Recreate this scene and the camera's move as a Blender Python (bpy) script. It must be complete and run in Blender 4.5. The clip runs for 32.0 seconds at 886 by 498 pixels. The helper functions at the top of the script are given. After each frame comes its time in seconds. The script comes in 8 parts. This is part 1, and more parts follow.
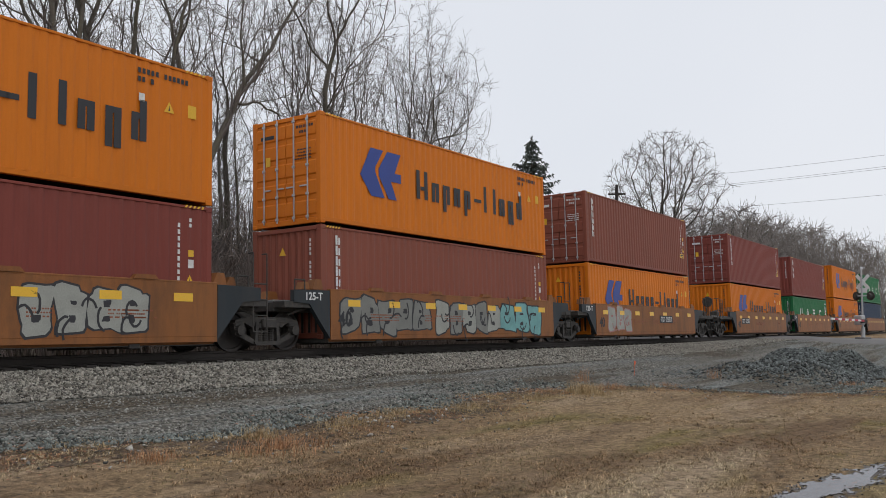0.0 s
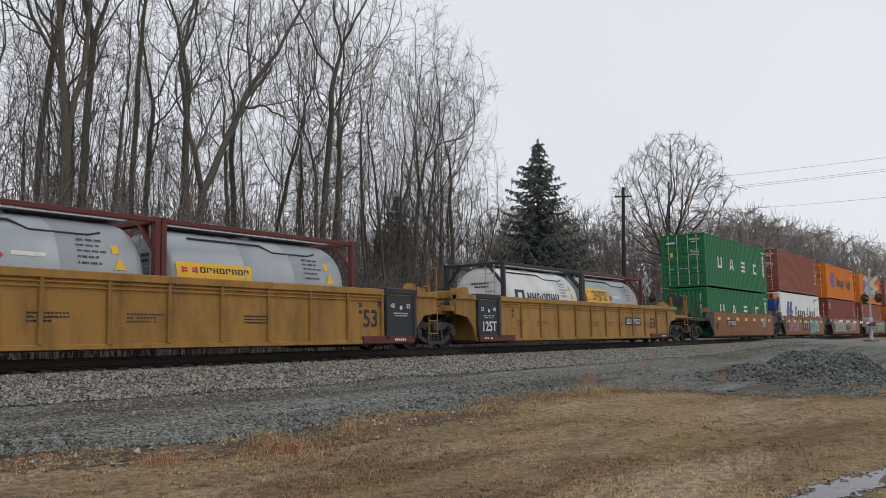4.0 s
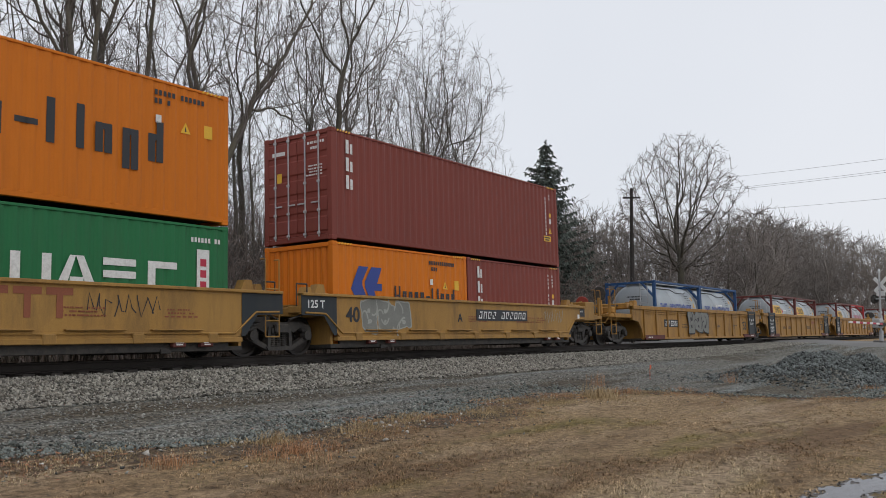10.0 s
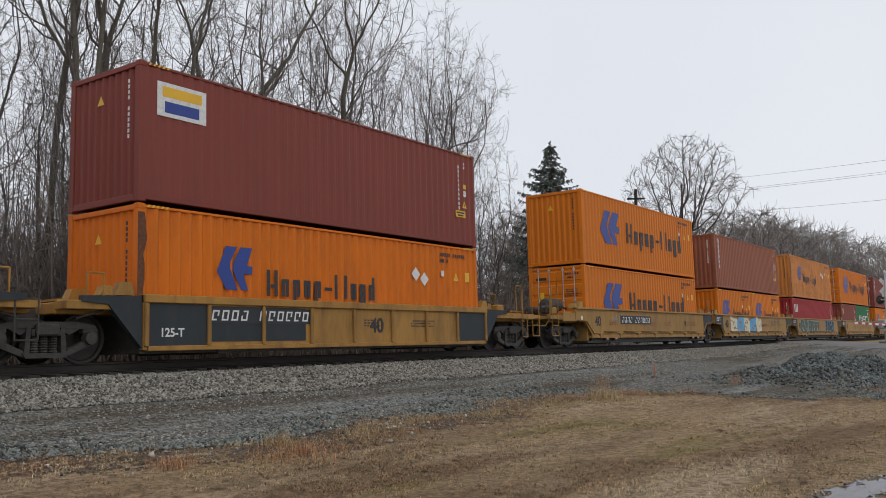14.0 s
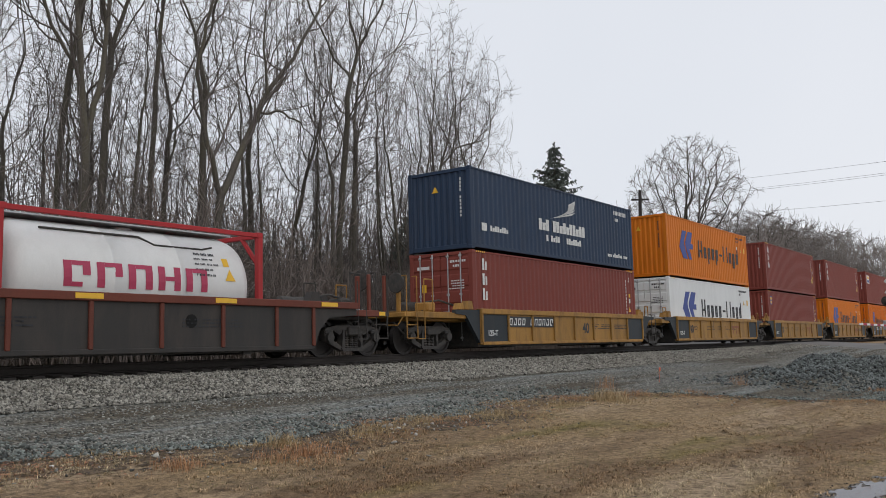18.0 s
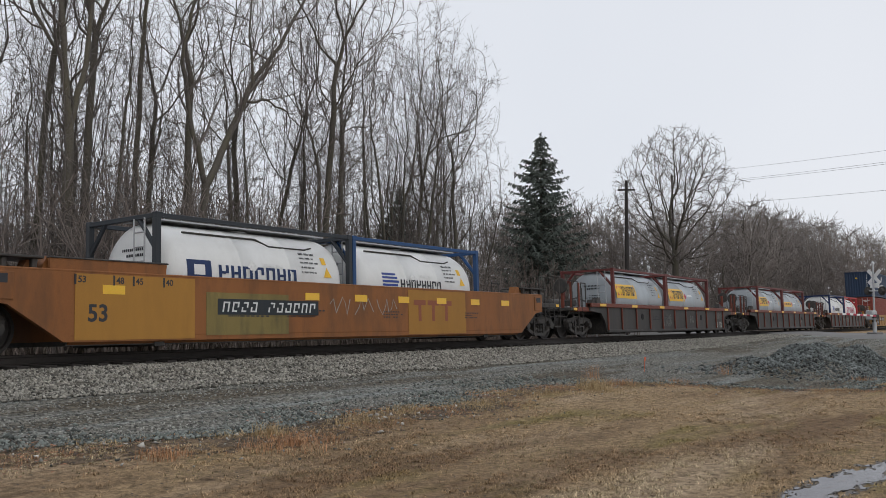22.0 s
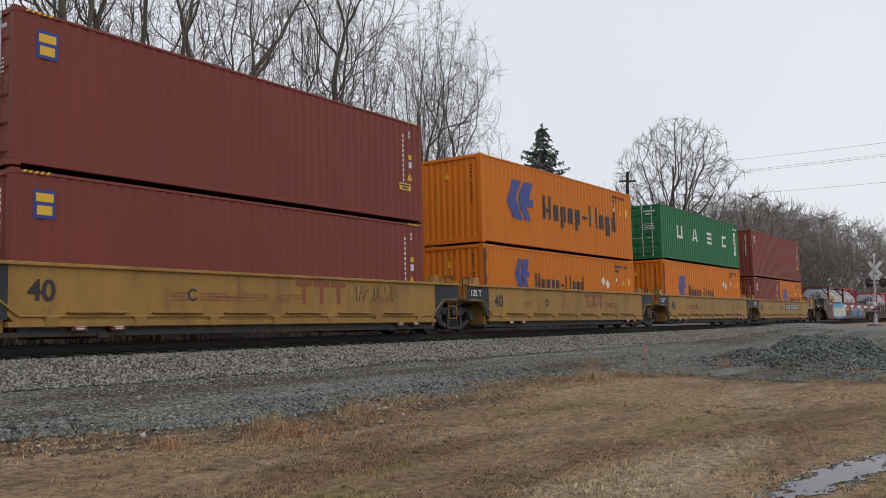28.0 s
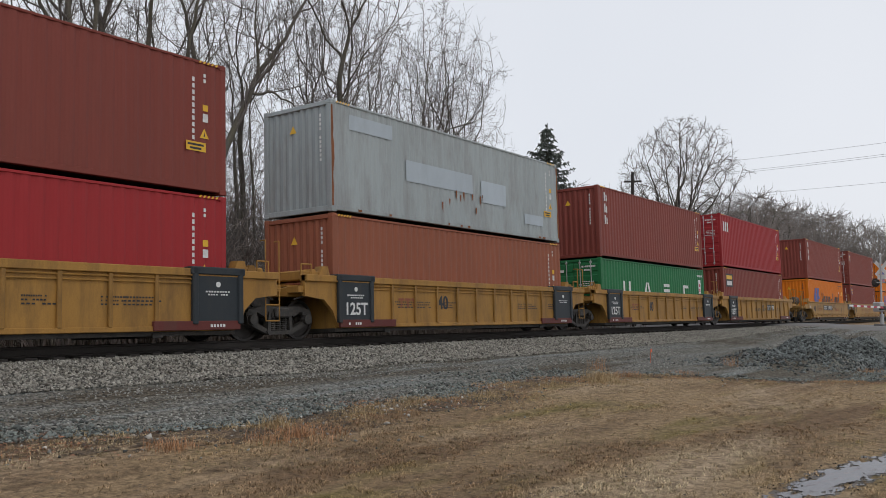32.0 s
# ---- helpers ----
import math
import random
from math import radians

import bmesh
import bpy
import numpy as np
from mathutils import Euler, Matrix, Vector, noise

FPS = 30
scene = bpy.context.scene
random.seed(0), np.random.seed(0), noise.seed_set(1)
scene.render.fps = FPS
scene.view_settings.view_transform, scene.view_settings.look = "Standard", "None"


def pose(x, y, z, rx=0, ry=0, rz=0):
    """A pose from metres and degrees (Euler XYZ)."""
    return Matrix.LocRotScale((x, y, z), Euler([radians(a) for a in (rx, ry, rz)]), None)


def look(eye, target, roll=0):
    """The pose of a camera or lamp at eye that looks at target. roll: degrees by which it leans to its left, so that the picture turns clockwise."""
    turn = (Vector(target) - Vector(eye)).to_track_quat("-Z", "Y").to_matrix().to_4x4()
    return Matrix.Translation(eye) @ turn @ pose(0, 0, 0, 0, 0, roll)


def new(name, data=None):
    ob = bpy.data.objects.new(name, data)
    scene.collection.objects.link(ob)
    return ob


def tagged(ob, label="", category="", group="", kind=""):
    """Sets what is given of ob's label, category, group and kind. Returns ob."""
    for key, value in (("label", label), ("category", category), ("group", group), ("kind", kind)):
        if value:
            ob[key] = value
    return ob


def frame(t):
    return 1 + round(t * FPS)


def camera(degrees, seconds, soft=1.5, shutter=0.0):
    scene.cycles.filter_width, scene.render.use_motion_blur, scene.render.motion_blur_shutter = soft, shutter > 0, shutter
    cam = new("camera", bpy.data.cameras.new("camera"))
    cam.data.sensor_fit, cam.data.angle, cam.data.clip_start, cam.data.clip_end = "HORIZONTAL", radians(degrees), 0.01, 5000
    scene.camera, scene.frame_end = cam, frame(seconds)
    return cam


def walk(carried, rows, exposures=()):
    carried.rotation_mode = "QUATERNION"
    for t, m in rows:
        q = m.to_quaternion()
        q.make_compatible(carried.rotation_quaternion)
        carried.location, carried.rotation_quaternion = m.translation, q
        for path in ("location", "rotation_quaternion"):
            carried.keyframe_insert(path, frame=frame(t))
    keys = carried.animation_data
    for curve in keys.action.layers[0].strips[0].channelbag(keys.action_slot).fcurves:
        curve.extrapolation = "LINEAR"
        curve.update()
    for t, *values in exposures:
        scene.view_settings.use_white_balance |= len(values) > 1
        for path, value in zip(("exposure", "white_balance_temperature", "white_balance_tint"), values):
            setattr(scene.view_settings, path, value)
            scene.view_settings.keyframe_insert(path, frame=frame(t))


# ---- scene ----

# Camera: held by hand beside the line, almost still; metres, z = 0 at the rail top, the line runs along x.
EYE = Vector((0.0, 0.0, 0.736))
LINE_Y = 15.95          # centre of the track
CANT = 2.23             # degrees of superelevation, near rail higher

cam = camera(53.91, 32.0, soft=0.7)


def aim(yaw, pitch, roll):
    """The camera's pose from its bearing off the line, its tilt and its lean, in degrees."""
    a, b = radians(yaw), radians(pitch)
    ahead = Vector((math.cos(a) * math.cos(b), math.sin(a) * math.cos(b), math.sin(b)))
    return look(EYE, EYE + ahead, roll)


AIM = [
    (0.0, 34.288, 4.776, 0.559),
    (0.5, 34.324, 4.835, 0.510),
    (1.0, 34.367, 4.863, 0.535),
    (1.5, 34.416, 4.868, 0.533),
    (2.0, 34.470, 4.885, 0.489),
    (2.5, 34.527, 4.885, 0.518),
    (3.0, 34.595, 4.892, 0.576),
    (3.5, 34.651, 4.921, 0.549),
    (5.5, 34.804, 5.008, 0.432),
    (6.0, 34.820, 5.001, 0.431),
    (6.5, 34.883, 5.009, 0.430),
    (7.0, 34.939, 5.013, 0.412),
    (7.5, 34.990, 5.017, 0.433),
    (8.0, 35.039, 5.023, 0.430),
    (8.5, 35.094, 5.024, 0.424),
    (9.0, 35.148, 5.026, 0.424),
    (9.5, 35.202, 5.034, 0.417),
    (10.0, 35.232, 5.066, 0.377),
    (10.5, 35.255, 5.123, 0.369),
    (11.0, 35.284, 5.165, 0.337),
    (11.5, 35.348, 5.129, 0.354),
    (12.0, 35.373, 5.112, 0.366),
    (12.5, 35.413, 5.123, 0.369),
    (13.0, 35.466, 5.141, 0.335),
    (13.5, 35.506, 5.127, 0.377),
    (14.0, 35.521, 5.151, 0.330),
    (14.5, 35.544, 5.162, 0.310),
    (16.5, 35.773, 5.198, 0.382),
    (17.0, 35.798, 5.223, 0.353),
    (17.5, 35.834, 5.240, 0.343),
    (18.0, 35.789, 5.220, 0.322),
    (18.5, 35.658, 5.101, 0.284),
    (19.0, 35.132, 4.743, 0.253),
    (19.5, 34.972, 4.619, 0.267),
    (20.0, 34.900, 4.568, 0.278),
    (20.5, 34.819, 4.515, 0.366),
    (21.0, 34.853, 4.521, 0.398),
    (21.5, 34.882, 4.522, 0.390),
    (22.0, 34.901, 4.554, 0.351),
    (22.5, 34.888, 4.534, 0.340),
    (23.0, 34.814, 4.374, 0.416),
    (23.5, 34.799, 4.305, 0.452),
    (24.0, 34.810, 4.229, 0.453),
    (24.5, 34.811, 4.141, 0.431),
    (25.0, 34.795, 4.039, 0.435),
    (25.5, 34.779, 3.987, 0.441),
    (27.5, 34.913, 3.951, 0.502),
    (28.0, 34.950, 3.964, 0.468),
    (28.5, 34.991, 4.001, 0.444),
    (29.0, 35.023, 4.029, 0.427),
    (29.5, 35.071, 3.993, 0.417),
    (30.0, 35.092, 3.988, 0.383),
    (30.5, 35.114, 4.026, 0.347),
    (31.0, 35.185, 3.999, 0.334),
    (31.5, 35.237, 4.006, 0.321),
    (32.0, 35.292, 4.021, 0.321),
]
walk(cam, [(t, aim(*a)) for t, *a in AIM])

# ---- sky and light: a bright overcast winter day ----
world = bpy.data.worlds.new("overcast_sky")
scene.world = world
world.use_nodes = True
wn, wl = world.node_tree.nodes, world.node_tree.links
wn.clear()
sky = wn.new("ShaderNodeTexSky")
sky.sky_type, sky.sun_disc = "NISHITA", False
sky.sun_elevation, sky.sun_rotation = radians(32), radians(200)
sky.dust_density = 4.0
cloud_in = wn.new("ShaderNodeTexCoord")
cloud = wn.new("ShaderNodeTexNoise")
cloud.inputs["Scale"].default_value, cloud.inputs["Detail"].default_value = 1.6, 3.0
ramp = wn.new("ShaderNodeValToRGB")
ramp.color_ramp.elements[0].position, ramp.color_ramp.elements[0].color = 0.3, (7.7, 8.0, 8.6, 1)
ramp.color_ramp.elements[1].position, ramp.color_ramp.elements[1].color = 0.75, (8.4, 8.6, 9.1, 1)
mixw = wn.new("ShaderNodeMix")
mixw.data_type = "RGBA"
mixw.inputs[0].default_value = 0.9
back = wn.new("ShaderNodeBackground")
back.inputs["Strength"].default_value = 0.103
wout = wn.new("ShaderNodeOutputWorld")
wl.new(cloud_in.outputs["Generated"], cloud.inputs["Vector"])
wl.new(cloud.outputs["Fac"], ramp.inputs["Fac"])
wl.new(sky.outputs["Color"], mixw.inputs["A"])
wl.new(ramp.outputs["Color"], mixw.inputs["B"])
wl.new(mixw.outputs["Result"], back.inputs["Color"])
wl.new(back.outputs["Background"], wout.inputs["Surface"])

sun = new("sun", bpy.data.lights.new("sun", "SUN"))
sun.data.energy, sun.data.angle, sun.data.color = 0.35, radians(40), (1.0, 0.97, 0.93)
sun.matrix_basis = look((0, 0, 60), (25, 35, 0))


# ---- materials ----
def mat(name, col, rough=0.6, metal=0.0, vary=0.15, scale=3.0, grain=40.0, dirt=None, dirt_amt=0.0, streak=0.0, bump=0.0, coord="Object", island=0.0, spec=0.5, rnd=0.0):
    """A painted, rusted or earthen surface: base colour with broad stains, fine grain, dirt and relief."""
    m = bpy.data.materials.new(name)
    m.use_nodes = True
    nt = m.node_tree
    n, l = nt.nodes, nt.links
    p = n["Principled BSDF"]
    p.inputs["Roughness"].default_value, p.inputs["Metallic"].default_value = rough, metal
    p.inputs["Specular IOR Level"].default_value = spec
    tc = n.new("ShaderNodeTexCoord")
    src = tc.outputs[coord]
    big = n.new("ShaderNodeTexNoise")
    big.inputs["Scale"].default_value, big.inputs["Detail"].default_value = scale, 5.0
    fine = n.new("ShaderNodeTexNoise")
    fine.inputs["Scale"].default_value, fine.inputs["Detail"].default_value = grain, 3.0
    l.new(src, fine.inputs["Vector"])
    if streak:
        mp = n.new("ShaderNodeMapping")
        mp.inputs["Scale"].default_value = (1.0, 1.0, streak)
        l.new(src, mp.inputs["Vector"])
        l.new(mp.outputs["Vector"], big.inputs["Vector"])
    else:
        l.new(src, big.inputs["Vector"])
    add = n.new("ShaderNodeMath")
    add.operation = "ADD"
    l.new(big.outputs["Fac"], add.inputs[0])
    l.new(fine.outputs["Fac"], add.inputs[1])
    rng = n.new("ShaderNodeMapRange")
    rng.inputs["From Min"].default_value, rng.inputs["From Max"].default_value = 0.6, 1.4
    rng.inputs["To Min"].default_value, rng.inputs["To Max"].default_value = 1 - vary, 1 + vary
    l.new(add.outputs[0], rng.inputs["Value"])
    hsv = n.new("ShaderNodeHueSaturation")
    hsv.inputs["Color"].default_value = (*col, 1)
    val = rng.outputs["Result"]
    for amount, kind in ((island, "island"), (rnd, "object")):
        if amount:
            if kind == "island":
                geo = n.new("ShaderNodeNewGeometry").outputs["Random Per Island"]
            else:
                geo = n.new("ShaderNodeObjectInfo").outputs["Random"]
            r2 = n.new("ShaderNodeMapRange")
            r2.inputs["To Min"].default_value, r2.inputs["To Max"].default_value = 1 - amount, 1 + amount
            l.new(geo, r2.inputs["Value"])
            mul = n.new("ShaderNodeMath")
            mul.operation = "MULTIPLY"
            l.new(val, mul.inputs[0])
            l.new(r2.outputs["Result"], mul.inputs[1])
            val = mul.outputs[0]
    l.new(val, hsv.inputs["Value"])
    out = hsv.outputs["Color"]
    if dirt:
        d = n.new("ShaderNodeTexNoise")
        d.inputs["Scale"].default_value, d.inputs["Detail"].default_value = scale * 2.3, 8.0
        d.inputs["Roughness"].default_value = 0.7
        if streak:
            l.new(mp.outputs["Vector"], d.inputs["Vector"])
        else:
            l.new(src, d.inputs["Vector"])
        cr = n.new("ShaderNodeMapRange")
        cr.inputs["From Min"].default_value, cr.inputs["From Max"].default_value = 0.45, 0.72
        cr.inputs["To Min"].default_value, cr.inputs["To Max"].default_value = 0.0, dirt_amt
        l.new(d.outputs["Fac"], cr.inputs["Value"])
        mx = n.new("ShaderNodeMix")
        mx.data_type = "RGBA"
        mx.inputs["B"].default_value = (*dirt, 1)
        l.new(cr.outputs["Result"], mx.inputs[0])
        l.new(out, mx.inputs["A"])
        out = mx.outputs["Result"]
    l.new(out, p.inputs["Base Color"])
    if bump:
        b = n.new("ShaderNodeBump")
        b.inputs["Strength"].default_value, b.inputs["Distance"].default_value = 0.6, bump
        l.new(fine.outputs["Fac"], b.inputs["Height"])
        l.new(b.outputs["Normal"], p.inputs["Normal"])
    return m


RUST = (0.10, 0.05, 0.03)
GRIME = (0.07, 0.06, 0.05)


def paint(name, col, vary=0.08, dirt=GRIME, amt=0.25, rough=0.55, streak=0.25):
    return mat(name, col, rough, 0.0, vary, 0.9, 60.0, dirt, amt, streak, 0.0, rnd=0.06, spec=0.22)


ORANGE = paint("orange_container_paint", (0.60, 0.166, 0.009), 0.06, amt=0.10)
ORANGE_WORN = paint("faded_orange_container_paint", (0.55, 0.21, 0.05), 0.12, RUST, 0.5)
ORANGE_RUSTY = paint("rusty_orange_container_paint", (0.62, 0.155, 0.008), 0.10, (0.20, 0.06, 0.02), 0.35)
MAROON = paint("maroon_container_paint", (0.205, 0.050, 0.038), 0.08, amt=0.12)
BROWN = paint("brown_container_paint", (0.225, 0.070, 0.046), 0.08, amt=0.15)
SALMON = paint("salmon_brown_container_paint", (0.27, 0.090, 0.050), 0.10, RUST, 0.25)
RED = paint("red_container_paint", (0.32, 0.026, 0.030), 0.06, amt=0.10)
GREEN = paint("green_container_paint", (0.020, 0.150, 0.056), 0.08, amt=0.2)
NAVY = paint("navy_container_paint", (0.025, 0.045, 0.085), 0.12, amt=0.2)
GREY = paint("grey_container_paint", (0.33, 0.37, 0.38), 0.10, RUST, 0.35)
WHITE = paint("white_container_paint", (0.72, 0.74, 0.74), 0.04, amt=0.10)
COLS = dict(T=MAROON, K=ORANGE_RUSTY, O=ORANGE, W=ORANGE_WORN, M=MAROON, B=BROWN, S=SALMON, R=RED, G=GREEN, N=NAVY, Y=GREY, H=WHITE)
CAR_ORANGE = paint("weathered_orange_brown_car_paint", (0.25, 0.10, 0.034), 0.22, (0.09, 0.05, 0.03), 0.7)
CAR_YELLOW = paint("dusty_yellow_car_paint", (0.355, 0.190, 0.048), 0.24, (0.12, 0.07, 0.032), 0.8)
CAR_TAN = paint("dusty_tan_yellow_car_paint", (0.345, 0.195, 0.055), 0.22, (0.14, 0.085, 0.042), 0.75)
CAR_BLACK = paint("sooty_black_car_paint", (0.043, 0.041, 0.039), 0.2, (0.09, 0.07, 0.06), 0.5)
CAR_MAROON = paint("dark_maroon_car_paint", (0.086, 0.053, 0.049), 0.2, (0.05, 0.04, 0.035), 0.5)
CAR_OCHRE = paint("patched_ochre_car_paint", (0.36, 0.18, 0.038), 0.12, (0.2, 0.1, 0.03), 0.3)
RUST_RED = paint("rust_red_trim_paint", (0.155, 0.045, 0.030), 0.25, (0.08, 0.04, 0.03), 0.4)
DARK_PANEL = paint("charcoal_panel_paint", (0.03, 0.037, 0.043), 0.15, GRIME, 0.4)
SOOT = mat("sooty_cast_steel", (0.040, 0.038, 0.036), 0.7, 0.1, 0.35, 4.0, 60, (0.10, 0.082, 0.066), 0.7)
STEEL = mat("galvanised_rod_steel", (0.42, 0.43, 0.44), 0.45, 0.6, 0.15, 6.0, 50)
BLACK = mat("flat_black_marking", (0.022, 0.024, 0.03), 0.6, 0, 0.1)
BLUE = mat("blue_marking", (0.015, 0.045, 0.26), 0.5, 0, 0.1)
PALE = mat("white_marking", (0.68, 0.69, 0.68), 0.6, 0, 0.12, 6, 30, GRIME, 0.25)
YELLOW = mat("yellow_marking", (0.72, 0.42, 0.02), 0.5, 0, 0.1)
REDMARK = mat("red_marking", (0.42, 0.02, 0.05), 0.5, 0, 0.12)
PINKRED = mat("crimson_marking", (0.40, 0.035, 0.09), 0.5, 0, 0.12)
OCHRE_MARK = mat("faded_ochre_marking", (0.23, 0.145, 0.065), 0.6, 0, 0.2)
TAN_MARK = mat("faded_red_brown_marking", (0.24, 0.07, 0.03), 0.6, 0, 0.15)
FADED_CREAM = mat("faded_cream_marking", (0.42, 0.37, 0.26), 0.7, 0, 0.2, 4, 30, GRIME, 0.4)
REFLECT = mat("yellow_reflector_tape", (0.78, 0.46, 0.03), 0.35, 0, 0.08)


# ---- mesh tools ----
class Mesh:
    """Collects corners and faces of one piece."""

    def __init__(self):
        self.v, self.f = [], []

    def add(self, verts, faces):
        k = len(self.v)
        self.v += [tuple(q) for q in verts]
        self.f += [tuple(i + k for i in g) for g in faces]
        return self

    def box(self, x0, x1, y0, y1, z0, z1, c=0.0):
        """A block, with edges cut by c."""
        if c <= 0:
            v = [(x, y, z) for x in (x0, x1) for y in (y0, y1) for z in (z0, z1)]
            return self.add(v, [(0, 1, 3, 2), (4, 6, 7, 5), (0, 4, 5, 1), (2, 3, 7, 6), (0, 2, 6, 4), (1, 5, 7, 3)])
        prof = [(y0 + c, z0), (y1 - c, z0), (y1, z0 + c), (y1, z1 - c), (y1 - c, z1), (y0 + c, z1), (y0, z1 - c), (y0, z0 + c)]
        cy, cz = (y0 + y1) / 2, (z0 + z1) / 2
        sy, sz = max(0.0, 1 - 2 * c / (y1 - y0)), max(0.0, 1 - 2 * c / (z1 - z0))
        small = [(cy + (y - cy) * sy, cz + (z - cz) * sz) for y, z in prof]
        rings = [(x0, small), (x0 + c, prof), (x1 - c, prof), (x1, small)]
        v = [(x, y, z) for x, ring in rings for y, z in ring]
        f = [(r * 8 + i, r * 8 + (i + 1) % 8, r * 8 + 8 + (i + 1) % 8, r * 8 + 8 + i) for r in range(3) for i in range(8)]
        return self.add(v, f + [tuple(range(7, -1, -1)), tuple(range(24, 32))])

    def rod(self, a, b, r, n=8, r2=None, caps=True):
        a, b = Vector(a), Vector(b)
        d = (b - a).normalized()
        u = d.orthogonal().normalized()
        w = d.cross(u)
        r2 = r if r2 is None else r2
        v = []
        for p, q in ((a, r), (b, r2)):
            v += [p + (u * math.cos(2 * math.pi * i / n) + w * math.sin(2 * math.pi * i / n)) * q for i in range(n)]
        f = [(i, (i + 1) % n, n + (i + 1) % n, n + i) for i in range(n)]
        if caps:
            f += [tuple(range(n - 1, -1, -1)), tuple(range(n, 2 * n))]
        return self.add(v, f)

    def pipe(self, pts, r, n=6):
        for a, b in zip(pts, pts[1:]):
            self.rod(a, b, r, n)
        return self

    def plate(self, pts, y0, y1):
        """A flat shape given by (x, z) corners, from y0 to y1."""
        n = len(pts)
        v = [(x, y0, z) for x, z in pts] + [(x, y1, z) for x, z in pts]
        f = [(i, (i + 1) % n, n + (i + 1) % n, n + i) for i in range(n)]
        return self.add(v, f + [tuple(range(n - 1, -1, -1)), tuple(range(n, 2 * n))])

    def sweep(self, prof, x0, x1):
        """A (y, z) outline drawn along x."""
        n = len(prof)
        v = [(x0, y, z) for y, z in prof] + [(x1, y, z) for y, z in prof]
        f = [(i, (i + 1) % n, n + (i + 1) % n, n + i) for i in range(n)]
        return self.add(v, f + [tuple(range(n - 1, -1, -1)), tuple(range(n, 2 * n))])

    def lathe(self, prof, axis, c, n=20):
        """Rings (along, radius) about the x or y axis through c."""
        v = []
        for s, r in prof:
            for i in range(n):
                a = 2 * math.pi * i / n
                p, q = r * math.cos(a), r * math.sin(a)
                v.append((c[0] + s, c[1] + p, c[2] + q) if axis == "x" else (c[0] + p, c[1] + s, c[2] + q))
        f = [(k * n + i, k * n + (i + 1) % n, (k + 1) * n + (i + 1) % n, (k + 1) * n + i) for k in range(len(prof) - 1) for i in range(n)]
        return self.add(v, f + [tuple(range(n)), tuple(range((len(prof) - 1) * n, len(prof) * n))])

    def done(self, name, smooth=False):
        me = bpy.data.meshes.new(name)
        me.from_pydata(self.v, [], self.f)
        bm = bmesh.new()
        bm.from_mesh(me)
        bmesh.ops.recalc_face_normals(bm, faces=bm.faces)
        bm.to_mesh(me)
        bm.free()
        if smooth:
            me.shade_smooth()
        me.materials.append(None)
        return me


def raw(name, v, f, smooth=False):
    """A mesh from arrays, as they are."""
    me = bpy.data.meshes.new(name)
    v, f = np.asarray(v, np.float32), np.asarray(f, np.int32)
    me.vertices.add(len(v))
    me.vertices.foreach_set("co", v.ravel())
    me.loops.add(f.size)
    me.loops.foreach_set("vertex_index", f.ravel())
    me.polygons.add(len(f))
    me.polygons.foreach_set("loop_start", np.arange(0, f.size, f.shape[1], dtype=np.int32))
    me.update(calc_edges=True)
    if smooth:
        me.shade_smooth()
    me.materials.append(None)
    return me


def part(name, me, material, parent=None, label="", at=None):
    """Links a mesh as one object under a thing or a part."""
    if isinstance(me, Mesh):
        me = me.done(name)
    ob = new(name, me)
    ob.material_slots[0].link = "OBJECT"
    ob.material_slots[0].material = material
    if parent:
        ob.parent = parent
    if at is not None:
        ob.matrix_basis = at
    if label:
        ob["label"] = label
    return ob


CACHE = {}


def once(key, make):
    """One mesh for all alike pieces."""
    if key not in CACHE:
        got = make()
        CACHE[key] = got.done(str(key[0])) if isinstance(got, Mesh) else got
    return CACHE[key]


def letters(text, size, align="LEFT"):
    """Readable characters as a flat mesh in the xz plane, facing -y."""
    def make():
        cu = bpy.data.curves.new("letters", "FONT")
        cu.body, cu.size, cu.align_x, cu.extrude, cu.offset = text, size, align, 0.002, size * 0.022
        ob = bpy.data.objects.new("letters", cu)
        scene.collection.objects.link(ob)
        bpy.context.view_layer.update()
        me = bpy.data.meshes.new_from_object(ob.evaluated_get(bpy.context.evaluated_depsgraph_get()))
        bpy.data.objects.remove(ob)
        me.transform(Matrix.Rotation(radians(90), 4, "X"))
        me.materials.clear()
        me.materials.append(None)
        return me
    return once(("letters", text, size, align), make)


for word, size, align in (("125T", 0.48, "CENTER"), ("125-T", 0.24, "LEFT"), ("125-T", 0.26, "LEFT"), ("125 T", 0.26, "LEFT"), ("40", 0.52, "LEFT"), ("53", 0.62, "LEFT"), ("53", 0.17, "LEFT"), ("48", 0.17, "LEFT"), ("45", 0.17, "LEFT"), ("20", 0.15, "LEFT"), ("40", 0.15, "LEFT"), ("10  18", 0.42, "LEFT")):
    letters(word, size, align)


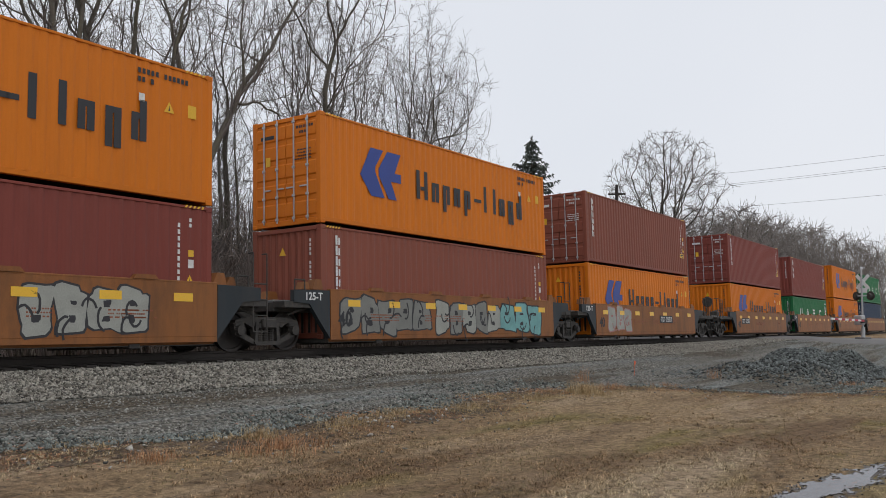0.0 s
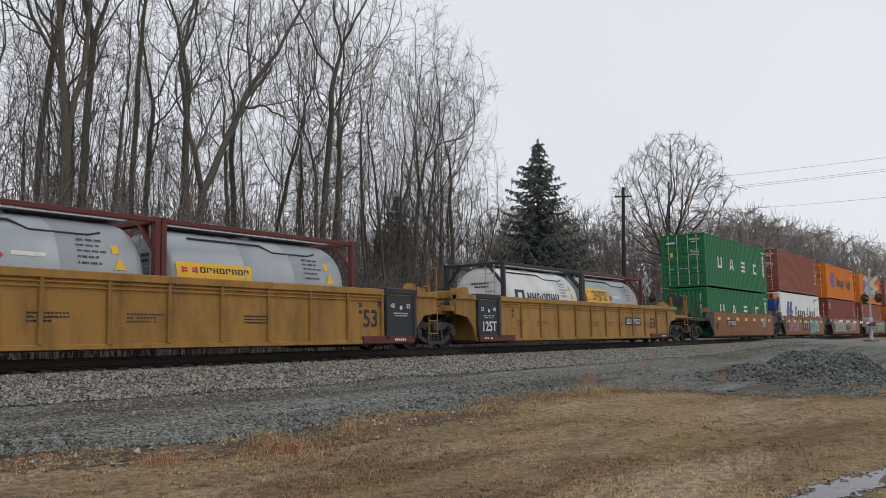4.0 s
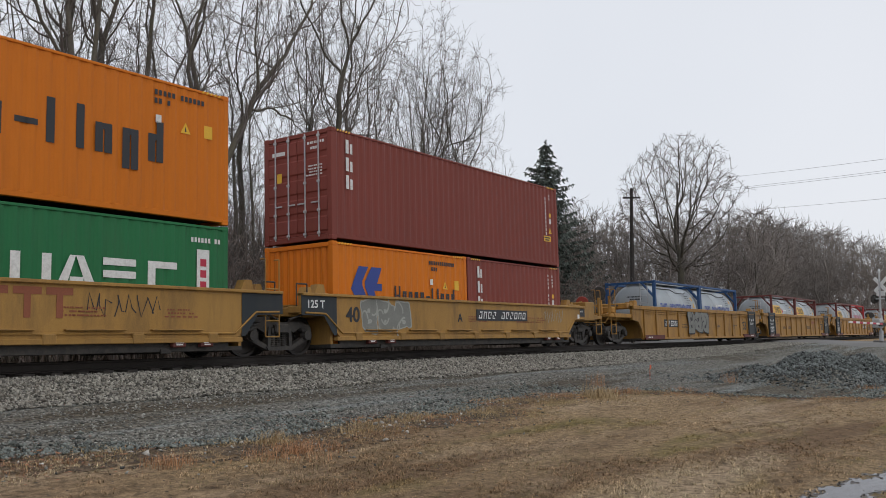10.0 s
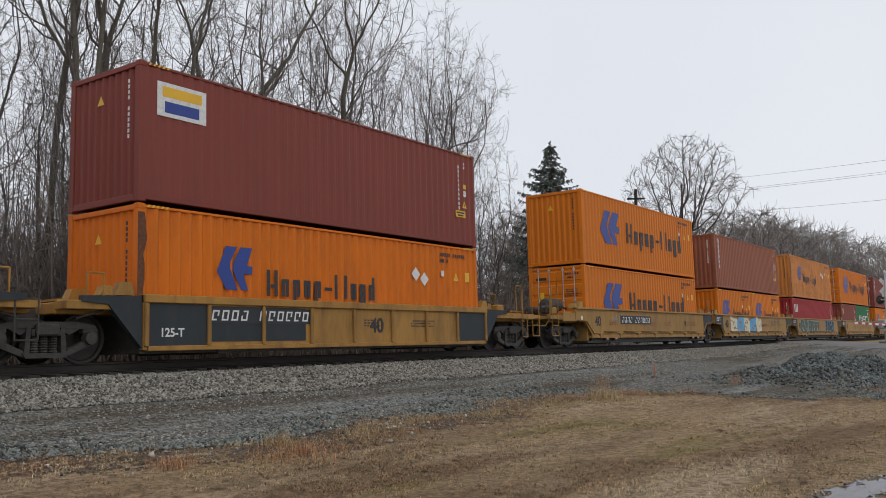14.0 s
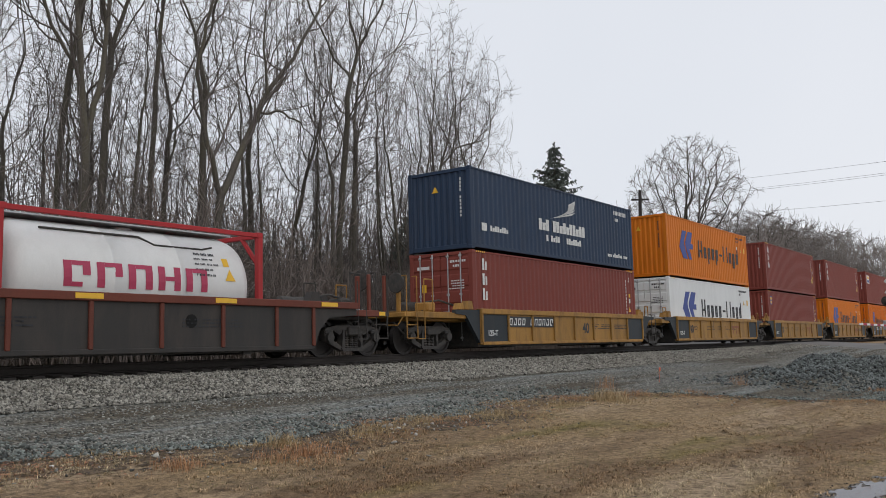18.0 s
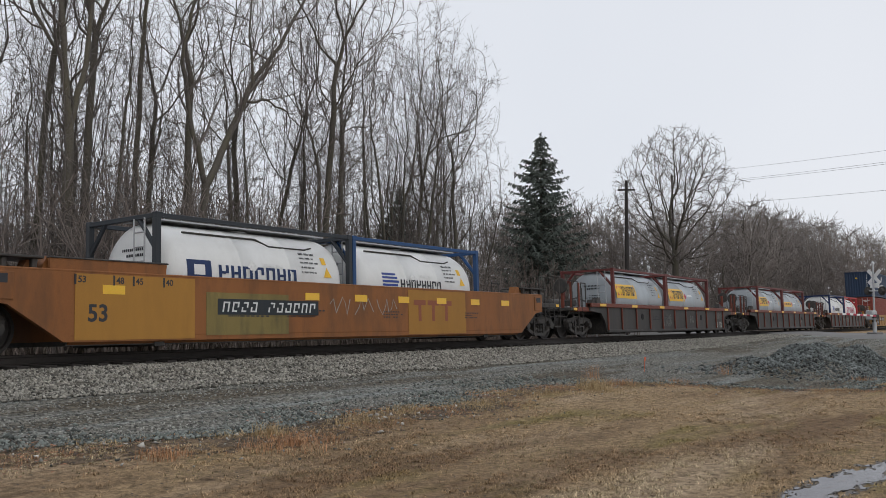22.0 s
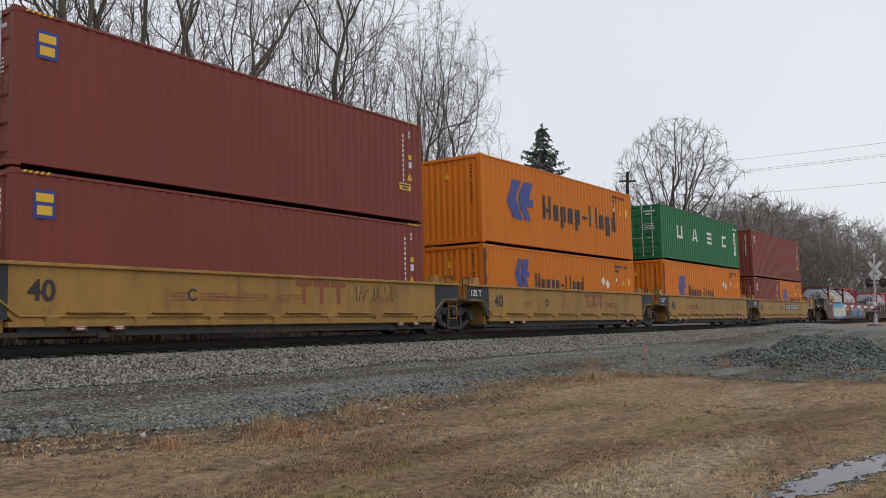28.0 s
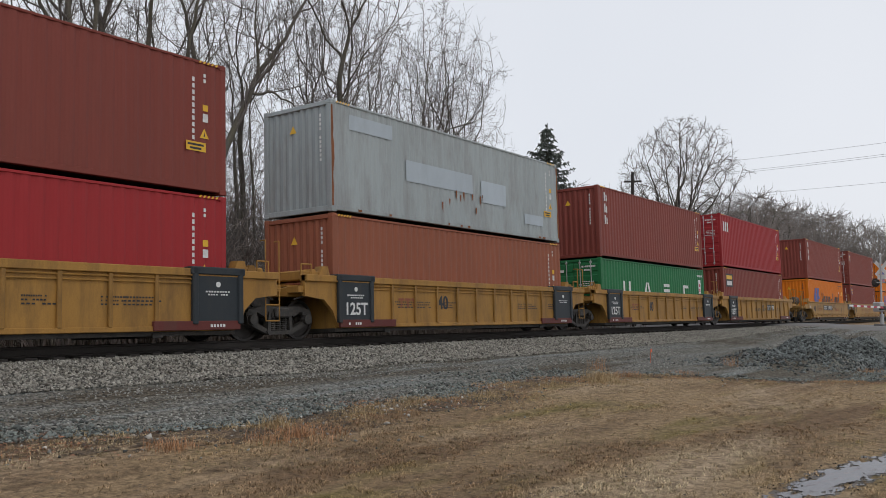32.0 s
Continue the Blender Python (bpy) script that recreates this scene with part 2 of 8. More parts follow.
# ---- ground ----
def earth(name, base, layers, cells=0.0, spread=0.3, grain=30.0, fine=0.3, bump=0.02, island=0.0):
    """Loose ground: a base colour broken by patches (colour, scale, stretch, low, high) and by pebbles or grain."""
    m = bpy.data.materials.new(name)
    m.use_nodes = True
    n, l = m.node_tree.nodes, m.node_tree.links
    p = n["Principled BSDF"]
    p.inputs["Roughness"].default_value, p.inputs["Specular IOR Level"].default_value = 0.95, 0.2
    src = n.new("ShaderNodeTexCoord").outputs["Object"]
    out = None
    for i, (col, scale, stretch, low, high) in enumerate(layers):
        mp = n.new("ShaderNodeMapping")
        mp.inputs["Location"].default_value = (i * 7.3, i * 3.1, 0)
        mp.inputs["Rotation"].default_value = (0, 0, radians(-6))
        mp.inputs["Scale"].default_value = (1 / stretch, 1, 0.2)
        t = n.new("ShaderNodeTexNoise")
        t.inputs["Scale"].default_value, t.inputs["Detail"].default_value, t.inputs["Roughness"].default_value = scale, 7.0, 0.62
        l.new(src, mp.inputs["Vector"])
        l.new(mp.outputs["Vector"], t.inputs["Vector"])
        r = n.new("ShaderNodeMapRange")
        r.inputs["From Min"].default_value, r.inputs["From Max"].default_value = low, high
        l.new(t.outputs["Fac"], r.inputs["Value"])
        x = n.new("ShaderNodeMix")
        x.data_type = "RGBA"
        l.new(r.outputs["Result"], x.inputs[0])
        if out is None:
            x.inputs["A"].default_value = (*base, 1)
        else:
            l.new(out, x.inputs["A"])
        x.inputs["B"].default_value = (*col, 1)
        out = x.outputs["Result"]
    g = n.new("ShaderNodeTexNoise")
    g.inputs["Scale"].default_value, g.inputs["Detail"].default_value, g.inputs["Roughness"].default_value = grain, 6.0, 0.85
    l.new(src, g.inputs["Vector"])
    r = n.new("ShaderNodeMapRange")
    r.inputs["From Min"].default_value, r.inputs["From Max"].default_value = 0.36, 0.64
    r.inputs["To Min"].default_value, r.inputs["To Max"].default_value = 1 - fine, 1 + fine
    l.new(g.outputs["Fac"], r.inputs["Value"])
    val, height = r.outputs["Result"], g.outputs["Fac"]
    extra = []
    if cells:
        v = n.new("ShaderNodeTexVoronoi")
        v.inputs["Scale"].default_value = cells
        l.new(src, v.inputs["Vector"])
        sep = n.new("ShaderNodeSeparateColor")
        l.new(v.outputs["Color"], sep.inputs["Color"])
        extra.append((sep.outputs["Red"], spread))
        height = v.outputs["Distance"]
    if island:
        extra.append((n.new("ShaderNodeNewGeometry").outputs["Random Per Island"], island))
    for sock, amount in extra:
        r = n.new("ShaderNodeMapRange")
        r.inputs["To Min"].default_value, r.inputs["To Max"].default_value = 1 - amount, 1 + amount
        l.new(sock, r.inputs["Value"])
        k = n.new("ShaderNodeMath")
        k.operation = "MULTIPLY"
        l.new(val, k.inputs[0])
        l.new(r.outputs["Result"], k.inputs[1])
        val = k.outputs[0]
    h = n.new("ShaderNodeHueSaturation")
    l.new(out, h.inputs["Color"])
    l.new(val, h.inputs["Value"])
    l.new(h.outputs["Color"], p.inputs["Base Color"])
    b = n.new("ShaderNodeBump")
    b.invert = bool(cells)
    b.inputs["Strength"].default_value, b.inputs["Distance"].default_value = 0.9, bump
    l.new(height, b.inputs["Height"])
    l.new(b.outputs["Normal"], p.inputs["Normal"])
    return m


TURF = [((0.178, 0.115, 0.066), 0.55, 4.0, 0.46, 0.60), ((0.19, 0.150, 0.058), 0.8, 3.5, 0.54, 0.68), ((0.36, 0.268, 0.175), 0.7, 5.0, 0.50, 0.66), ((0.13, 0.088, 0.052), 2.6, 1.6, 0.56, 0.72)]
GRASS = earth("dead_winter_grass", (0.290, 0.205, 0.118), TURF, 0, 0, 9, 0.58, 0.05)
STRAW = earth("straw_grass_blades", (0.40, 0.285, 0.170), [(tuple(min(0.48, c * 1.45) for c in q[0]), *q[1:]) for q in TURF], 0, 0, 9, 0.5, 0.0, island=0.5)
LITTER = mat("brown_leaf_litter", (0.15, 0.115, 0.08), 0.95, 0, 0.4, 0.8, 20, (0.05, 0.04, 0.03), 0.6, bump=0.03)
GRAVEL = earth("grey_crushed_gravel", (0.150, 0.145, 0.126), [((0.185, 0.195, 0.185), 1.1, 12.0, 0.48, 0.58), ((0.095, 0.082, 0.062), 0.95, 11.0, 0.48, 0.58), ((0.24, 0.235, 0.205), 1.7, 4.0, 0.60, 0.74)], 26, 0.7, 13, 0.45, 0.03)
STONE = mat("grey_ballast_stone", (0.225, 0.215, 0.185), 0.85, 0, 0.25, 2, 40, (0.13, 0.105, 0.075), 0.45, island=0.92)
PEBBLE = mat("mixed_grey_gravel", (0.222, 0.220, 0.198), 0.85, 0, 0.2, 0.6, 40, (0.165, 0.178, 0.172), 0.7, island=0.92)
BLUESTONE = mat("blue_grey_crushed_rock", (0.135, 0.150, 0.136), 0.8, 0, 0.15, 2, 40, island=0.8)
DARKSTONE = mat("dark_blue_crushed_rock", (0.100, 0.111, 0.107), 0.8, 0, 0.15, 2, 40, island=0.92)
ASPHALT = mat("worn_pale_asphalt", (0.17, 0.165, 0.16), 0.85, 0, 0.2, 0.6, 60, (0.10, 0.10, 0.10), 0.4)
PALE_STRAW = mat("pale_straw_tufts", (0.45, 0.335, 0.185), 0.9, 0, 0.2, 0.9, 9, (0.20, 0.14, 0.07), 0.5, island=0.3)
RUSSET = mat("russet_dead_weed", (0.42, 0.225, 0.115), 0.9, 0, 0.2, 3, 20, island=0.35)
OLIVE = mat("olive_moss_grass", (0.195, 0.162, 0.072), 0.9, 0, 0.25, 2, 20, island=0.3)


def smooth(a, b, x):
    t = min(1.0, max(0.0, (x - a) / (b - a)))
    return t * t * (3 - 2 * t)


def edge_y(x):
    """The line where gravel gives way to grass; it swings towards the near side past the stone pile."""
    y = 9.1 + 0.35 * math.sin(x * 0.45) + 0.25 * math.sin(x * 1.3 + 1)
    return y - 5.4 * smooth(17.5, 24.5, x) - 2.0 * smooth(25, 40, x)


def pile(x, y):
    """Height of the heap of crushed rock, steeper at its far end, with a ragged foot."""
    a = radians(-24)
    u = (x - 29.2) * math.cos(a) + (y - 6.15) * math.sin(a)
    v = -(x - 29.2) * math.sin(a) + (y - 6.15) * math.cos(a)
    u += 0.7 * noise.noise(Vector((x * 0.5, y * 0.5, 8)))
    v += 0.6 * noise.noise(Vector((x * 0.6, y * 0.6, 1)))
    k = max(0.0, 1 - math.hypot(u / (3.9 if u < 0 else 5.2), v / 2.3))
    return k ** 1.25 * (0.88 + 0.5 * noise.noise(Vector((x * 1.1, y * 1.1, 3))))


def land(x, y):
    """Height of the ground."""
    z = -0.90 + 0.15 * smooth(5, 9, y) + 0.27 * smooth(9.3, 12.6, y) + 0.24 * smooth(12.4, 14.3, y)
    z -= 0.36 * smooth(17.6, 20.0, y)
    far = smooth(34, 56, x)
    if y < 14.3:
        z = z * (1 - far) + far * (-0.30 + 0.15 * smooth(9, 13, y))
    z += 0.045 * noise.noise(Vector((x * 0.35, y * 0.5, 0))) * (1 - smooth(12.5, 14, y))
    z += 0.5 * smooth(22, 60, y) + 0.05 * noise.noise(Vector((x * 0.3, y * 0.3, 7))) * smooth(19, 22, y)
    wet = math.hypot((x - 9.85) / 2.4, (y - 1.83 + 0.15 * (x - 9.85)) / 0.62)
    z += (-0.93 - z) * (1 - smooth(0.6, 1.3, wet))
    return z


def sheet(name, xs, ys, height, keep=None, whole=False):
    """A grid of ground; keep picks its cells, whole leaves only the largest patch of them."""
    v = [(x, y, height(x, y)) for x in xs for y in ys]
    n = len(ys)
    cells = {(i, j) for i in range(len(xs) - 1) for j in range(n - 1) if keep is None or keep((xs[i] + xs[i + 1]) / 2, (ys[j] + ys[j + 1]) / 2)}
    if whole:
        best, todo = set(), set(cells)
        while todo:
            seen, stack = set(), [todo.pop()]
            while stack:
                i, j = stack.pop()
                seen.add((i, j))
                for c in ((i + 1, j), (i - 1, j), (i, j + 1), (i, j - 1)):
                    if c in todo:
                        todo.remove(c)
                        stack.append(c)
            best = max(best, seen, key=len)
        cells = best
    f = [(i * n + j, i * n + j + n, i * n + j + n + 1, i * n + j + 1) for i, j in sorted(cells)]
    return raw(name, v, f, True)


ground = part("ground", sheet("ground", np.concatenate([-np.geomspace(1500, 8, 14), np.arange(-6, 62, 0.5), np.geomspace(63, 2500, 40)]), np.concatenate([-np.geomspace(1500, 8, 14), np.arange(-6, 30, 0.4), np.geomspace(31, 2500, 34)]), land), GRASS)
tagged(ground, "dead brown winter grass and worn dirt beside the railway", "ground", kind="structure")


def on_gravel(x, y):
    """True past the ragged line where stones take over from turf."""
    w = 0.40 * noise.noise(Vector((x * 0.9, y * 1.4, 5))) + 0.34 * noise.noise(Vector((x * 2.6, y * 3.6, 6))) + 0.30 * noise.noise(Vector((x * 7, y * 9, 7)))
    return edge_y(x) + w < y and (x < 55 or y > 3)


gravel = part("gravel_track", sheet("gravel_track", np.concatenate([np.arange(-12, 3, 0.8), np.arange(3, 36, 0.14), np.arange(36, 70, 0.6)]), np.concatenate([np.arange(-3, 2, 0.5), np.arange(2, 10.4, 0.11), np.arange(10.4, 21, 0.4)]), lambda x, y: land(x, y) + 0.012 + pile(x, y), on_gravel, True), GRAVEL)
SOIL = earth("bare_dark_soil", (0.115, 0.085, 0.058), [((0.18, 0.125, 0.08), 1.5, 2.0, 0.5, 0.66), ((0.07, 0.055, 0.042), 2.2, 2.0, 0.52, 0.68)], 22, 0.5, 12, 0.4, 0.03)


def on_soil(x, y):
    """A broken strip of bare soil between the stones and the turf."""
    w = 0.5 * noise.noise(Vector((x * 0.7, y * 1.2, 15))) + 0.45 * noise.noise(Vector((x * 2.2, y * 3.2, 16))) + 0.35 * noise.noise(Vector((x * 6, y * 8, 17)))
    return edge_y(x) - 0.70 - 0.55 * smooth(13, 7, x) + 1.5 * w < y < edge_y(x) + 0.9 and x < 33


soil = part("bare_soil", sheet("bare_soil", np.arange(3, 34, 0.13), np.arange(1.8, 10.4, 0.1), lambda x, y: land(x, y) + 0.006, on_soil), SOIL)
tagged(soil, "bare dark brown soil between gravel and dead grass", "soil", kind="structure")
tagged(gravel, "grey crushed gravel service track along the railway", "gravel", kind="structure")
# dark sheet: the shade in the gaps between stones is put into its colour
bed = part("ballast_bed", sheet("ballast_bed", np.arange(-12, 64, 0.8), np.arange(12.5, 19.6, 0.35), lambda x, y: land(x, y) + 0.022), mat("gap_shade_under_ballast", (0.06, 0.056, 0.048), 0.95, 0, 0.4, 1.5, 40))
tagged(bed, "dark stone bed under the railway track", "ballast", kind="structure")
woodland = part("woodland_floor", sheet("woodland_floor", np.arange(-60, 150, 2.0), np.arange(21.5, 130, 1.8), lambda x, y: land(x, y) + 0.02), LITTER)
tagged(woodland, "brown leaf litter on the woodland floor", "woodland floor", kind="structure")


def road_z(x, y):
    return max(land(x, y) + 0.03, -0.03 if abs(y - LINE_Y) < 3 else -0.10)


road = part("road", sheet("road", np.concatenate([[55.8], np.arange(57, 66.1, 0.75), [67.2]]), np.arange(-60, 80, 1.5), lambda x, y: land(x, y) - 0.05 if x < 56.5 or x > 66.8 else road_z(x, y) if abs(y - LINE_Y) > 1.5 else -0.02), ASPHALT)
tagged(road, "worn pale asphalt road over the level crossing", "road", kind="structure")

rng = np.random.default_rng(5)


def heights(x, y, f=land):
    return np.array([f(float(a), float(b)) for a, b in zip(x, y)])


ROCK = np.array([(1, 0, 0), (-1, 0, 0), (0, 1, 0), (0, -1, 0), (0, 0, 1), (0, 0, -0.7)], float)
ROCKF = np.array([(0, 2, 4), (2, 1, 4), (1, 3, 4), (3, 0, 4), (2, 0, 5), (1, 2, 5), (3, 1, 5), (0, 3, 5)])


def stones(name, x, y, z, lo, hi, material, label):
    """Angular broken stones, each turned and shaped by chance."""
    n = len(x)
    s = rng.uniform(lo, hi, (n, 1, 1)) * rng.uniform(0.55, 1.2, (n, 1, 3))
    p = (ROCK[None] + rng.normal(0, 0.28, (n, 6, 3))) * s * (1.0, 1.0, 0.85)
    a = rng.uniform(0, 6.28, n)
    tilt = rng.normal(0, 0.5, n)
    c, q = np.cos(a)[:, None], np.sin(a)[:, None]
    X, Y, Z = p[..., 0], p[..., 1], p[..., 2]
    ct, st = np.cos(tilt)[:, None], np.sin(tilt)[:, None]
    Y, Z = Y * ct - Z * st, Y * st + Z * ct
    v = np.stack([X * c - Y * q + x[:, None], X * q + Y * c + y[:, None], Z + z[:, None]], -1).reshape(-1, 3)
    f = (ROCKF[None] + 6 * np.arange(n)[:, None, None]).reshape(-1, 3)
    return tagged(part(name, raw(name, v, f), material), label, "stones", kind="stuff")


# ballast shoulder and bed
n = 90000
bx = 3.5 + 62 * rng.random(n) ** 1.5
by = 12.0 + 2.8 * rng.random(n) ** 0.85
stones("ballast", bx, by, heights(bx, by) + 0.030, 0.020, 0.046, STONE, "grey-brown broken ballast stones on the track shoulder")
n = 7000
bx, by = rng.uniform(2, 66, n), rng.uniform(14.6, 18.4, n)
stones("ballast", bx, by, np.full(n, -0.24), 0.03, 0.065, STONE, "dark grey ballast stones between the ties")
# service track gravel
n = 56000
bx = 2.5 + 50 * rng.random(n) ** 1.5
by = rng.uniform(7.6, 12.6, n)
ok = np.array([edge_y(a) - 0.4 < b and noise.noise(Vector((a * 0.12, b * 1.1, 11))) + rng.normal(0, 0.16) > 0.0 for a, b in zip(bx, by)])
bx, by = bx[ok], by[ok]
stones("gravel", bx, by, heights(bx, by) + 0.014, 0.009, 0.027, PEBBLE, "small mixed grey gravel stones on the service track")
# coarser blue rock along the grass edge
n = 9000
bx = rng.uniform(3, 27, n)
by = np.array([edge_y(a) for a in bx]) + np.abs(rng.normal(0, 0.6, n)) * np.where(bx > 9, 1.2, 0.8) - 0.15
ok = np.array([noise.noise(Vector((a * 0.5, b * 1.2, 12))) + rng.normal(0, 0.2) > -0.05 for a, b in zip(bx, by)])
bx, by = bx[ok], by[ok]
stones("crushed_rock", bx, by, heights(bx, by) + 0.022, 0.016, 0.046, BLUESTONE, "blue-grey crushed rock along the grass edge")
n = 19000
u, w = rng.normal(0.9, 1.9, n), rng.normal(0, 0.95, n)
t = radians(-24)
bx, by = 29.2 + u * math.cos(t) - w * math.sin(t), 6.15 + u * math.sin(t) + w * math.cos(t)
ok = np.array([on_gravel(a, b - 0.2) for a, b in zip(bx, by)])
bx, by = bx[ok], by[ok]
stones("rock_pile", bx, by, heights(bx, by) + 0.02 + heights(bx, by, pile), 0.018, 0.075, DARKSTONE, "low heap of dark blue-grey crushed rock")
# stray stones thrown into the turf
n = 700
bx = rng.uniform(3, 26, n)
by = np.array([edge_y(a) for a in bx]) - np.abs(rng.normal(0, 0.9, n))
stones("stray_stones", bx, by, heights(bx, by) + 0.01, 0.008, 0.03, PEBBLE, "stray grey stones lying in the dead grass")


def blades(name, x, y, hi, material, label, lean=0.7, wide=0.006, lo=0.35, least=0.4):
    """Thin leaning grass blades."""
    n = len(x)
    z = heights(x, y)
    h = hi * rng.uniform(lo, 1, n)
    a, l = rng.uniform(0, 6.28, n), rng.uniform(least * lean, lean, n)
    w = wide * rng.uniform(0.6, 1.4, n)
    px, py = -np.sin(a) * w, np.cos(a) * w
    base = np.stack([x, y, z], -1)
    mid = base + np.stack([np.cos(a) * l * h * 0.35, np.sin(a) * l * h * 0.35, h * 0.65], -1)
    tip = base + np.stack([np.cos(a) * l * h, np.sin(a) * l * h, h * np.sqrt(np.maximum(0.1, 1 - l * l * 0.8))], -1)
    off = np.stack([px, py, np.zeros(n)], -1)
    v = np.stack([base - off, base + off, mid - off * 0.8, mid + off * 0.8, tip], 1).reshape(-1, 3)
    k = 5 * np.arange(n)[:, None]
    f = np.concatenate([k + [0, 1, 3], k + [0, 3, 2], k + [2, 3, 4]])
    return tagged(part(name, raw(name, v, f), material), label, "grass", kind="stuff")


def in_puddle(x, y, grow=0.0):
    u, w = x - 9.85, y - 1.83 + 0.15 * (x - 9.85)
    k = 0.92 + 0.5 * noise.noise(Vector((x * 1.5, y * 3, 1))) + 0.6 * noise.noise(Vector((x * 4, y * 10, 2))) + 0.55 * noise.noise(Vector((x * 11, y * 24, 3)))
    return math.hypot(u / 1.8, w / 0.23) < k + grow


def field(n, power=1.5):
    d = 6.5 + 24 * rng.random(n) ** power
    az = np.radians(rng.uniform(2, 68, n))
    x, y = d * np.cos(az), d * np.sin(az)
    ok = np.array([edge_y(a) + 0.15 > b and not in_puddle(a, b, 0.22) for a, b in zip(x, y)])
    return x[ok], y[ok]


def patch(x, y, z, fx=0.3, fy=0.9):
    return np.array([noise.noise(Vector((a * fx, b * fy, z))) for a, b in zip(x, y)])


cx, cy = field(17000, 1.7)
k = rng.integers(0, len(cx), 200000)
x, y = cx[k] + rng.normal(0, 0.035, len(k)), cy[k] + rng.normal(0, 0.035, len(k))
keep = rng.random(len(x)) < np.clip(0.42 + 1.3 * patch(x, y, 2) + 1.1 * patch(x, y, 3, 1.6, 2.4) + 1.2 * patch(x, y, 8, 5, 7), 0.03, 1)
blades("mown_grass", x[keep], y[keep], 0.050, STRAW, "short matted straw-coloured dead grass", 1.6, 0.0032, 0.3, 0.68)
x, y = field(50000, 1.7)
keep = patch(x, y, 9, 0.3, 0.5) + 0.5 * patch(x, y, 4, 2, 2.5) + rng.normal(0, 0.1, len(x)) > 0.12
blades("green_grass", x[keep], y[keep], 0.04, OLIVE, "short olive grass among the dead turf", 1.4, 0.0030, 0.35, 0.6)
# ragged fringe and clumps along the gravel edge
n = 30000
x = 3 + 25 * rng.random(n)
y = np.array([edge_y(a) for a in x]) - np.abs(rng.normal(0, 0.75, n)) + 0.25
m = patch(x, y, 4, 0.9, 1.1) + 0.6 * patch(x, y, 5, 2.7, 3) > 0.12
blades("edge_grass", x[m], y[m], 0.075, PALE_STRAW, "ragged dry grass along the gravel edge", 1.1, 0.0028)
m = patch(x, y, 6, 0.8, 1.1) + 0.6 * patch(x, y, 7, 2.7, 3) > 0.22
blades("edge_grass", x[m], y[m], 0.065, RUSSET, "russet dead weeds matted along the gravel edge", 1.15, 0.0028)


def tuft(cx, cy, cr, hh, material, count, lean):
    r, a = cr * rng.random(count), rng.uniform(0, 6.283, count)
    blades("grass_clump", cx + r * np.cos(a), cy + 0.7 * r * np.sin(a), hh, material, "tall dry straw grass clump at the gravel edge" if material is PALE_STRAW else "russet dead weed clump at the gravel edge", lean, 0.0024)


for cx, cy, cr, hh, mt, k in ((7.6, 7.5, 0.75, 0.15, RUSSET, 620), (7.9, 8.15, 0.3, 0.26, PALE_STRAW, 260), (6.1, 7.9, 0.35, 0.17, RUSSET, 230), (9.6, 8.2, 0.5, 0.16, PALE_STRAW, 260), (11.2, 8.5, 0.5, 0.15, PALE_STRAW, 260), (13.2, 8.3, 0.7, 0.17, PALE_STRAW, 330), (15.3, 8.2, 0.8, 0.20, PALE_STRAW, 330), (17.3, 8.1, 0.5, 0.36, PALE_STRAW, 620), (17.2, 7.7, 0.8, 0.18, PALE_STRAW, 260), (19.0, 8.2, 0.5, 0.22, RUSSET, 140), (20.6, 7.5, 0.7, 0.18, RUSSET, 160), (26.2, 4.3, 0.5, 0.2, RUSSET, 150), (28.5, 3.6, 0.4, 0.2, PALE_STRAW, 110)):
    tuft(cx, cy, cr, hh, mt, k, 1.0)
# thin standing weed stalks among the stones
for cx, cy, cr, hh in ((20.3, 9.6, 0.45, 0.5), (31.5, 5.6, 0.5, 0.7), (24.6, 7.6, 0.4, 0.4)):
    tuft(cx, cy, cr, hh, RUSSET, 70, 0.6)



def leaves(name, x, y, lo, hi, material, label):
    """Dead leaves: small curled diamonds lying at a chance tilt."""
    n = len(x)
    s = rng.uniform(lo, hi, n)
    a, up = rng.uniform(0, 6.283, n), rng.uniform(0.05, 0.6, n) * s
    c, q = np.cos(a), np.sin(a)
    base = np.stack([x, y, heights(x, y) + 0.022], -1)
    d, w = np.stack([c, q, np.zeros(n)], -1) * s[:, None], np.stack([-q, c, np.zeros(n)], -1) * (0.55 * s)[:, None]
    lift = np.zeros((n, 3))
    lift[:, 2] = up
    v = np.stack([base - d, base + w + lift * 0.8, base + d + lift * 0.3, base - w + lift * 0.5], 1).reshape(-1, 3)
    k = 4 * np.arange(n)[:, None]
    return tagged(part(name, raw(name, v, np.concatenate([k + [0, 1, 3], k + [1, 2, 3]])), material), label, "leaves", kind="stuff")


LEAF = mat("russet_dead_leaf", (0.22, 0.10, 0.052), 0.85, 0, 0.2, 3, 20, island=0.75)
DARK_LEAF = mat("dark_rotting_leaf", (0.065, 0.045, 0.032), 0.85, 0, 0.2, 3, 20, island=0.6)
n = 9000
x = 3 + 24 * rng.random(n) ** 1.2
y = np.array([edge_y(a) for a in x]) + rng.normal(-0.35, 0.55, n)
m = patch(x, y, 21, 0.5, 0.9) + 0.7 * patch(x, y, 22, 2.2, 3) + rng.normal(0, 0.1, n) > 0.08
leaves("dead_leaves", x[m], y[m], 0.012, 0.04, LEAF, "russet dead leaves and weed litter at the gravel edge")
m = patch(x, y, 23, 0.6, 1.0) + 0.7 * patch(x, y, 24, 2.2, 3) + rng.normal(0, 0.1, n) > 0.12
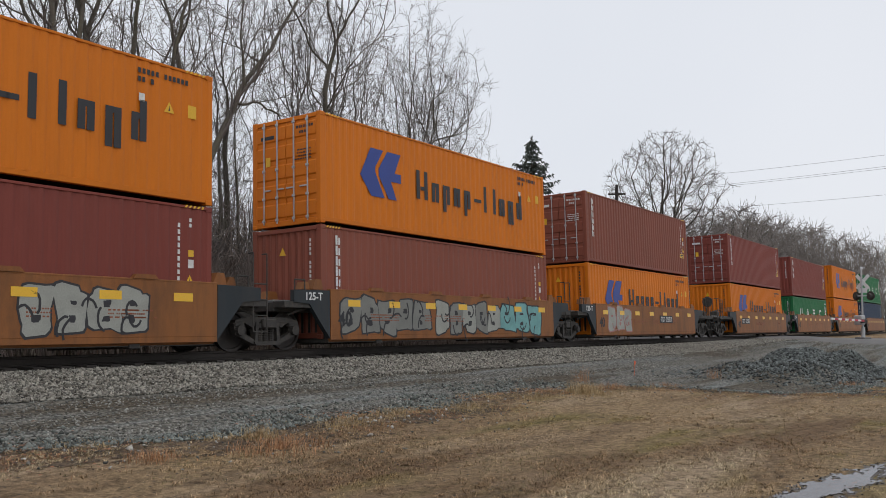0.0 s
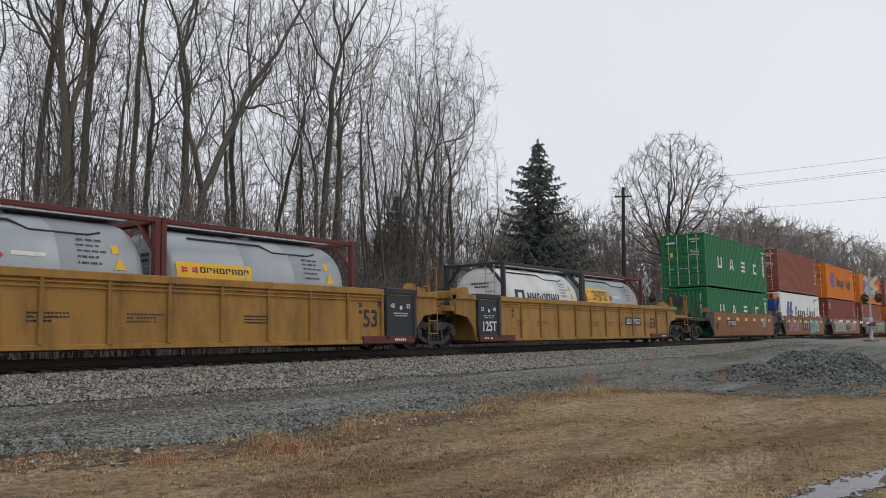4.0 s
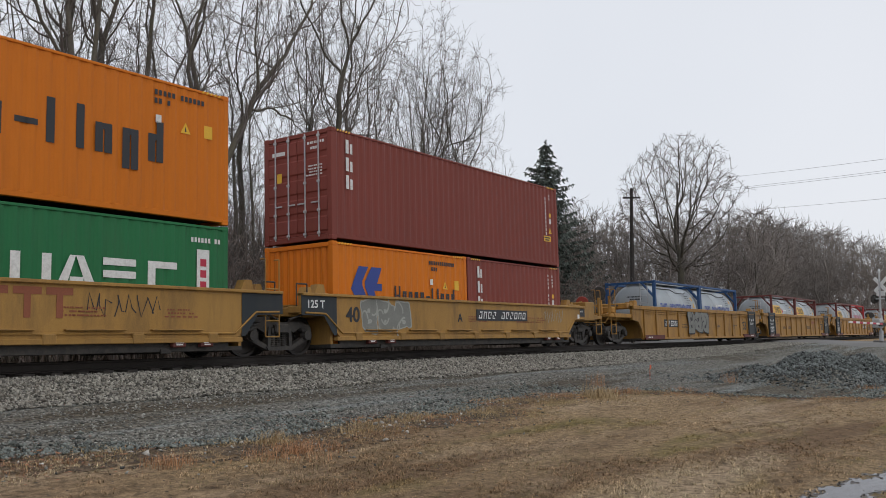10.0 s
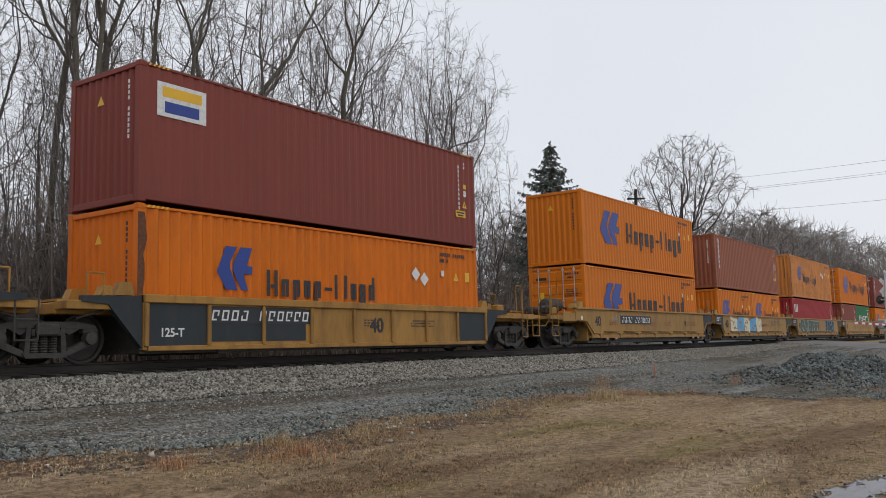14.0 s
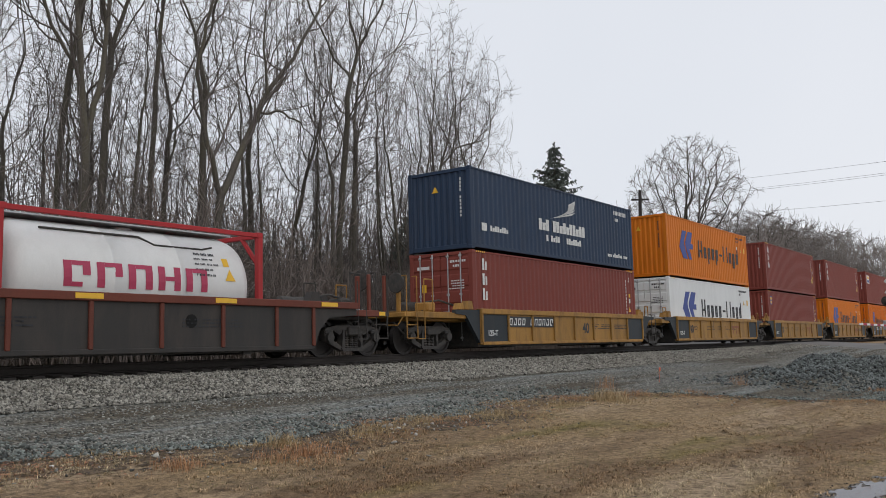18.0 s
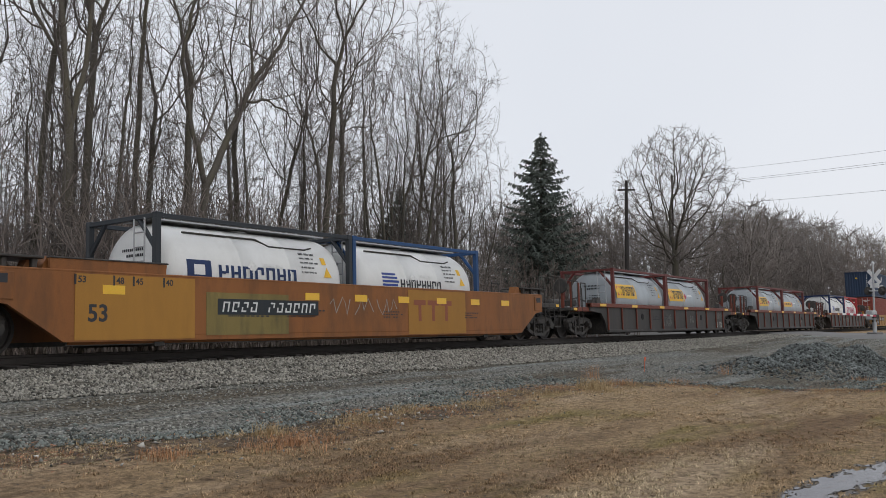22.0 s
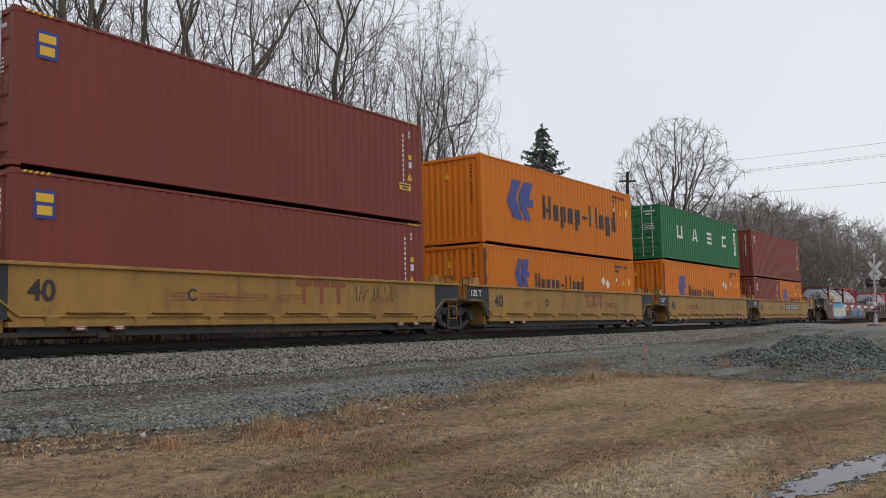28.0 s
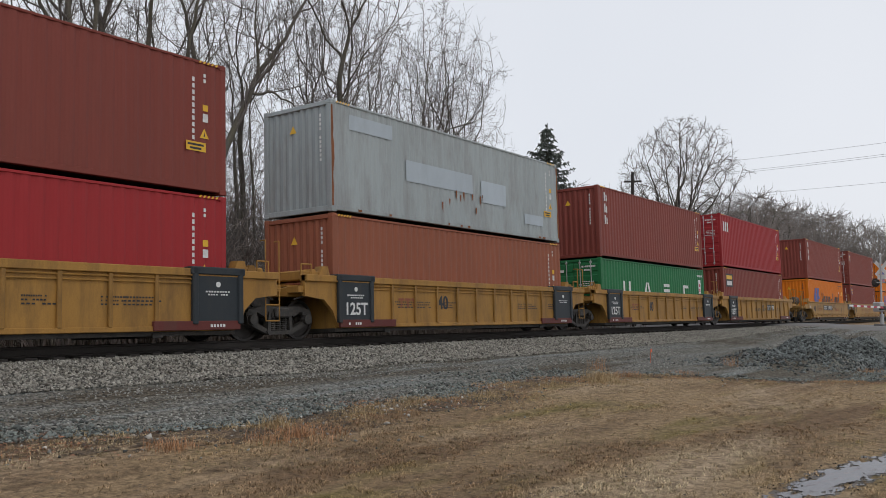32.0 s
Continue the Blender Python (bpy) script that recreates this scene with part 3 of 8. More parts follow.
leaves("dead_leaves", x[m] + 0.1, y[m], 0.010, 0.034, DARK_LEAF, "dark rotting leaves at the gravel edge")
x, y = field(9000, 1.6)
m = patch(x, y, 25, 0.4, 0.9) + 0.8 * patch(x, y, 26, 1.8, 2.6) + rng.normal(0, 0.15, len(x)) > 0.2
leaves("turf_litter", x[m], y[m], 0.008, 0.028, DARK_LEAF, "dark leaf crumbs scattered in the dead turf")
# pale stones and a bleached scrap at the edge of the turf
n = 60
bx = 3.5 + 9 * rng.random(n)
by = np.array([edge_y(a) for a in bx]) - np.abs(rng.normal(0.3, 0.45, n))
stones("pale_stones", bx, by, heights(bx, by) + 0.02, 0.02, 0.05, mat("pale_limestone", (0.42, 0.40, 0.36), 0.85, 0, 0.2, 3, 30, island=0.3), "pale stones lying in the dirt beside the grass")

WATER = bpy.data.materials.new("thin_icy_water")
WATER.use_nodes = True
wp = WATER.node_tree.nodes["Principled BSDF"]
wp.inputs["Base Color"].default_value = (0.045, 0.042, 0.052, 1)
wp.inputs["Roughness"].default_value, wp.inputs["IOR"].default_value = 0.16, 1.33
wp.inputs["Specular IOR Level"].default_value = 0.4
wb, wns = WATER.node_tree.nodes.new("ShaderNodeBump"), WATER.node_tree.nodes.new("ShaderNodeTexNoise")
wns.inputs["Scale"].default_value = 7.0
wb.inputs["Strength"].default_value, wb.inputs["Distance"].default_value = 0.5, 0.03
WATER.node_tree.links.new(wns.outputs["Fac"], wb.inputs["Height"])
WATER.node_tree.links.new(wb.outputs["Normal"], wp.inputs["Normal"])
pud = sheet("puddle", np.arange(7.4, 12.4, 0.026), np.arange(1.15, 2.6, 0.014), lambda x, y: -0.918, lambda x, y: in_puddle(x, y))
tagged(part("puddle", pud, WATER), "shallow icy grey puddle in the worn grass", "puddle", kind="structure")
mud = sheet("wet_mud", np.arange(7.0, 12.8, 0.05), np.arange(0.9, 2.9, 0.03), lambda x, y: max(land(x, y) + 0.003, -0.923), lambda x, y: in_puddle(x, y, 0.3) )
tagged(part("wet_mud", mud, mat("wet_brown_mud", (0.075, 0.058, 0.042), 0.55, 0, 0.35, 4, 30, (0.11, 0.085, 0.05), 0.6, bump=0.01)), "wet dark mud round the puddle", "mud", kind="structure")
n = 2600
bx, by = rng.uniform(7.0, 13, n), rng.uniform(1.0, 3.0, n)
ok = np.array([in_puddle(a, b, 0.6) and (not in_puddle(a, b, 0.0) or rng.random() < 0.06) for a, b in zip(bx, by)])
bx, by = bx[ok], by[ok]
stones("soil_clods", bx, by, np.full(len(bx), -0.920), 0.004, 0.016, mat("wet_black_soil", (0.03, 0.025, 0.02), 0.8), "wet black soil crumbs round the puddle")
flag = Mesh().rod((0, 0, 0), (0, 0, 0.42), 0.006, 6).box(0.0, 0.10, -0.002, 0.002, 0.32, 0.42)
fl = part("marker_flag", flag, mat("orange_marker_plastic", (0.75, 0.13, 0.04), 0.5), at=pose(23.6, 9.5, land(23.6, 9.5)))
tagged(fl, "small orange utility marker flag in gravel", "marker flag")


# ---- track ----
RAILSTEEL = mat("brown_rail_steel", (0.03, 0.025, 0.022), 0.8, 0.0, 0.3, 3, 40)
TIE = mat("dark_creosoted_timber", (0.03, 0.026, 0.023), 0.9, 0, 0.3, 3, 40)
track = new("railway_track")
tagged(track, "canted railway track with dark timber ties and steel rails", "track", kind="structure")
track.matrix_basis = pose(0, LINE_Y, 0, -CANT)
for y in (-0.755, 0.755):
    prof = [(y - 0.07, -0.18), (y + 0.07, -0.18), (y + 0.07, -0.165), (y + 0.012, -0.14), (y + 0.012, -0.05), (y + 0.037, -0.035), (y + 0.037, -0.004), (y + 0.03, 0), (y - 0.03, 0), (y - 0.037, -0.004), (y - 0.037, -0.035), (y - 0.012, -0.05), (y - 0.012, -0.14), (y - 0.07, -0.165)]
    part("rail", Mesh().sweep(prof, -40, 260), RAILSTEEL, track)
tie = once(("tie",), lambda: Mesh().box(-0.115, 0.115, -1.3, 1.3, -0.36, -0.185, 0.01))
for i in range(125):
    part("tie", tie, TIE, track, at=pose(i * 0.52, 0, 0))


# ---- containers ----
HC, STD = 2.896, 2.591
SIDE_Y = 1.219


def corrugated(x0, x1, z0, z1, y, depth, period=0.278):
    """A folded sheet in the xz plane; y is the outer face and the folds go in by depth."""
    m = Mesh()
    n = max(1, round((x1 - x0) / period))
    p = (x1 - x0) / n
    xs = []
    for i in range(n):
        a = x0 + i * p
        xs += [(a, 0), (a + p * 0.26, 0), (a + p * 0.5, 1), (a + p * 0.76, 1)]
    xs.append((x1, 0))
    v = [(x, y + depth * d, z) for x, d in xs for z in (z0, z1)]
    return m.add(v, [(2 * i, 2 * i + 2, 2 * i + 3, 2 * i + 1) for i in range(len(xs) - 1)])


def turned(m):
    """A piece drawn in the xz plane turned to face along -x, its y becoming x."""
    r = Mesh()
    r.v, r.f = [(y, -x, z) for x, y, z in m.v], list(m.f)
    return r


WOODFLOOR = mat("dark_container_floor", (0.06, 0.05, 0.045), 0.9)


def container(name, col, u, z, L, H, end, label, marks=()):
    """A steel shipping box whose length centre is at u along the train. end: d doors, b blank at the trailing end."""
    m = COLS[col]
    box = new(name)
    tagged(box, label, "container", "containers on the train")
    h = L / 2
    key = (round(L, 2), round(H, 2))
    for s in (-1, 1):
        if col == "H":
            me = once(("smooth_side_panel", s, *key), lambda: Mesh().box(-h + 0.12, h - 0.12, min(s * 1.213, s * 1.17), max(s * 1.213, s * 1.17), 0.15, H - 0.08))
        else:
            deep = 0.05 if col == "K" else 0.024
            me = once(("side_panel", s, deep, *key), lambda: corrugated(-h + 0.12, h - 0.12, 0.15, H - 0.08, s * (SIDE_Y - 0.006), -s * deep))
        part("side_panel", me, m, box)
        part("bottom_rail", once(("bottom_rail", s, *key), lambda: Mesh().box(-h + 0.1, h - 0.1, min(s * 1.205, s * 1.08), max(s * 1.205, s * 1.08), 0.05, 0.165, 0.008)), m, box)
        part("top_rail", once(("top_rail", s, *key), lambda: Mesh().box(-h + 0.1, h - 0.1, min(s * 1.226, s * 1.15), max(s * 1.226, s * 1.15), H - 0.085, H - 0.028, 0.008)), m, box)
        for e in (-1, 1):
            part("corner_post", once(("corner_post", s, e, *key), lambda: Mesh().box(min(e * h, e * (h - 0.14)), max(e * h, e * (h - 0.14)), min(s * 1.218, s * 1.06), max(s * 1.218, s * 1.06), 0.11, H - 0.11, 0.012)), m, box)
            for z0 in (0.0, H - 0.118):
                part("corner_casting", once(("corner_casting", s, e, z0, *key), lambda: Mesh().box(min(e * (h + 0.003), e * (h - 0.178)), max(e * (h + 0.003), e * (h - 0.178)), min(s * 1.222, s * 1.06), max(s * 1.222, s * 1.06), z0, z0 + 0.118, 0.012)), m, box)
    part("roof", once(("roof", *key), lambda: Mesh().box(-h + 0.1, h - 0.1, -1.16, 1.16, H - 0.05, H - 0.02)), m, box)
    part("floor", once(("floor", *key), lambda: Mesh().box(-h + 0.1, h - 0.1, -1.1, 1.1, 0.12, 0.15)), WOODFLOOR, box)
    for e in (-1, 1):
        part("end_sill", once(("end_sill", e, *key), lambda: Mesh().box(min(e * h, e * (h - 0.1)) + 0.004, max(e * h, e * (h - 0.1)) - 0.004, -1.06, 1.06, 0.02, 0.16, 0.01)), m, box)
        part("end_header", once(("end_header", e, *key), lambda: Mesh().box(min(e * h, e * (h - 0.1)) + 0.004, max(e * h, e * (h - 0.1)) - 0.004, -1.06, 1.06, H - 0.13, H - 0.02, 0.01)), m, box)
        doors = (e == -1) == (end == "d")
        if not doors:
            def wall():
                w = turned(corrugated(-1.06, 1.06, 0.15, H - 0.12, -(h - 0.03), 0.045, 0.235))
                if e == 1:
                    w.v = [(-x, y, zz) for x, y, zz in w.v]
                return w
            part("front_wall", once(("front_wall", e, *key), wall), m, box)
            continue
        for s in (-1, 1):
            def leaf():
                zs = np.linspace(0.17, H - 0.14, 6)
                x = e * (h - 0.03)
                y0, y1 = sorted((s * 0.012, s * 1.055))
                prof = [(x - e * 0.03, 0.17)]
                for a, b in zip(zs, zs[1:]):
                    prof += [(x, a), (x, a + 0.06), (x + e * 0.024, a + 0.10), (x + e * 0.024, b - 0.10), (x, b - 0.06)]
                prof += [(x, H - 0.14), (x - e * 0.03, H - 0.14)]
                return Mesh().plate(prof, y0, y1)
            door = part("door", once(("door", s, e, *key), leaf), m, box)
            for y in (0.3, 0.78) if e == -1 else ():
                def rod():
                    w = Mesh().rod((e * (h + 0.01), s * y, 0.1), (e * (h + 0.01), s * y, H - 0.06), 0.021, 8)
                    for zz in (0.16, 0.75, 1.5, H - 0.2):
                        w.box(min(e * h, e * (h + 0.03)) - 0.012, max(e * h, e * (h + 0.03)), s * y - 0.05, s * y + 0.05, zz, zz + 0.07, 0.01)
                    return w
                part("locking_rod", once(("locking_rod", s, y, e, *key), rod), STEEL, door)
                part("door_handle", once(("door_handle", s, y, e, *key), lambda: Mesh().box(min(e * (h + 0.02), e * (h + 0.04)), max(e * (h + 0.02), e * (h + 0.04)), min(s * y, s * (y - 0.26)), max(s * y, s * (y - 0.26)), 0.98, 1.02, 0.006)), STEEL, door)
    for f in marks:
        f(box, L, H)
    MOVING.append((box, u, z))
    return box


MOVING = []
FACE = -SIDE_Y - 0.003


def flat(name, quads, material, parent, y=FACE, label=""):
    """Flat painted shapes on the near side, each a list of (x, z) corners."""
    w = Mesh()
    for q in quads:
        w.plate(q, y, y + 0.002)
    ob = part(name, w, material, parent, label)
    if len(quads) > 2:
        ob["kind"] = "stuff"
    return ob


def rect(x0, x1, z0, z1):
    return [(x0, z0), (x1, z0), (x1, z1), (x0, z1)]


def stems(x0, x1, z0, z1, pattern):
    """Upright bars in place of lettering. Pattern: T tall, x low, p with a tail, - a dash, blank a gap."""
    n = len(pattern)
    w = (x1 - x0) / n
    low = z0 + 0.68 * (z1 - z0)
    out = []
    for i in range(n - 1):
        if pattern[i] in "xp" and pattern[i + 1] in "xpT":
            out.append(rect(x0 + (i + 0.84) * w, x0 + (i + 1) * w, low - 0.15 * (z1 - z0), low))
    for i, c in enumerate(pattern):
        a, b = x0 + i * w, x0 + (i + 0.84) * w
        if c == "T":
            out.append(rect(a, b, z0, z1))
        elif c == "x":
            out.append(rect(a, b, z0, low))
        elif c == "p":
            out.append(rect(a, b, z0 - 0.28 * (z1 - z0), low))
        elif c == "-":
            out.append(rect(a, a + w * 1.2, z0 + 0.32 * (z1 - z0), z0 + 0.45 * (z1 - z0)))
    return out


def slanted(x0, x1, z0, z1, n, seed, gap=None):
    """A row of slanted bar figures in place of a number; gap: the place left free."""
    rng = random.Random(seed)
    w, h, t = (x1 - x0) / n, z1 - z0, 0.16 * (x1 - x0) / n
    out = []

    def put(a, b, c, d):
        out.append([(a + 0.2 * (c - z0), c), (b + 0.2 * (c - z0), c), (b + 0.2 * (d - z0), d), (a + 0.2 * (d - z0), d)])
    for i in range(n):
        if i == gap:
            continue
        a, b = x0 + i * w, x0 + i * w + 0.68 * w
        put(a, a + t, z0, z1 if rng.random() < 0.6 else z0 + 0.5 * h)
        put(b - t, b, z0 if rng.random() < 0.6 else z0 + 0.45 * h, z1)
        put(a + t, b - t, z1 - 0.16 * h, z1)
        if rng.random() < 0.7:
            put(a + t, b - t, z0, z0 + 0.16 * h)
    return out


LINE_TEXT = "T-T xx.px xx.px -- T..T.xx.pp.xT"


def ship_logo(box, x, z, w, h, material=BLUE):
    """A plain blue emblem of two slanted bands with tails."""
    q1 = [(0.00, 0.40), (0.25, 1.0), (0.56, 1.0), (0.36, 0.62), (0.36, 0.50), (0.58, 0.0), (0.26, 0.0)]
    q2 = [(0.66, 1.0), (1.0, 1.0), (0.84, 0.57), (1.0, 0.57), (1.0, 0.38), (0.74, 0.38), (0.88, 0.0), (0.68, 0.0), (0.44, 0.46), (0.44, 0.60)]
    for q in (q1, q2):
        flat("emblem_band", [[(x + a * w, z + b * h) for a, b in q]], material, box)


def bars(box, x, z, w, h, n, material, down=False, y=FACE, name="lettering", only=False):
    """A row, or a column, of n small bars in place of a code."""
    rng = random.Random(int((x * 7 + z * 13 + n) * 10))
    q = []
    for i in range(n):
        if rng.random() < 0.12:
            continue
        if down:
            a = z - i * h / n
            q.append(rect(x, x + w, a - 0.66 * h / n, a))
        else:
            a = x + i * w / n
            q.append(rect(a, a + 0.66 * w / n, z, z + h))
    if only:
        return q
    flat(name, q, material, box, y)


def triangle(box, x, z, s, y=FACE):
    flat("warning_sign", [[(x, z), (x + s, z), (x + s / 2, z + s * 0.9)]], YELLOW, box, y, "yellow warning triangle")
    flat("warning_symbol", [[(x + s * 0.42, z + s * 0.15), (x + s * 0.58, z + s * 0.15), (x + s * 0.5, z + s * 0.6)]], BLACK, box, y - 0.002)


def hazard(box, L, H):
    for x0 in (-L / 2 + 0.2, L / 2 - 0.75):
        flat("hazard_stripes", [[(x0 + i * 0.11, H - 0.075), (x0 + i * 0.11 + 0.05, H - 0.075), (x0 + i * 0.11 + 0.09, H - 0.02), (x0 + i * 0.11 + 0.04, H - 0.02)] for i in range(5)], YELLOW, box, -1.229)


def codes_col(material):
    def f(box, L, H):
        x = L / 2
        bars(box, x - 0.92, H - 0.28, 0.06, 1.55, 11, material, True)
        bars(box, x - 0.62, H - 0.30, 0.06, 0.46, 4, material, True)
        flat("label_sticker", [rect(x - 0.64, x - 0.50, H - 1.12, H - 0.98)], YELLOW, box)
        flat("label_sticker", [rect(x - 0.64, x - 0.50, H - 1.36, H - 1.18)], PALE, box)
        triangle(box, x - 0.72, H - 1.72, 0.24)
        flat("caution_plate", [rect(x - 1.08, x - 0.56, H - 2.02, H - 1.82)], YELLOW, box)
        flat("caution_lettering", [rect(x - 1.04, x - 0.62, H - 1.905, H - 1.86), rect(x - 0.98, x - 0.68, H - 1.985, H - 1.94)], BLACK, box, FACE - 0.003)
        hazard(box, L, H)
    return f


def codes_row(material):
    def f(box, L, H):
        x = L / 2
        bars(box, x - 1.95, H - 0.36, 1.3, 0.11, 12, material)
        bars(box, x - 1.95, H - 0.54, 0.42, 0.11, 4, material)
        flat("label_sticker", [rect(x - 1.92, x - 1.78, H - 0.95, H - 0.78)], PALE, box)
        triangle(box, x - 1.30, H - 1.05, 0.26)
        flat("label_sticker", [rect(x - 0.68, x - 0.46, H - 1.06, H - 0.78)], YELLOW, box)
        hazard(box, L, H)
    return f


white_col, white_row, black_row = codes_col(PALE), codes_row(PALE), codes_row(BLACK)


def hl(box, L, H):
    k = H / HC
    if L > 7:
        ship_logo(box, -4.52, 0.93 * k, 1.82, 1.34)
        flat("lettering", stems(-1.94, 4.40, 1.12 * k, 1.97 * k, LINE_TEXT), BLACK, box)
    else:
        ship_logo(box, -2.35, 1.0, 1.25, 1.0)
        flat("lettering", stems(-0.55, 2.35, 1.12, 1.55, LINE_TEXT), BLACK, box)
    black_row(box, L, H)


def hl_small(box, L, H):
    """A smaller emblem and name on a worn box."""
    rng = random.Random(int(H * 1000) + int(L))
    ship_logo(box, -4.12, 1.25, 1.0, 0.95)
    flat("lettering", stems(-2.68, 1.15, 1.15, 1.75, LINE_TEXT), BLACK, box)
    edge = [(-L / 2 + 0.13 + rng.uniform(0.0, 0.09), 0.16 + i * (H - 0.34) / 15) for i in range(16)]
    flat("rust_stain", [edge + [(-L / 2 + 0.004, H - 0.18), (-L / 2 + 0.004, 0.16)]], OLD_RUST, box, FACE - 0.001, "dark rust along the corner post")
    runs = []
    for i in range(46):
        x, z, d = rng.uniform(-L / 2 + 0.3, L / 2 - 0.3), rng.choice((0.42, 0.42, 0.5, 0.95)), rng.uniform(0.06, 0.22)
        w = rng.uniform(0.012, 0.035)
        runs.append([(x, z), (x + w, z), (x + w * 0.8, z - d * 0.7), (x + w * 0.4, z - d), (x + w * 0.1, z - d * 0.6)])
    flat("rust_runs", runs, RUSTMARK, box)
    for x in (L / 2 - 3.35, L / 2 - 2.95):
        z = H - 0.95 - 0.12 * (x > L / 2 - 3)
        flat("placard", [[(x, z), (x + 0.2, z - 0.2), (x + 0.4, z), (x + 0.2, z + 0.2)]], PALE, box)
    black_row(box, L, H)


def end_doors(ink):
    """Small printing on the right-hand door leaf of the trailing end, and a plate on the other."""
    def f(box, L, H):
        w = Mesh()
        rng = random.Random(int(H * 100))
        x = -L / 2 - 0.002
        for i, (y0, y1) in enumerate(((-0.97, -0.42), (-0.72, -0.5), (-0.9, -0.4), (-0.9, -0.4), (-0.9, -0.45), (-0.9, -0.4))):
            z = H - (0.36, 0.5, 0.95, 1.03, 1.11, 1.19)[i]
            y = y0
            while y < y1:
                b = rng.uniform(0.03, 0.08)
                w.box(x - 0.002, x, y, y + b, z, z + (0.07 if i < 2 else 0.035))
                y += b + 0.025
        ob = part("end_printing", w, ink, box)
        ob["kind"] = "stuff"
        part("label_sticker", Mesh().box(x - 0.002, x, 0.55, 0.72, H - 1.25, H - 1.0), YELLOW, box)
        part("name_plate", Mesh().box(x - 0.002, x, 0.42, 0.9, H - 0.52, H - 0.42), ink, box)
    return f


def end_blank(ink):
    """A number column and a warning triangle on the corrugated trailing end."""
    def f(box, L, H):
        w = Mesh()
        x = -L / 2 + 0.026
        for i in range(11):
            if i != 4:
                w.box(x - 0.002, x, -0.86, -0.80, H - 0.42 - i * 0.115, H - 0.34 - i * 0.115)
        ob = part("end_printing", w, ink, box)
        ob["kind"] = "stuff"
        t = Mesh().add([(x - d, y, z) for d in (0.0, 0.002) for y, z in ((0.02, H - 0.72), (0.26, H - 0.72), (0.14, H - 0.51))], [(0, 1, 2), (3, 5, 4), (0, 3, 4, 1), (1, 4, 5, 2), (2, 5, 3, 0)])
        part("warning_sign", t, YELLOW, box, "yellow warning triangle")
    return f


def col_name(n, s, x=None, top=0.25, gap=1.35):
    """A tall column of plain white blocks near the trailing corner."""
    def f(box, L, H):
        a = -L / 2 + 0.55 if x is None else x
        for i in range(n):
            z = H - top - i * s * gap
            flat("mark_block", [rect(a, a + s * 0.32, z - s, z)], PALE, box)
            flat("mark_block", [rect(a + s * 0.46, a + s * 0.72, z - s, z - s * 0.25)], PALE, box)
        white_col(box, L, H)
    return f


tri, tex = col_name(6, 0.24, gap=1.12), col_name(3, 0.36, gap=1.3)


def big_four(box, L, H):
    """Four broad white blocks spread over the side and a white panel."""
    z = 1.1
    for x, quads in ((-3.62, [rect(-0.38, -0.2, 0, 0.62), rect(-0.2, 0.2, 0, 0.14), rect(0.2, 0.38, 0, 0.62)]),
                     (-1.39, [[(-0.42, 0), (-0.22, 0), (-0.02, 0.62), (-0.14, 0.62)], [(0.22, 0), (0.42, 0), (0.14, 0.62), (-0.02, 0.62)], rect(-0.14, 0.14, 0.12, 0.22)]),
                     (0.90, [rect(-0.36, 0.36, 0, 0.14), rect(-0.36, 0.36, 0.24, 0.38), rect(-0.36, 0.36, 0.48, 0.62)]),
                     (3.42, [rect(-0.36, -0.18, 0, 0.62), rect(-0.18, 0.34, 0, 0.14), rect(-0.18, 0.34, 0.48, 0.62)])):
        if L < 7:
            x = x * 0.395 - 0.02
        flat("mark_block", [[(x + p, z + q) for p, q in c] for c in quads], PALE, box)
    flat("white_panel", [rect(L / 2 - 0.85, L / 2 - 0.52, H - 1.85, H - 0.55)], PALE, box)
    bars(box, L / 2 - 0.76, H - 0.75, 0.16, 0.95, 4, REDMARK, True, FACE - 0.003)
    bars(box, L / 2 - 1.0, H - 0.40, 0.8, 0.1, 9, PALE)


def two_bar(box, L, H):
    x = -L / 2 + 0.45
    for i in range(3):
        flat("mark_block", [rect(x + i * 0.34, x + i * 0.34 + 0.2, H - 0.95, H - 0.42)], PALE, box)
    white_col(box, L, H)


def sign(cols, w, h, x=0.42):
    def f(box, L, H):
        a = -L / 2 + x
        flat("sign_plate", [rect(a, a + w, H - 0.35 - h, H - 0.35)], cols[0], box)
        flat("sign_band", [rect(a + 0.1 * w, a + 0.9 * w, H - 0.35 - 0.42 * h, H - 0.35 - 0.12 * h)], cols[1], box, FACE - 0.003)
        flat("sign_band", [rect(a + 0.15 * w, a + 0.85 * w, H - 0.35 - 0.88 * h, H - 0.35 - 0.55 * h)], cols[2], box, FACE - 0.003)
        white_col(box, L, H)
    return f


flor = sign((BLUE, YELLOW, YELLOW), 0.42, 0.52)
dex = sign((PALE, YELLOW, BLUE), 1.25, 0.72)
bea = sign((BLACK, YELLOW, PALE), 1.25, 0.72)


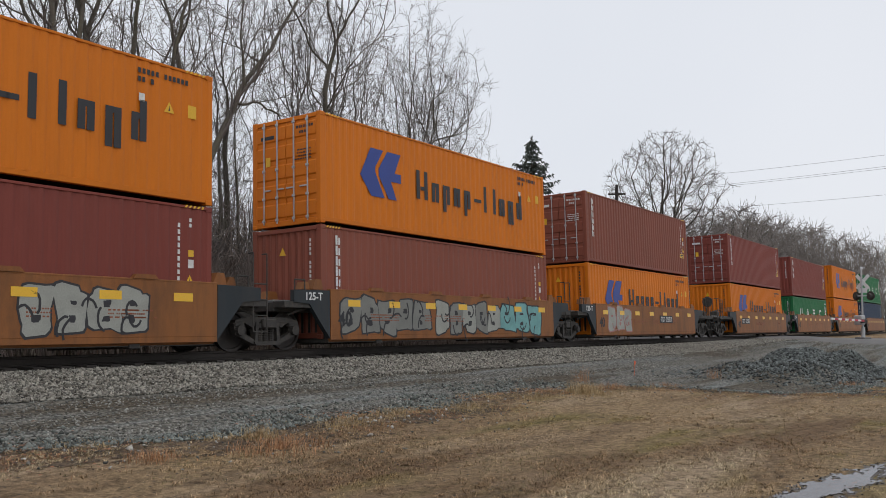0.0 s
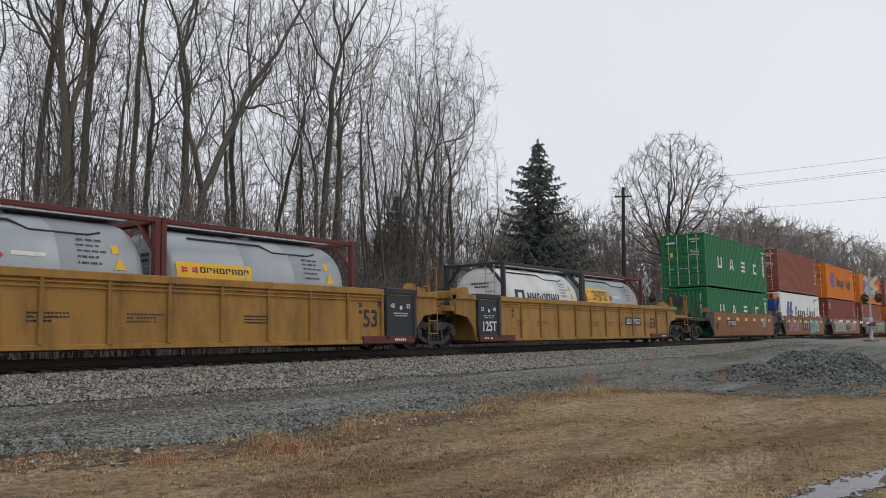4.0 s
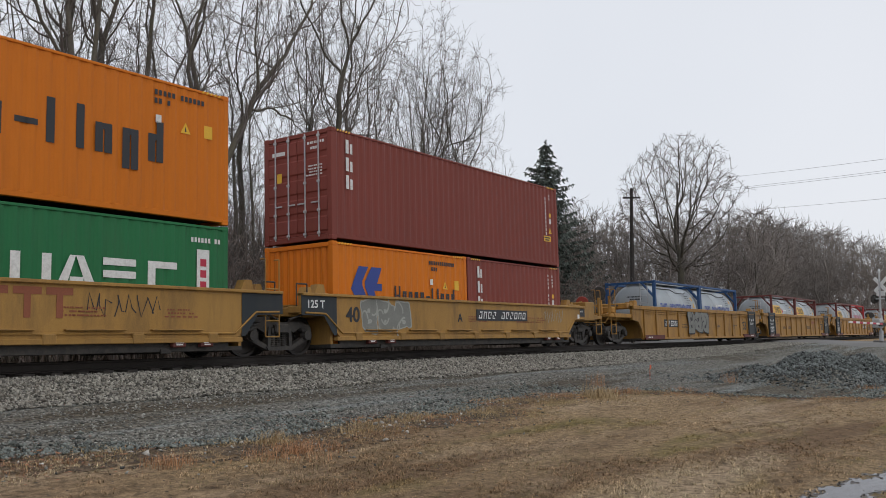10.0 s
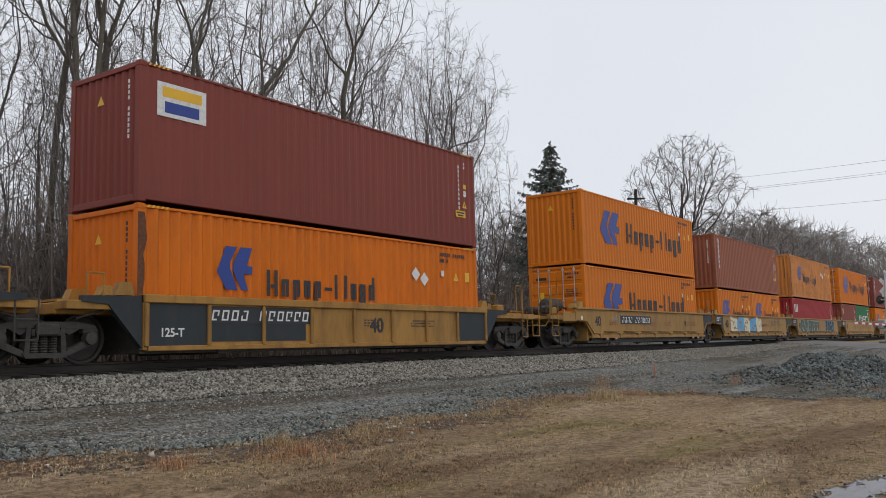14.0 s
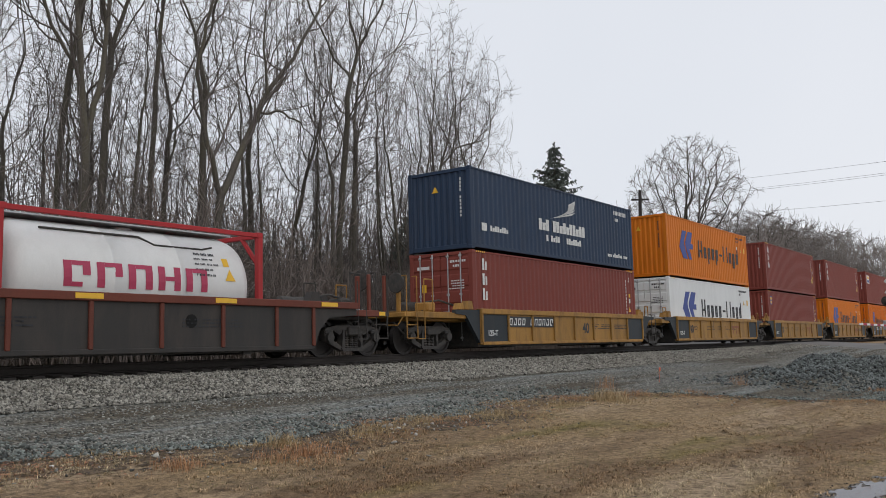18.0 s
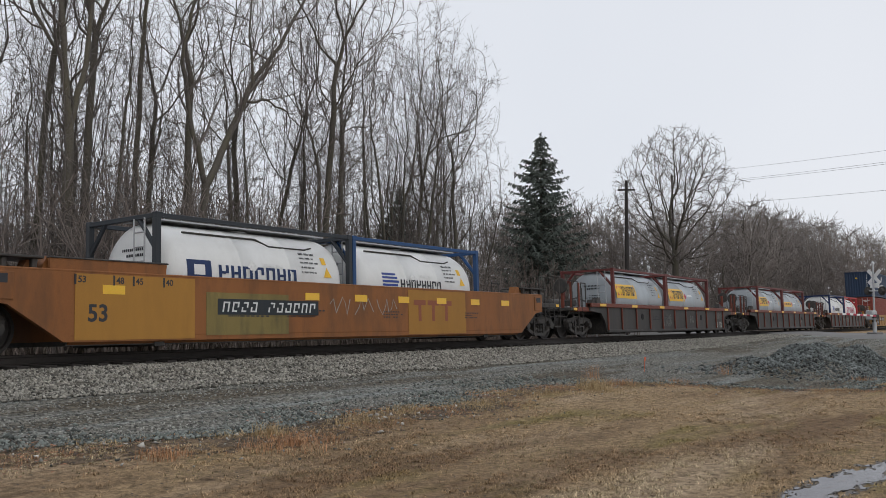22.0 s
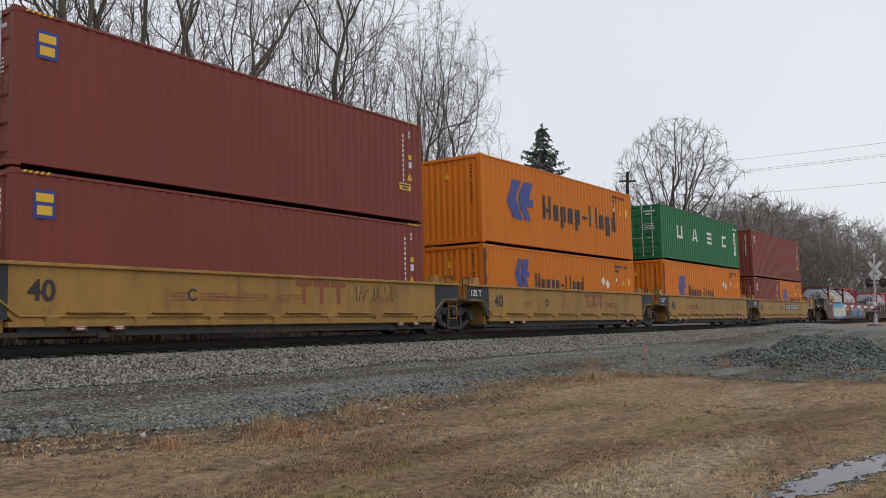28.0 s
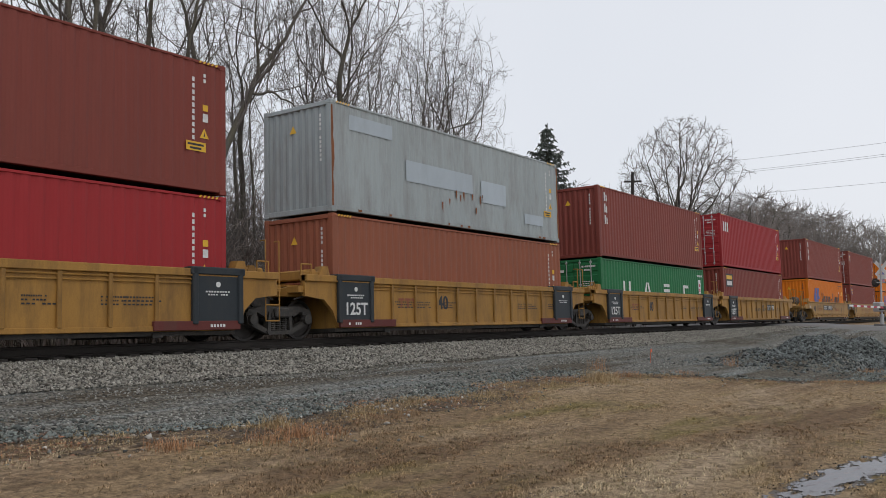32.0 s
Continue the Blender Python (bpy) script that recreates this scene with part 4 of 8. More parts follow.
def navy_marks(box, L, H):
    flat("lettering", stems(-1.85, 1.70, 0.98, 1.38, "TxT.TTxTxTTxTT"), PALE, box)
    flat("lettering", stems(-1.35, 1.35, 0.62, 0.84, "T.TxTT...TTxTTxT"), PALE, box)
    for i in range(5):
        flat("wing_stripe", [[(-1.0 + 0.28 * i, 1.46 + 0.05 * i), (-0.1 + 0.20 * i, 1.60 + 0.10 * i), (0.62 + 0.08 * i, 1.72 + 0.11 * i), (0.95, 1.86 + 0.11 * i), (0.40, 1.74 + 0.09 * i), (-0.3 + 0.2 * i, 1.56 + 0.08 * i)]], PALE, box)
    flat("lettering", stems(-5.0, -3.9, 0.62, 0.80, "TxTTxTTx"), PALE, box)
    flat("flag_mark", [rect(-5.5, -5.2, 0.6, 0.85)], PALE, box)
    flat("lettering", stems(3.63, 5.50, 0.42, 0.58, "xxx.xTxxTxx.xxx"), PALE, box)
    bars(box, L / 2 - 1.75, H - 0.42, 1.35, 0.16, 10, PALE)
    bars(box, L / 2 - 1.75, H - 0.68, 0.45, 0.12, 4, PALE)


def patched(box, L, H):
    """Repaint patches and rust runs on a grey box."""
    for x0, x1, z0, z1 in ((-5.4, -3.6, 2.2, 2.6), (-3.0, 0.4, 1.15, 1.75), (0.9, 2.4, 0.95, 1.65), (3.6, 4.9, 0.5, 0.85)):
        flat("repaint_patch", [rect(x0, x1, z0, z1)], PATCH, box)
    rng = random.Random(4)
    for e in (-1, 1):
        x = e * (L / 2 - 0.07)
        edge = [(x - e * rng.uniform(-0.01, 0.05), 0.15 + i * (H - 0.3) / 13) for i in range(14)]
        flat("rust_stain", [edge + [(x + e * 0.062, H - 0.15), (x + e * 0.062, 0.15)]], RUSTMARK, box, FACE - 0.002)
    for i in range(16):
        x = rng.uniform(-5.6, 5.6)
        flat("rust_stain", [rect(x, x + rng.uniform(0.06, 0.3), H - 0.07, H - 0.03) if i % 2 else rect(x, x + rng.uniform(0.05, 0.2), 0.07, 0.13)], RUSTMARK, box, FACE + 0.0005)
    for i in range(9):
        x = rng.uniform(-1.5, 1.8)
        z = rng.uniform(0.6, 1.2)
        flat("rust_stain", [[(x, z), (x + 0.08, z), (x + 0.06, z - rng.uniform(0.1, 0.4)), (x + 0.02, z - 0.2)]], RUSTMARK, box)
    white_col(box, L, H)


PATCH = paint("pale_blue_grey_patch_paint", (0.42, 0.48, 0.53), 0.08, GRIME, 0.15)
OLD_RUST = mat("dark_old_rust", (0.10, 0.042, 0.024), 0.9, 0, 0.4, 5, 30, (0.30, 0.10, 0.03), 0.5)
RUSTMARK = mat("orange_rust", (0.22, 0.08, 0.03), 0.9, 0, 0.3)
GENBLUE = paint("blue_generator_paint", (0.02, 0.07, 0.30), 0.12, GRIME, 0.4)


# ---- tank containers ----
TANK_GREY = mat("brushed_grey_tank_cladding", (0.36, 0.395, 0.42), 0.42, 0.25, 0.10, 0.8, 40, (0.25, 0.26, 0.26), 0.3, 0.3)
TANK_WHITE = mat("white_tank_cladding", (0.70, 0.71, 0.70), 0.4, 0.0, 0.05, 0.8, 40, (0.4, 0.4, 0.38), 0.25, 0.3)
FR_MAROON = paint("maroon_frame_paint", (0.13, 0.035, 0.032))
FR_RED = paint("red_frame_paint", (0.42, 0.035, 0.04))
FR_BLUE = paint("blue_frame_paint", (0.025, 0.075, 0.19))
FR_NAVY = paint("navy_frame_paint", (0.02, 0.04, 0.11))
FR_DARK = paint("dark_grey_frame_paint", (0.035, 0.042, 0.05))
TR, TZ, TH = 1.16, 1.35, 2.591


def wrap(name, x0, x1, a0, a1, material, parent, r=TR + 0.006, label=""):
    """A painted patch on the tank's near flank; angles in degrees up from level."""
    n = 7
    v = []
    for i in range(n):
        a = radians(a0 + (a1 - a0) * i / (n - 1))
        y, z = -r * math.cos(a), TZ + r * math.sin(a)
        v += [(x0, y, z), (x1, y, z)]
    w = Mesh().add(v, [(2 * i, 2 * i + 1, 2 * i + 3, 2 * i + 2) for i in range(n - 1)])
    return part(name, w, material, parent, label)


def wrap_bars(x0, x1, a0, a1, pattern, material, parent, m=None, link=True):
    """Upright bars in place of a name, laid round the tank as one."""
    n = len(pattern)
    w = (x1 - x0) / n
    m = m or Mesh()
    for i, c in enumerate(pattern):
        if c not in "Tx":
            continue
        top = a1 if c == "T" else a0 + 0.7 * (a1 - a0)
        v = []
        for k in range(4):
            a = radians(a0 + (top - a0) * k / 3)
            y, z = -(TR + 0.010) * math.cos(a), TZ + (TR + 0.010) * math.sin(a)
            v += [(x0 + i * w, y, z), (x0 + (i + 0.68) * w, y, z)]
        m.add(v, [(2 * k, 2 * k + 1, 2 * k + 3, 2 * k + 2) for k in range(3)])
    if link:
        ob = part("lettering", m, material, parent)
        ob["kind"] = "stuff"


def wrap_figures(x0, x1, a0, a1, n, material, parent, seed, gaps=()):
    """A row of plain bar figures in place of a name, laid round the tank."""
    rng = random.Random(seed)
    w, m = (x1 - x0) / n, Mesh()

    def put(p, q, b0, b1):
        v = []
        for k in range(4):
            a = radians(b0 + (b1 - b0) * k / 3)
            v += [(x, -(TR + 0.010) * math.cos(a), TZ + (TR + 0.010) * math.sin(a)) for x in (p, q)]
        m.add(v, [(2 * k, 2 * k + 1, 2 * k + 3, 2 * k + 2) for k in range(3)])
    for i in range(n):
        if i in gaps:
            continue
        p, q, t, d = x0 + i * w, x0 + (i + 0.80) * w, 0.24 * w, a1 - a0
        put(p, p + t, a0, a1)
        put(q - t, q, a0 if rng.random() < 0.6 else a0 + 0.45 * d, a1)
        b = rng.choice((0.4, 0.82, 0.82))
        put(p + t, q - t, a0 + b * d, a0 + (b + 0.18) * d)
        if rng.random() < 0.4:
            put(p + t, q - t, a0, a0 + 0.18 * d)
    part("lettering", m, material, parent)["kind"] = "stuff"


def tank_body():
    prof = [(-2.82, 0.25), (-2.80, 0.70), (-2.73, 0.98), (-2.60, 1.11), (-2.44, TR)]
    prof += [(s, TR + d) for s in (-0.75, 0.8) for s, d in ((s - 0.03, 0), (s - 0.02, 0.012), (s + 0.02, 0.012), (s + 0.03, 0))]
    prof += [(-s, r) for s, r in reversed(prof[:5])]
    me = Mesh().lathe(prof, "x", (0.05, 0, TZ), 40).done("tank")
    me.shade_smooth()
    return me


def tank_container(u, frame_mat, tank_mat, mark, label):
    box = new("tank_container")
    tagged(box, label, "tank container", "tank containers on the train")
    h = 3.029
    tank = part("tank", once(("tank",), tank_body), tank_mat, box)
    for e in (-1, 1):
        for s in (-1, 1):
            part("corner_post", once(("tank_post", e, s), lambda: Mesh().box(min(e * h, e * (h - 0.13)), max(e * h, e * (h - 0.13)), min(s * 1.218, s * 1.08), max(s * 1.218, s * 1.08), 0.1, TH - 0.1, 0.01)), frame_mat, box)
            for z in (0, TH - 0.118):
                part("corner_casting", once(("tank_casting", e, s, z), lambda: Mesh().box(min(e * (h + 0.003), e * (h - 0.178)), max(e * (h + 0.003), e * (h - 0.178)), min(s * 1.222, s * 1.06), max(s * 1.222, s * 1.06), z, z + 0.118, 0.012)), frame_mat, box)
            part("diagonal_brace", once(("tank_brace", e, s), lambda: Mesh().rod((e * (h - 0.06), s * 1.13, TH - 0.75), (e * (h - 0.06), s * 0.55, TH - 0.06), 0.055, 6)), frame_mat, box)
            part("diagonal_brace", once(("tank_brace_low", e, s), lambda: Mesh().rod((e * (h - 0.06), s * 1.13, 0.75), (e * (h - 0.06), s * 0.55, 0.08), 0.055, 6)), frame_mat, box)
        for z in (0.02, TH - 0.12):
            part("end_rail", once(("tank_end_rail", e, z), lambda: Mesh().box(min(e * h, e * (h - 0.11)) + 0.003, max(e * h, e * (h - 0.11)) - 0.003, -1.06, 1.06, z, z + 0.1, 0.008)), frame_mat, box)
    for s in (-1, 1):
        part("top_rail", once(("tank_top_rail", s), lambda: Mesh().box(-h + 0.17, h - 0.17, min(s * 1.21, s * 1.11), max(s * 1.21, s * 1.11), TH - 0.115, TH - 0.02, 0.008)), frame_mat, box)
        part("bottom_rail", once(("tank_bottom_rail", s), lambda: Mesh().box(-h + 0.17, h - 0.17, min(s * 1.21, s * 1.11), max(s * 1.21, s * 1.11), 0.02, 0.12, 0.008)), frame_mat, box)
        part("saddle", once(("tank_saddle", s), lambda: Mesh().box(s * 1.9 - 0.12, s * 1.9 + 0.12, -0.95, 0.95, 0.1, 0.72, 0.02)), frame_mat, box)
    part("walkway", once(("tank_walkway",), lambda: Mesh().box(-2.7, 2.7, -0.5, 0.5, TH - 0.05, TH - 0.02)), STEEL, box)
    part("hose_line", once(("tank_hose",), lambda: Mesh().pipe([(-2.0, -0.72, 2.29), (0.1, -0.72, 2.29), (0.4, -0.86, 2.13), (1.6, -0.86, 2.13), (1.9, -0.8, 2.2)], 0.022, 6)), SOOT, box)
    part("manhole", once(("tank_manhole",), lambda: Mesh().lathe([(0, 0.30), (0.05, 0.30), (0.06, 0.2)], "x", (0, 0, 0), 14)), STEEL, box, at=pose(0.1, 0, 2.47, 0, -90, 0))
    ladder = Mesh()
    for y in (-0.85, -0.5):
        ladder.rod((-h - 0.005, y, 0.15), (-h - 0.005, y, TH - 0.1), 0.02, 6)
    for i in range(7):
        ladder.rod((-h - 0.005, -0.85, 0.4 + i * 0.3), (-h - 0.005, -0.5, 0.4 + i * 0.3), 0.015, 6)
    part("ladder", once(("tank_ladder",), lambda: ladder), STEEL, box)
    if mark == "panel" or mark == "panel_low":
        a0, a1 = (0, 31) if mark == "panel" else (2, 19)
        wrap("name_panel", -2.6, -0.5, a0, a1, YELLOW, tank, label="yellow painted panel")
        mark4 = Mesh()
        for x0, x1, b0, b1 in ((-2.47, -2.32, 6, 8), (-2.20, -2.05, 6, 8), (-2.47, -2.32, -8, -6), (-2.20, -2.05, -8, -6), (-2.47, -2.42, 8, 12), (-2.10, -2.05, 8, 12), (-2.47, -2.42, -12, -8), (-2.10, -2.05, -12, -8)):
            c0, c1 = ((a0 if b > 0 else a1) + b for b in (b0, b1))
            mark4.add([(x, -(TR + 0.010) * math.cos(radians(c)), TZ + (TR + 0.010) * math.sin(radians(c))) for c in (c0, c1) for x in (x0, x1)], [(0, 1, 3, 2)])
        part("panel_emblem", mark4, REDMARK, tank)["kind"] = "stuff"
        wrap_figures(-1.98, -0.56, a0 + 6, a1 - 5, 8, BLACK, tank, 3)
    elif mark == "red_name":
        wrap_figures(-1.75, 1.65, -8, 16, 5, PINKRED, tank, 5)
    elif mark == "blue_name":
        wrap_figures(-2.3, 1.75, -6, 11, 14, BLUE, tank, 8, (3,))
    elif mark == "disc_name":
        for i in range(5):
            wrap("disc_stripe", -1.75, -1.15 + 0.06 * (2 - abs(i - 2)), -6 + i * 5, -3 + i * 5, BLUE, tank)
        wrap_figures(-0.95, 1.05, -4, 9, 8, BLACK, tank, 4)
    elif mark == "square_name":
        wrap("name_square", -2.2, -1.55, -6, 16, FR_NAVY, tank)
        wrap("name_square_core", -2.02, -1.73, 0, 11, TANK_WHITE, tank, TR + 0.010)
        wrap_figures(-1.35, 1.1, -4, 12, 7, FR_NAVY, tank, 6)
    code = Mesh()
    for k, (w, m) in enumerate(((0.62, 8), (0.5, 6), (0.62, 9), (0.45, 8), (0.5, 7))):
        a = 33 - k * 6
        wrap_bars(1.25, 1.25 + w, a, a + (3.2 if k == 0 else 2.2), "".join("T" if (k + j) % 5 else "." for j in range(2 * m)), BLACK, tank, code, k == 4)
    def plate_marks():
        m = Mesh()
        rows = random.Random(7)
        for i, z in enumerate((0.52, 0.40, 0.12, 0.03, -0.06, -0.15)):
            y, size = -0.45, 0.06 if i < 2 else 0.035
            while y < 0.25 - 0.12 * (i % 3):
                b = rows.uniform(0.03, 0.07)
                m.box(-2.777, -2.774, y, y + b, TZ + z, TZ + z + size)
                y += b + 0.025
        return m
    part("end_printing", once(("tank_end_printing",), plate_marks), BLACK, tank)["kind"] = "stuff"
    wrap("warning_label", 2.0, 2.16, 21, 31, YELLOW, tank, label="yellow warning label")
    tri3 = [(2.0, 5), (2.28, 5), (2.14, 18)]
    part("warning_sign", Mesh().add([(q, -(TR + 0.012) * math.cos(radians(b)), TZ + (TR + 0.012) * math.sin(radians(b))) for q, b in tri3], [(0, 1, 2)]), YELLOW, tank, "yellow warning triangle")
    rng = random.Random(int(-u))
    if rng.random() < 0.8:
        x = -0.35
        v = [(x - 0.16, 12), (x, 20), (x + 0.16, 12), (x, 4)]
        w = Mesh()
        w.add([(q, -(TR + 0.012) * math.cos(radians(b)), TZ + (TR + 0.012) * math.sin(radians(b))) for q, b in v], [(0, 1, 2, 3)])
        part("placard", w, REDMARK if "panel" in mark else PALE, tank, "diamond placard")
        wrap("notice_strip", -0.05, 0.6, 13, 17, PALE, tank)
    MOVING.append((box, u, 0.24))


TANKS = [
    (-45.7, ("dark", "white", "square_name"), ("maroon", "grey", "panel")), (-65.45, ("maroon", "grey", "panel_low"), ("maroon", "grey", "panel_low")),
    (-85.0, ("maroon", "grey", "panel"), ("maroon", "grey", "panel_low")), (-108.4, ("maroon", "grey", "panel"), ("red", "grey", "red_name")),
    (-128.05, ("maroon", "grey", "panel"), ("maroon", "grey", "panel")), (-147.6, ("blue", "grey", "blue_name"), ("blue", "grey", "blue_name")),
    (-335.0, ("navy", "white", "disc_name"), ("red", "white", "red_name")), (-356.3, ("maroon", "grey", "panel"), ("maroon", "grey", "panel_low")),
    (-377.95, ("maroon", "grey", "panel"), ("maroon", "grey", "panel")), (-400.45, ("dark", "white", "square_name"), ("blue", "white", "disc_name")),
    (-423.95, ("red", "grey", "red_name"), ("red", "white", "red_name")), (-447.5, ("maroon", "grey", "panel"), ("red", "grey", "red_name")),
]
FRAMES = dict(dark=FR_DARK, maroon=FR_MAROON, red=FR_RED, blue=FR_BLUE, navy=FR_NAVY)
TMAT = dict(white=TANK_WHITE, grey=TANK_GREY)
MWORD = dict(panel="a yellow name panel", panel_low="a low yellow name panel", red_name="crimson lettering bars", blue_name="blue lettering bars", disc_name="a striped blue disc", square_name="a dark square emblem")
for u, *pair in TANKS:
    for i, (fr, tk, mk) in enumerate(pair):
        tank_container(u - 3.04 + 6.08 * i, FRAMES[fr], TMAT[tk], mk, "%s tank in a %s frame with %s" % (tk, fr, MWORD[mk]))


# ---- boxes on the train: centre, top (colour, height, end, marks), bottom ----
def travel(t):
    return 19.24 * t - 0.01175 * t * t


STACKS = [
    (105.1, ("G", HC, "d", big_four), ("N", HC, "b", white_col)), (89.3, ("O", HC, "b", hl), ("O", HC, "b", hl)),
    (73.6, ("M", HC, "b", tex), ("G", STD, "b", big_four)), (57.8, ("M", HC, "d", tri), ("O", HC, "b", hl)),
    (38.2, ("B", HC, "d", tri), ("O", HC, "b", hl)), (22.4, ("O", HC, "d", hl), ("B", HC, "b", tri)),
    (6.7, ("O", HC, "d", hl), ("M", HC, "b", flor)), (-9.1, ("B", HC, "d", white_col), ("H", HC, "b", hl)),
    (-24.5, ("G", HC, "d", big_four), ("G", STD, "b", big_four)),
    (-168.95, ("M", HC, "d", tex), ("ot", STD, "b", None)), (-184.5, ("O", HC, "d", hl), ("mg", STD, "b", None)),
    (-200.0, ("W", HC, "b", hl_small), ("R", STD, "b", two_bar)), (-215.4, ("S", HC, "b", tri), ("oo", STD, "b", None)),
    (-230.9, ("O", HC, "b", hl), ("O", HC, "d", hl)),
    (-250.55, ("M", HC, "b", dex), ("K", HC, "b", hl_small)), (-266.4, ("M", HC, "b", tex), ("O", HC, "b", hl)),
    (-282.3, ("M", HC, "b", tex), ("M", HC, "b", flor)), (-298.2, ("O", HC, "b", hl), ("H", HC, "d", hl)),
    (-314.3, ("N", STD, "b", navy_marks), ("M", HC, "d", tex)),
    (-469.1, ("M", HC, "b", flor), ("mo", STD, "b", None)), (-484.2, ("G", STD, "d", big_four), ("O", HC, "b", hl_small)),
    (-499.9, ("O", HC, "b", hl), ("O", STD, "b", hl_small)), (-515.3, ("M", HC, "d", flor), ("M", HC, "b", flor)),
    (-530.85, ("M", HC, "b", tex), ("O", HC, "b", hl)),
    (-550.35, ("R", HC, "d", two_bar), ("M", HC, "b", bea)), (-565.75, ("M", HC, "b", tex), ("G", STD, "d", big_four)),
    (-581.4, ("Y", HC, "b", patched), ("S", HC, "b", white_col)), (-597.0, ("M", HC, "b", white_col), ("R", HC, "b", white_col)),
]
WORDS = dict(T="maroon", K="rusty orange", O="orange", W="worn faded orange", M="maroon", B="brown", S="salmon brown", R="red", G="green", N="navy blue", Y="weathered grey", H="white")
SMALL = dict(t=tex, o=hl, m=flor, g=big_four)
for u, (top, ht, et, mt), (low, hb, eb, ml) in STACKS:
    for i, c in enumerate(low):
        if len(low) == 2:
            container("short_container", c.upper(), u - 3.06 + 6.12 * i, 0.235, 6.058, hb, "b", "short %s corrugated steel container low in a well car" % WORDS[c.upper()], [SMALL[c]])
        else:
            container("shipping_container", c, u, 0.235, 12.19, hb, eb, "%s corrugated steel container low in a well car" % WORDS[c] if c != "H" else "white smooth-sided refrigerated container in a well car", [ml, (end_doors if eb == "d" else end_blank)(BLACK if c in "OWHK" else PALE)])
    container("shipping_container", top, u, 0.272 + hb, 12.19, ht, et, "%s corrugated steel container stacked on another container" % WORDS[top], [mt, (end_doors if et == "d" else end_blank)(BLACK if top in "OWHK" else PALE)])

# generator set hung on the trailing end of the white refrigerated box
gen = new("generator_set")
tagged(gen, "blue and orange generator set clipped to a white container", "generator")
part("housing", Mesh().box(-0.95, -0.02, -1.1, 1.1, 1.65, 2.35, 0.05), GENBLUE, gen)
part("cowl", Mesh().box(-0.9, -0.02, -1.05, 0.15, 2.36, 2.80, 0.04), ORANGE_WORN, gen)
for i in range(4):
    part("grille_slot", Mesh().box(-0.915, -0.9, -0.95 + i * 0.27, -0.78 + i * 0.27, 2.45, 2.7), BLACK, gen)
part("engine", Mesh().box(-0.85, -0.02, 0.2, 1.05, 2.36, 2.84, 0.05), SOOT, gen)
part("fuel_hose", Mesh().pipe([(-0.5, -1.12, 1.7), (-0.35, -1.18, 2.1), (-0.15, -1.16, 2.5)], 0.04), SOOT, gen)
MOVING.append((gen, -9.1 - 6.1, 0.235))


# ---- well cars ----
GRAFF = {
    "pale": mat("silver_spray_paint", (0.31, 0.32, 0.29), 0.7, 0, 0.2, 3), "black": mat("black_spray_paint", (0.03, 0.03, 0.035), 0.7, 0, 0.2, 3),
    "teal": mat("teal_spray_paint", (0.16, 0.36, 0.36), 0.7, 0, 0.25, 3), "sky": mat("sky_blue_spray_paint", (0.10, 0.36, 0.60), 0.7, 0, 0.2, 3),
    "purple": mat("purple_spray_paint", (0.13, 0.075, 0.28), 0.7, 0, 0.2, 3), "cream": mat("cream_spray_paint", (0.62, 0.60, 0.42), 0.7, 0, 0.15, 3),
    "rose": mat("rose_spray_paint", (0.35, 0.17, 0.16), 0.7, 0, 0.2, 3), "grey": mat("grey_spray_paint", (0.19, 0.195, 0.18), 0.7, 0, 0.2, 3),
    "orange": mat("orange_spray_paint", (0.42, 0.13, 0.045), 0.7, 0, 0.2, 3),
    "dgreen": mat("dark_green_spray_paint", (0.06, 0.10, 0.08), 0.7, 0, 0.2, 3),
}


def blob(rng, cx, cz, rx, rz, n=18):
    """A rounded uneven outline."""
    ph = [rng.uniform(0, 6.28) for _ in range(3)]
    out = []
    for i in range(n):
        a = 2 * math.pi * i / n
        k = 1 + 0.12 * math.sin(2 * a + ph[0]) + 0.10 * math.sin(3 * a + ph[1]) + 0.07 * math.sin(5 * a + ph[2])
        c, s = math.cos(a), math.sin(a)
        p = 0.45
        out.append((cx + rx * k * abs(c) ** p * (1 if c > 0 else -1), cz + rz * k * abs(s) ** p * (1 if s > 0 else -1)))
    return out


def stroke(pts, w):
    """A ribbon of width w along (x, z) points."""
    up, dn = [], []
    for i, (x, z) in enumerate(pts):
        a, b = pts[max(0, i - 1)], pts[min(len(pts) - 1, i + 1)]
        dx, dz = b[0] - a[0], b[1] - a[1]
        d = math.hypot(dx, dz) or 1
        up.append((x - dz / d * w, z + dx / d * w))
        dn.append((x + dz / d * w, z - dx / d * w))
    return up + dn[::-1]


def strips(name, lines, w, material, parent, y):
    m = Mesh()
    for pts in lines:
        r = stroke(pts, w)
        n = len(pts)
        m.add([(x, y, z) for x, z in r], [(i, i + 1, 2 * n - 2 - i, 2 * n - 1 - i) for i in range(n - 1)])
    ob = part(name, m, material, parent)
    ob["kind"] = "stuff"
    return ob


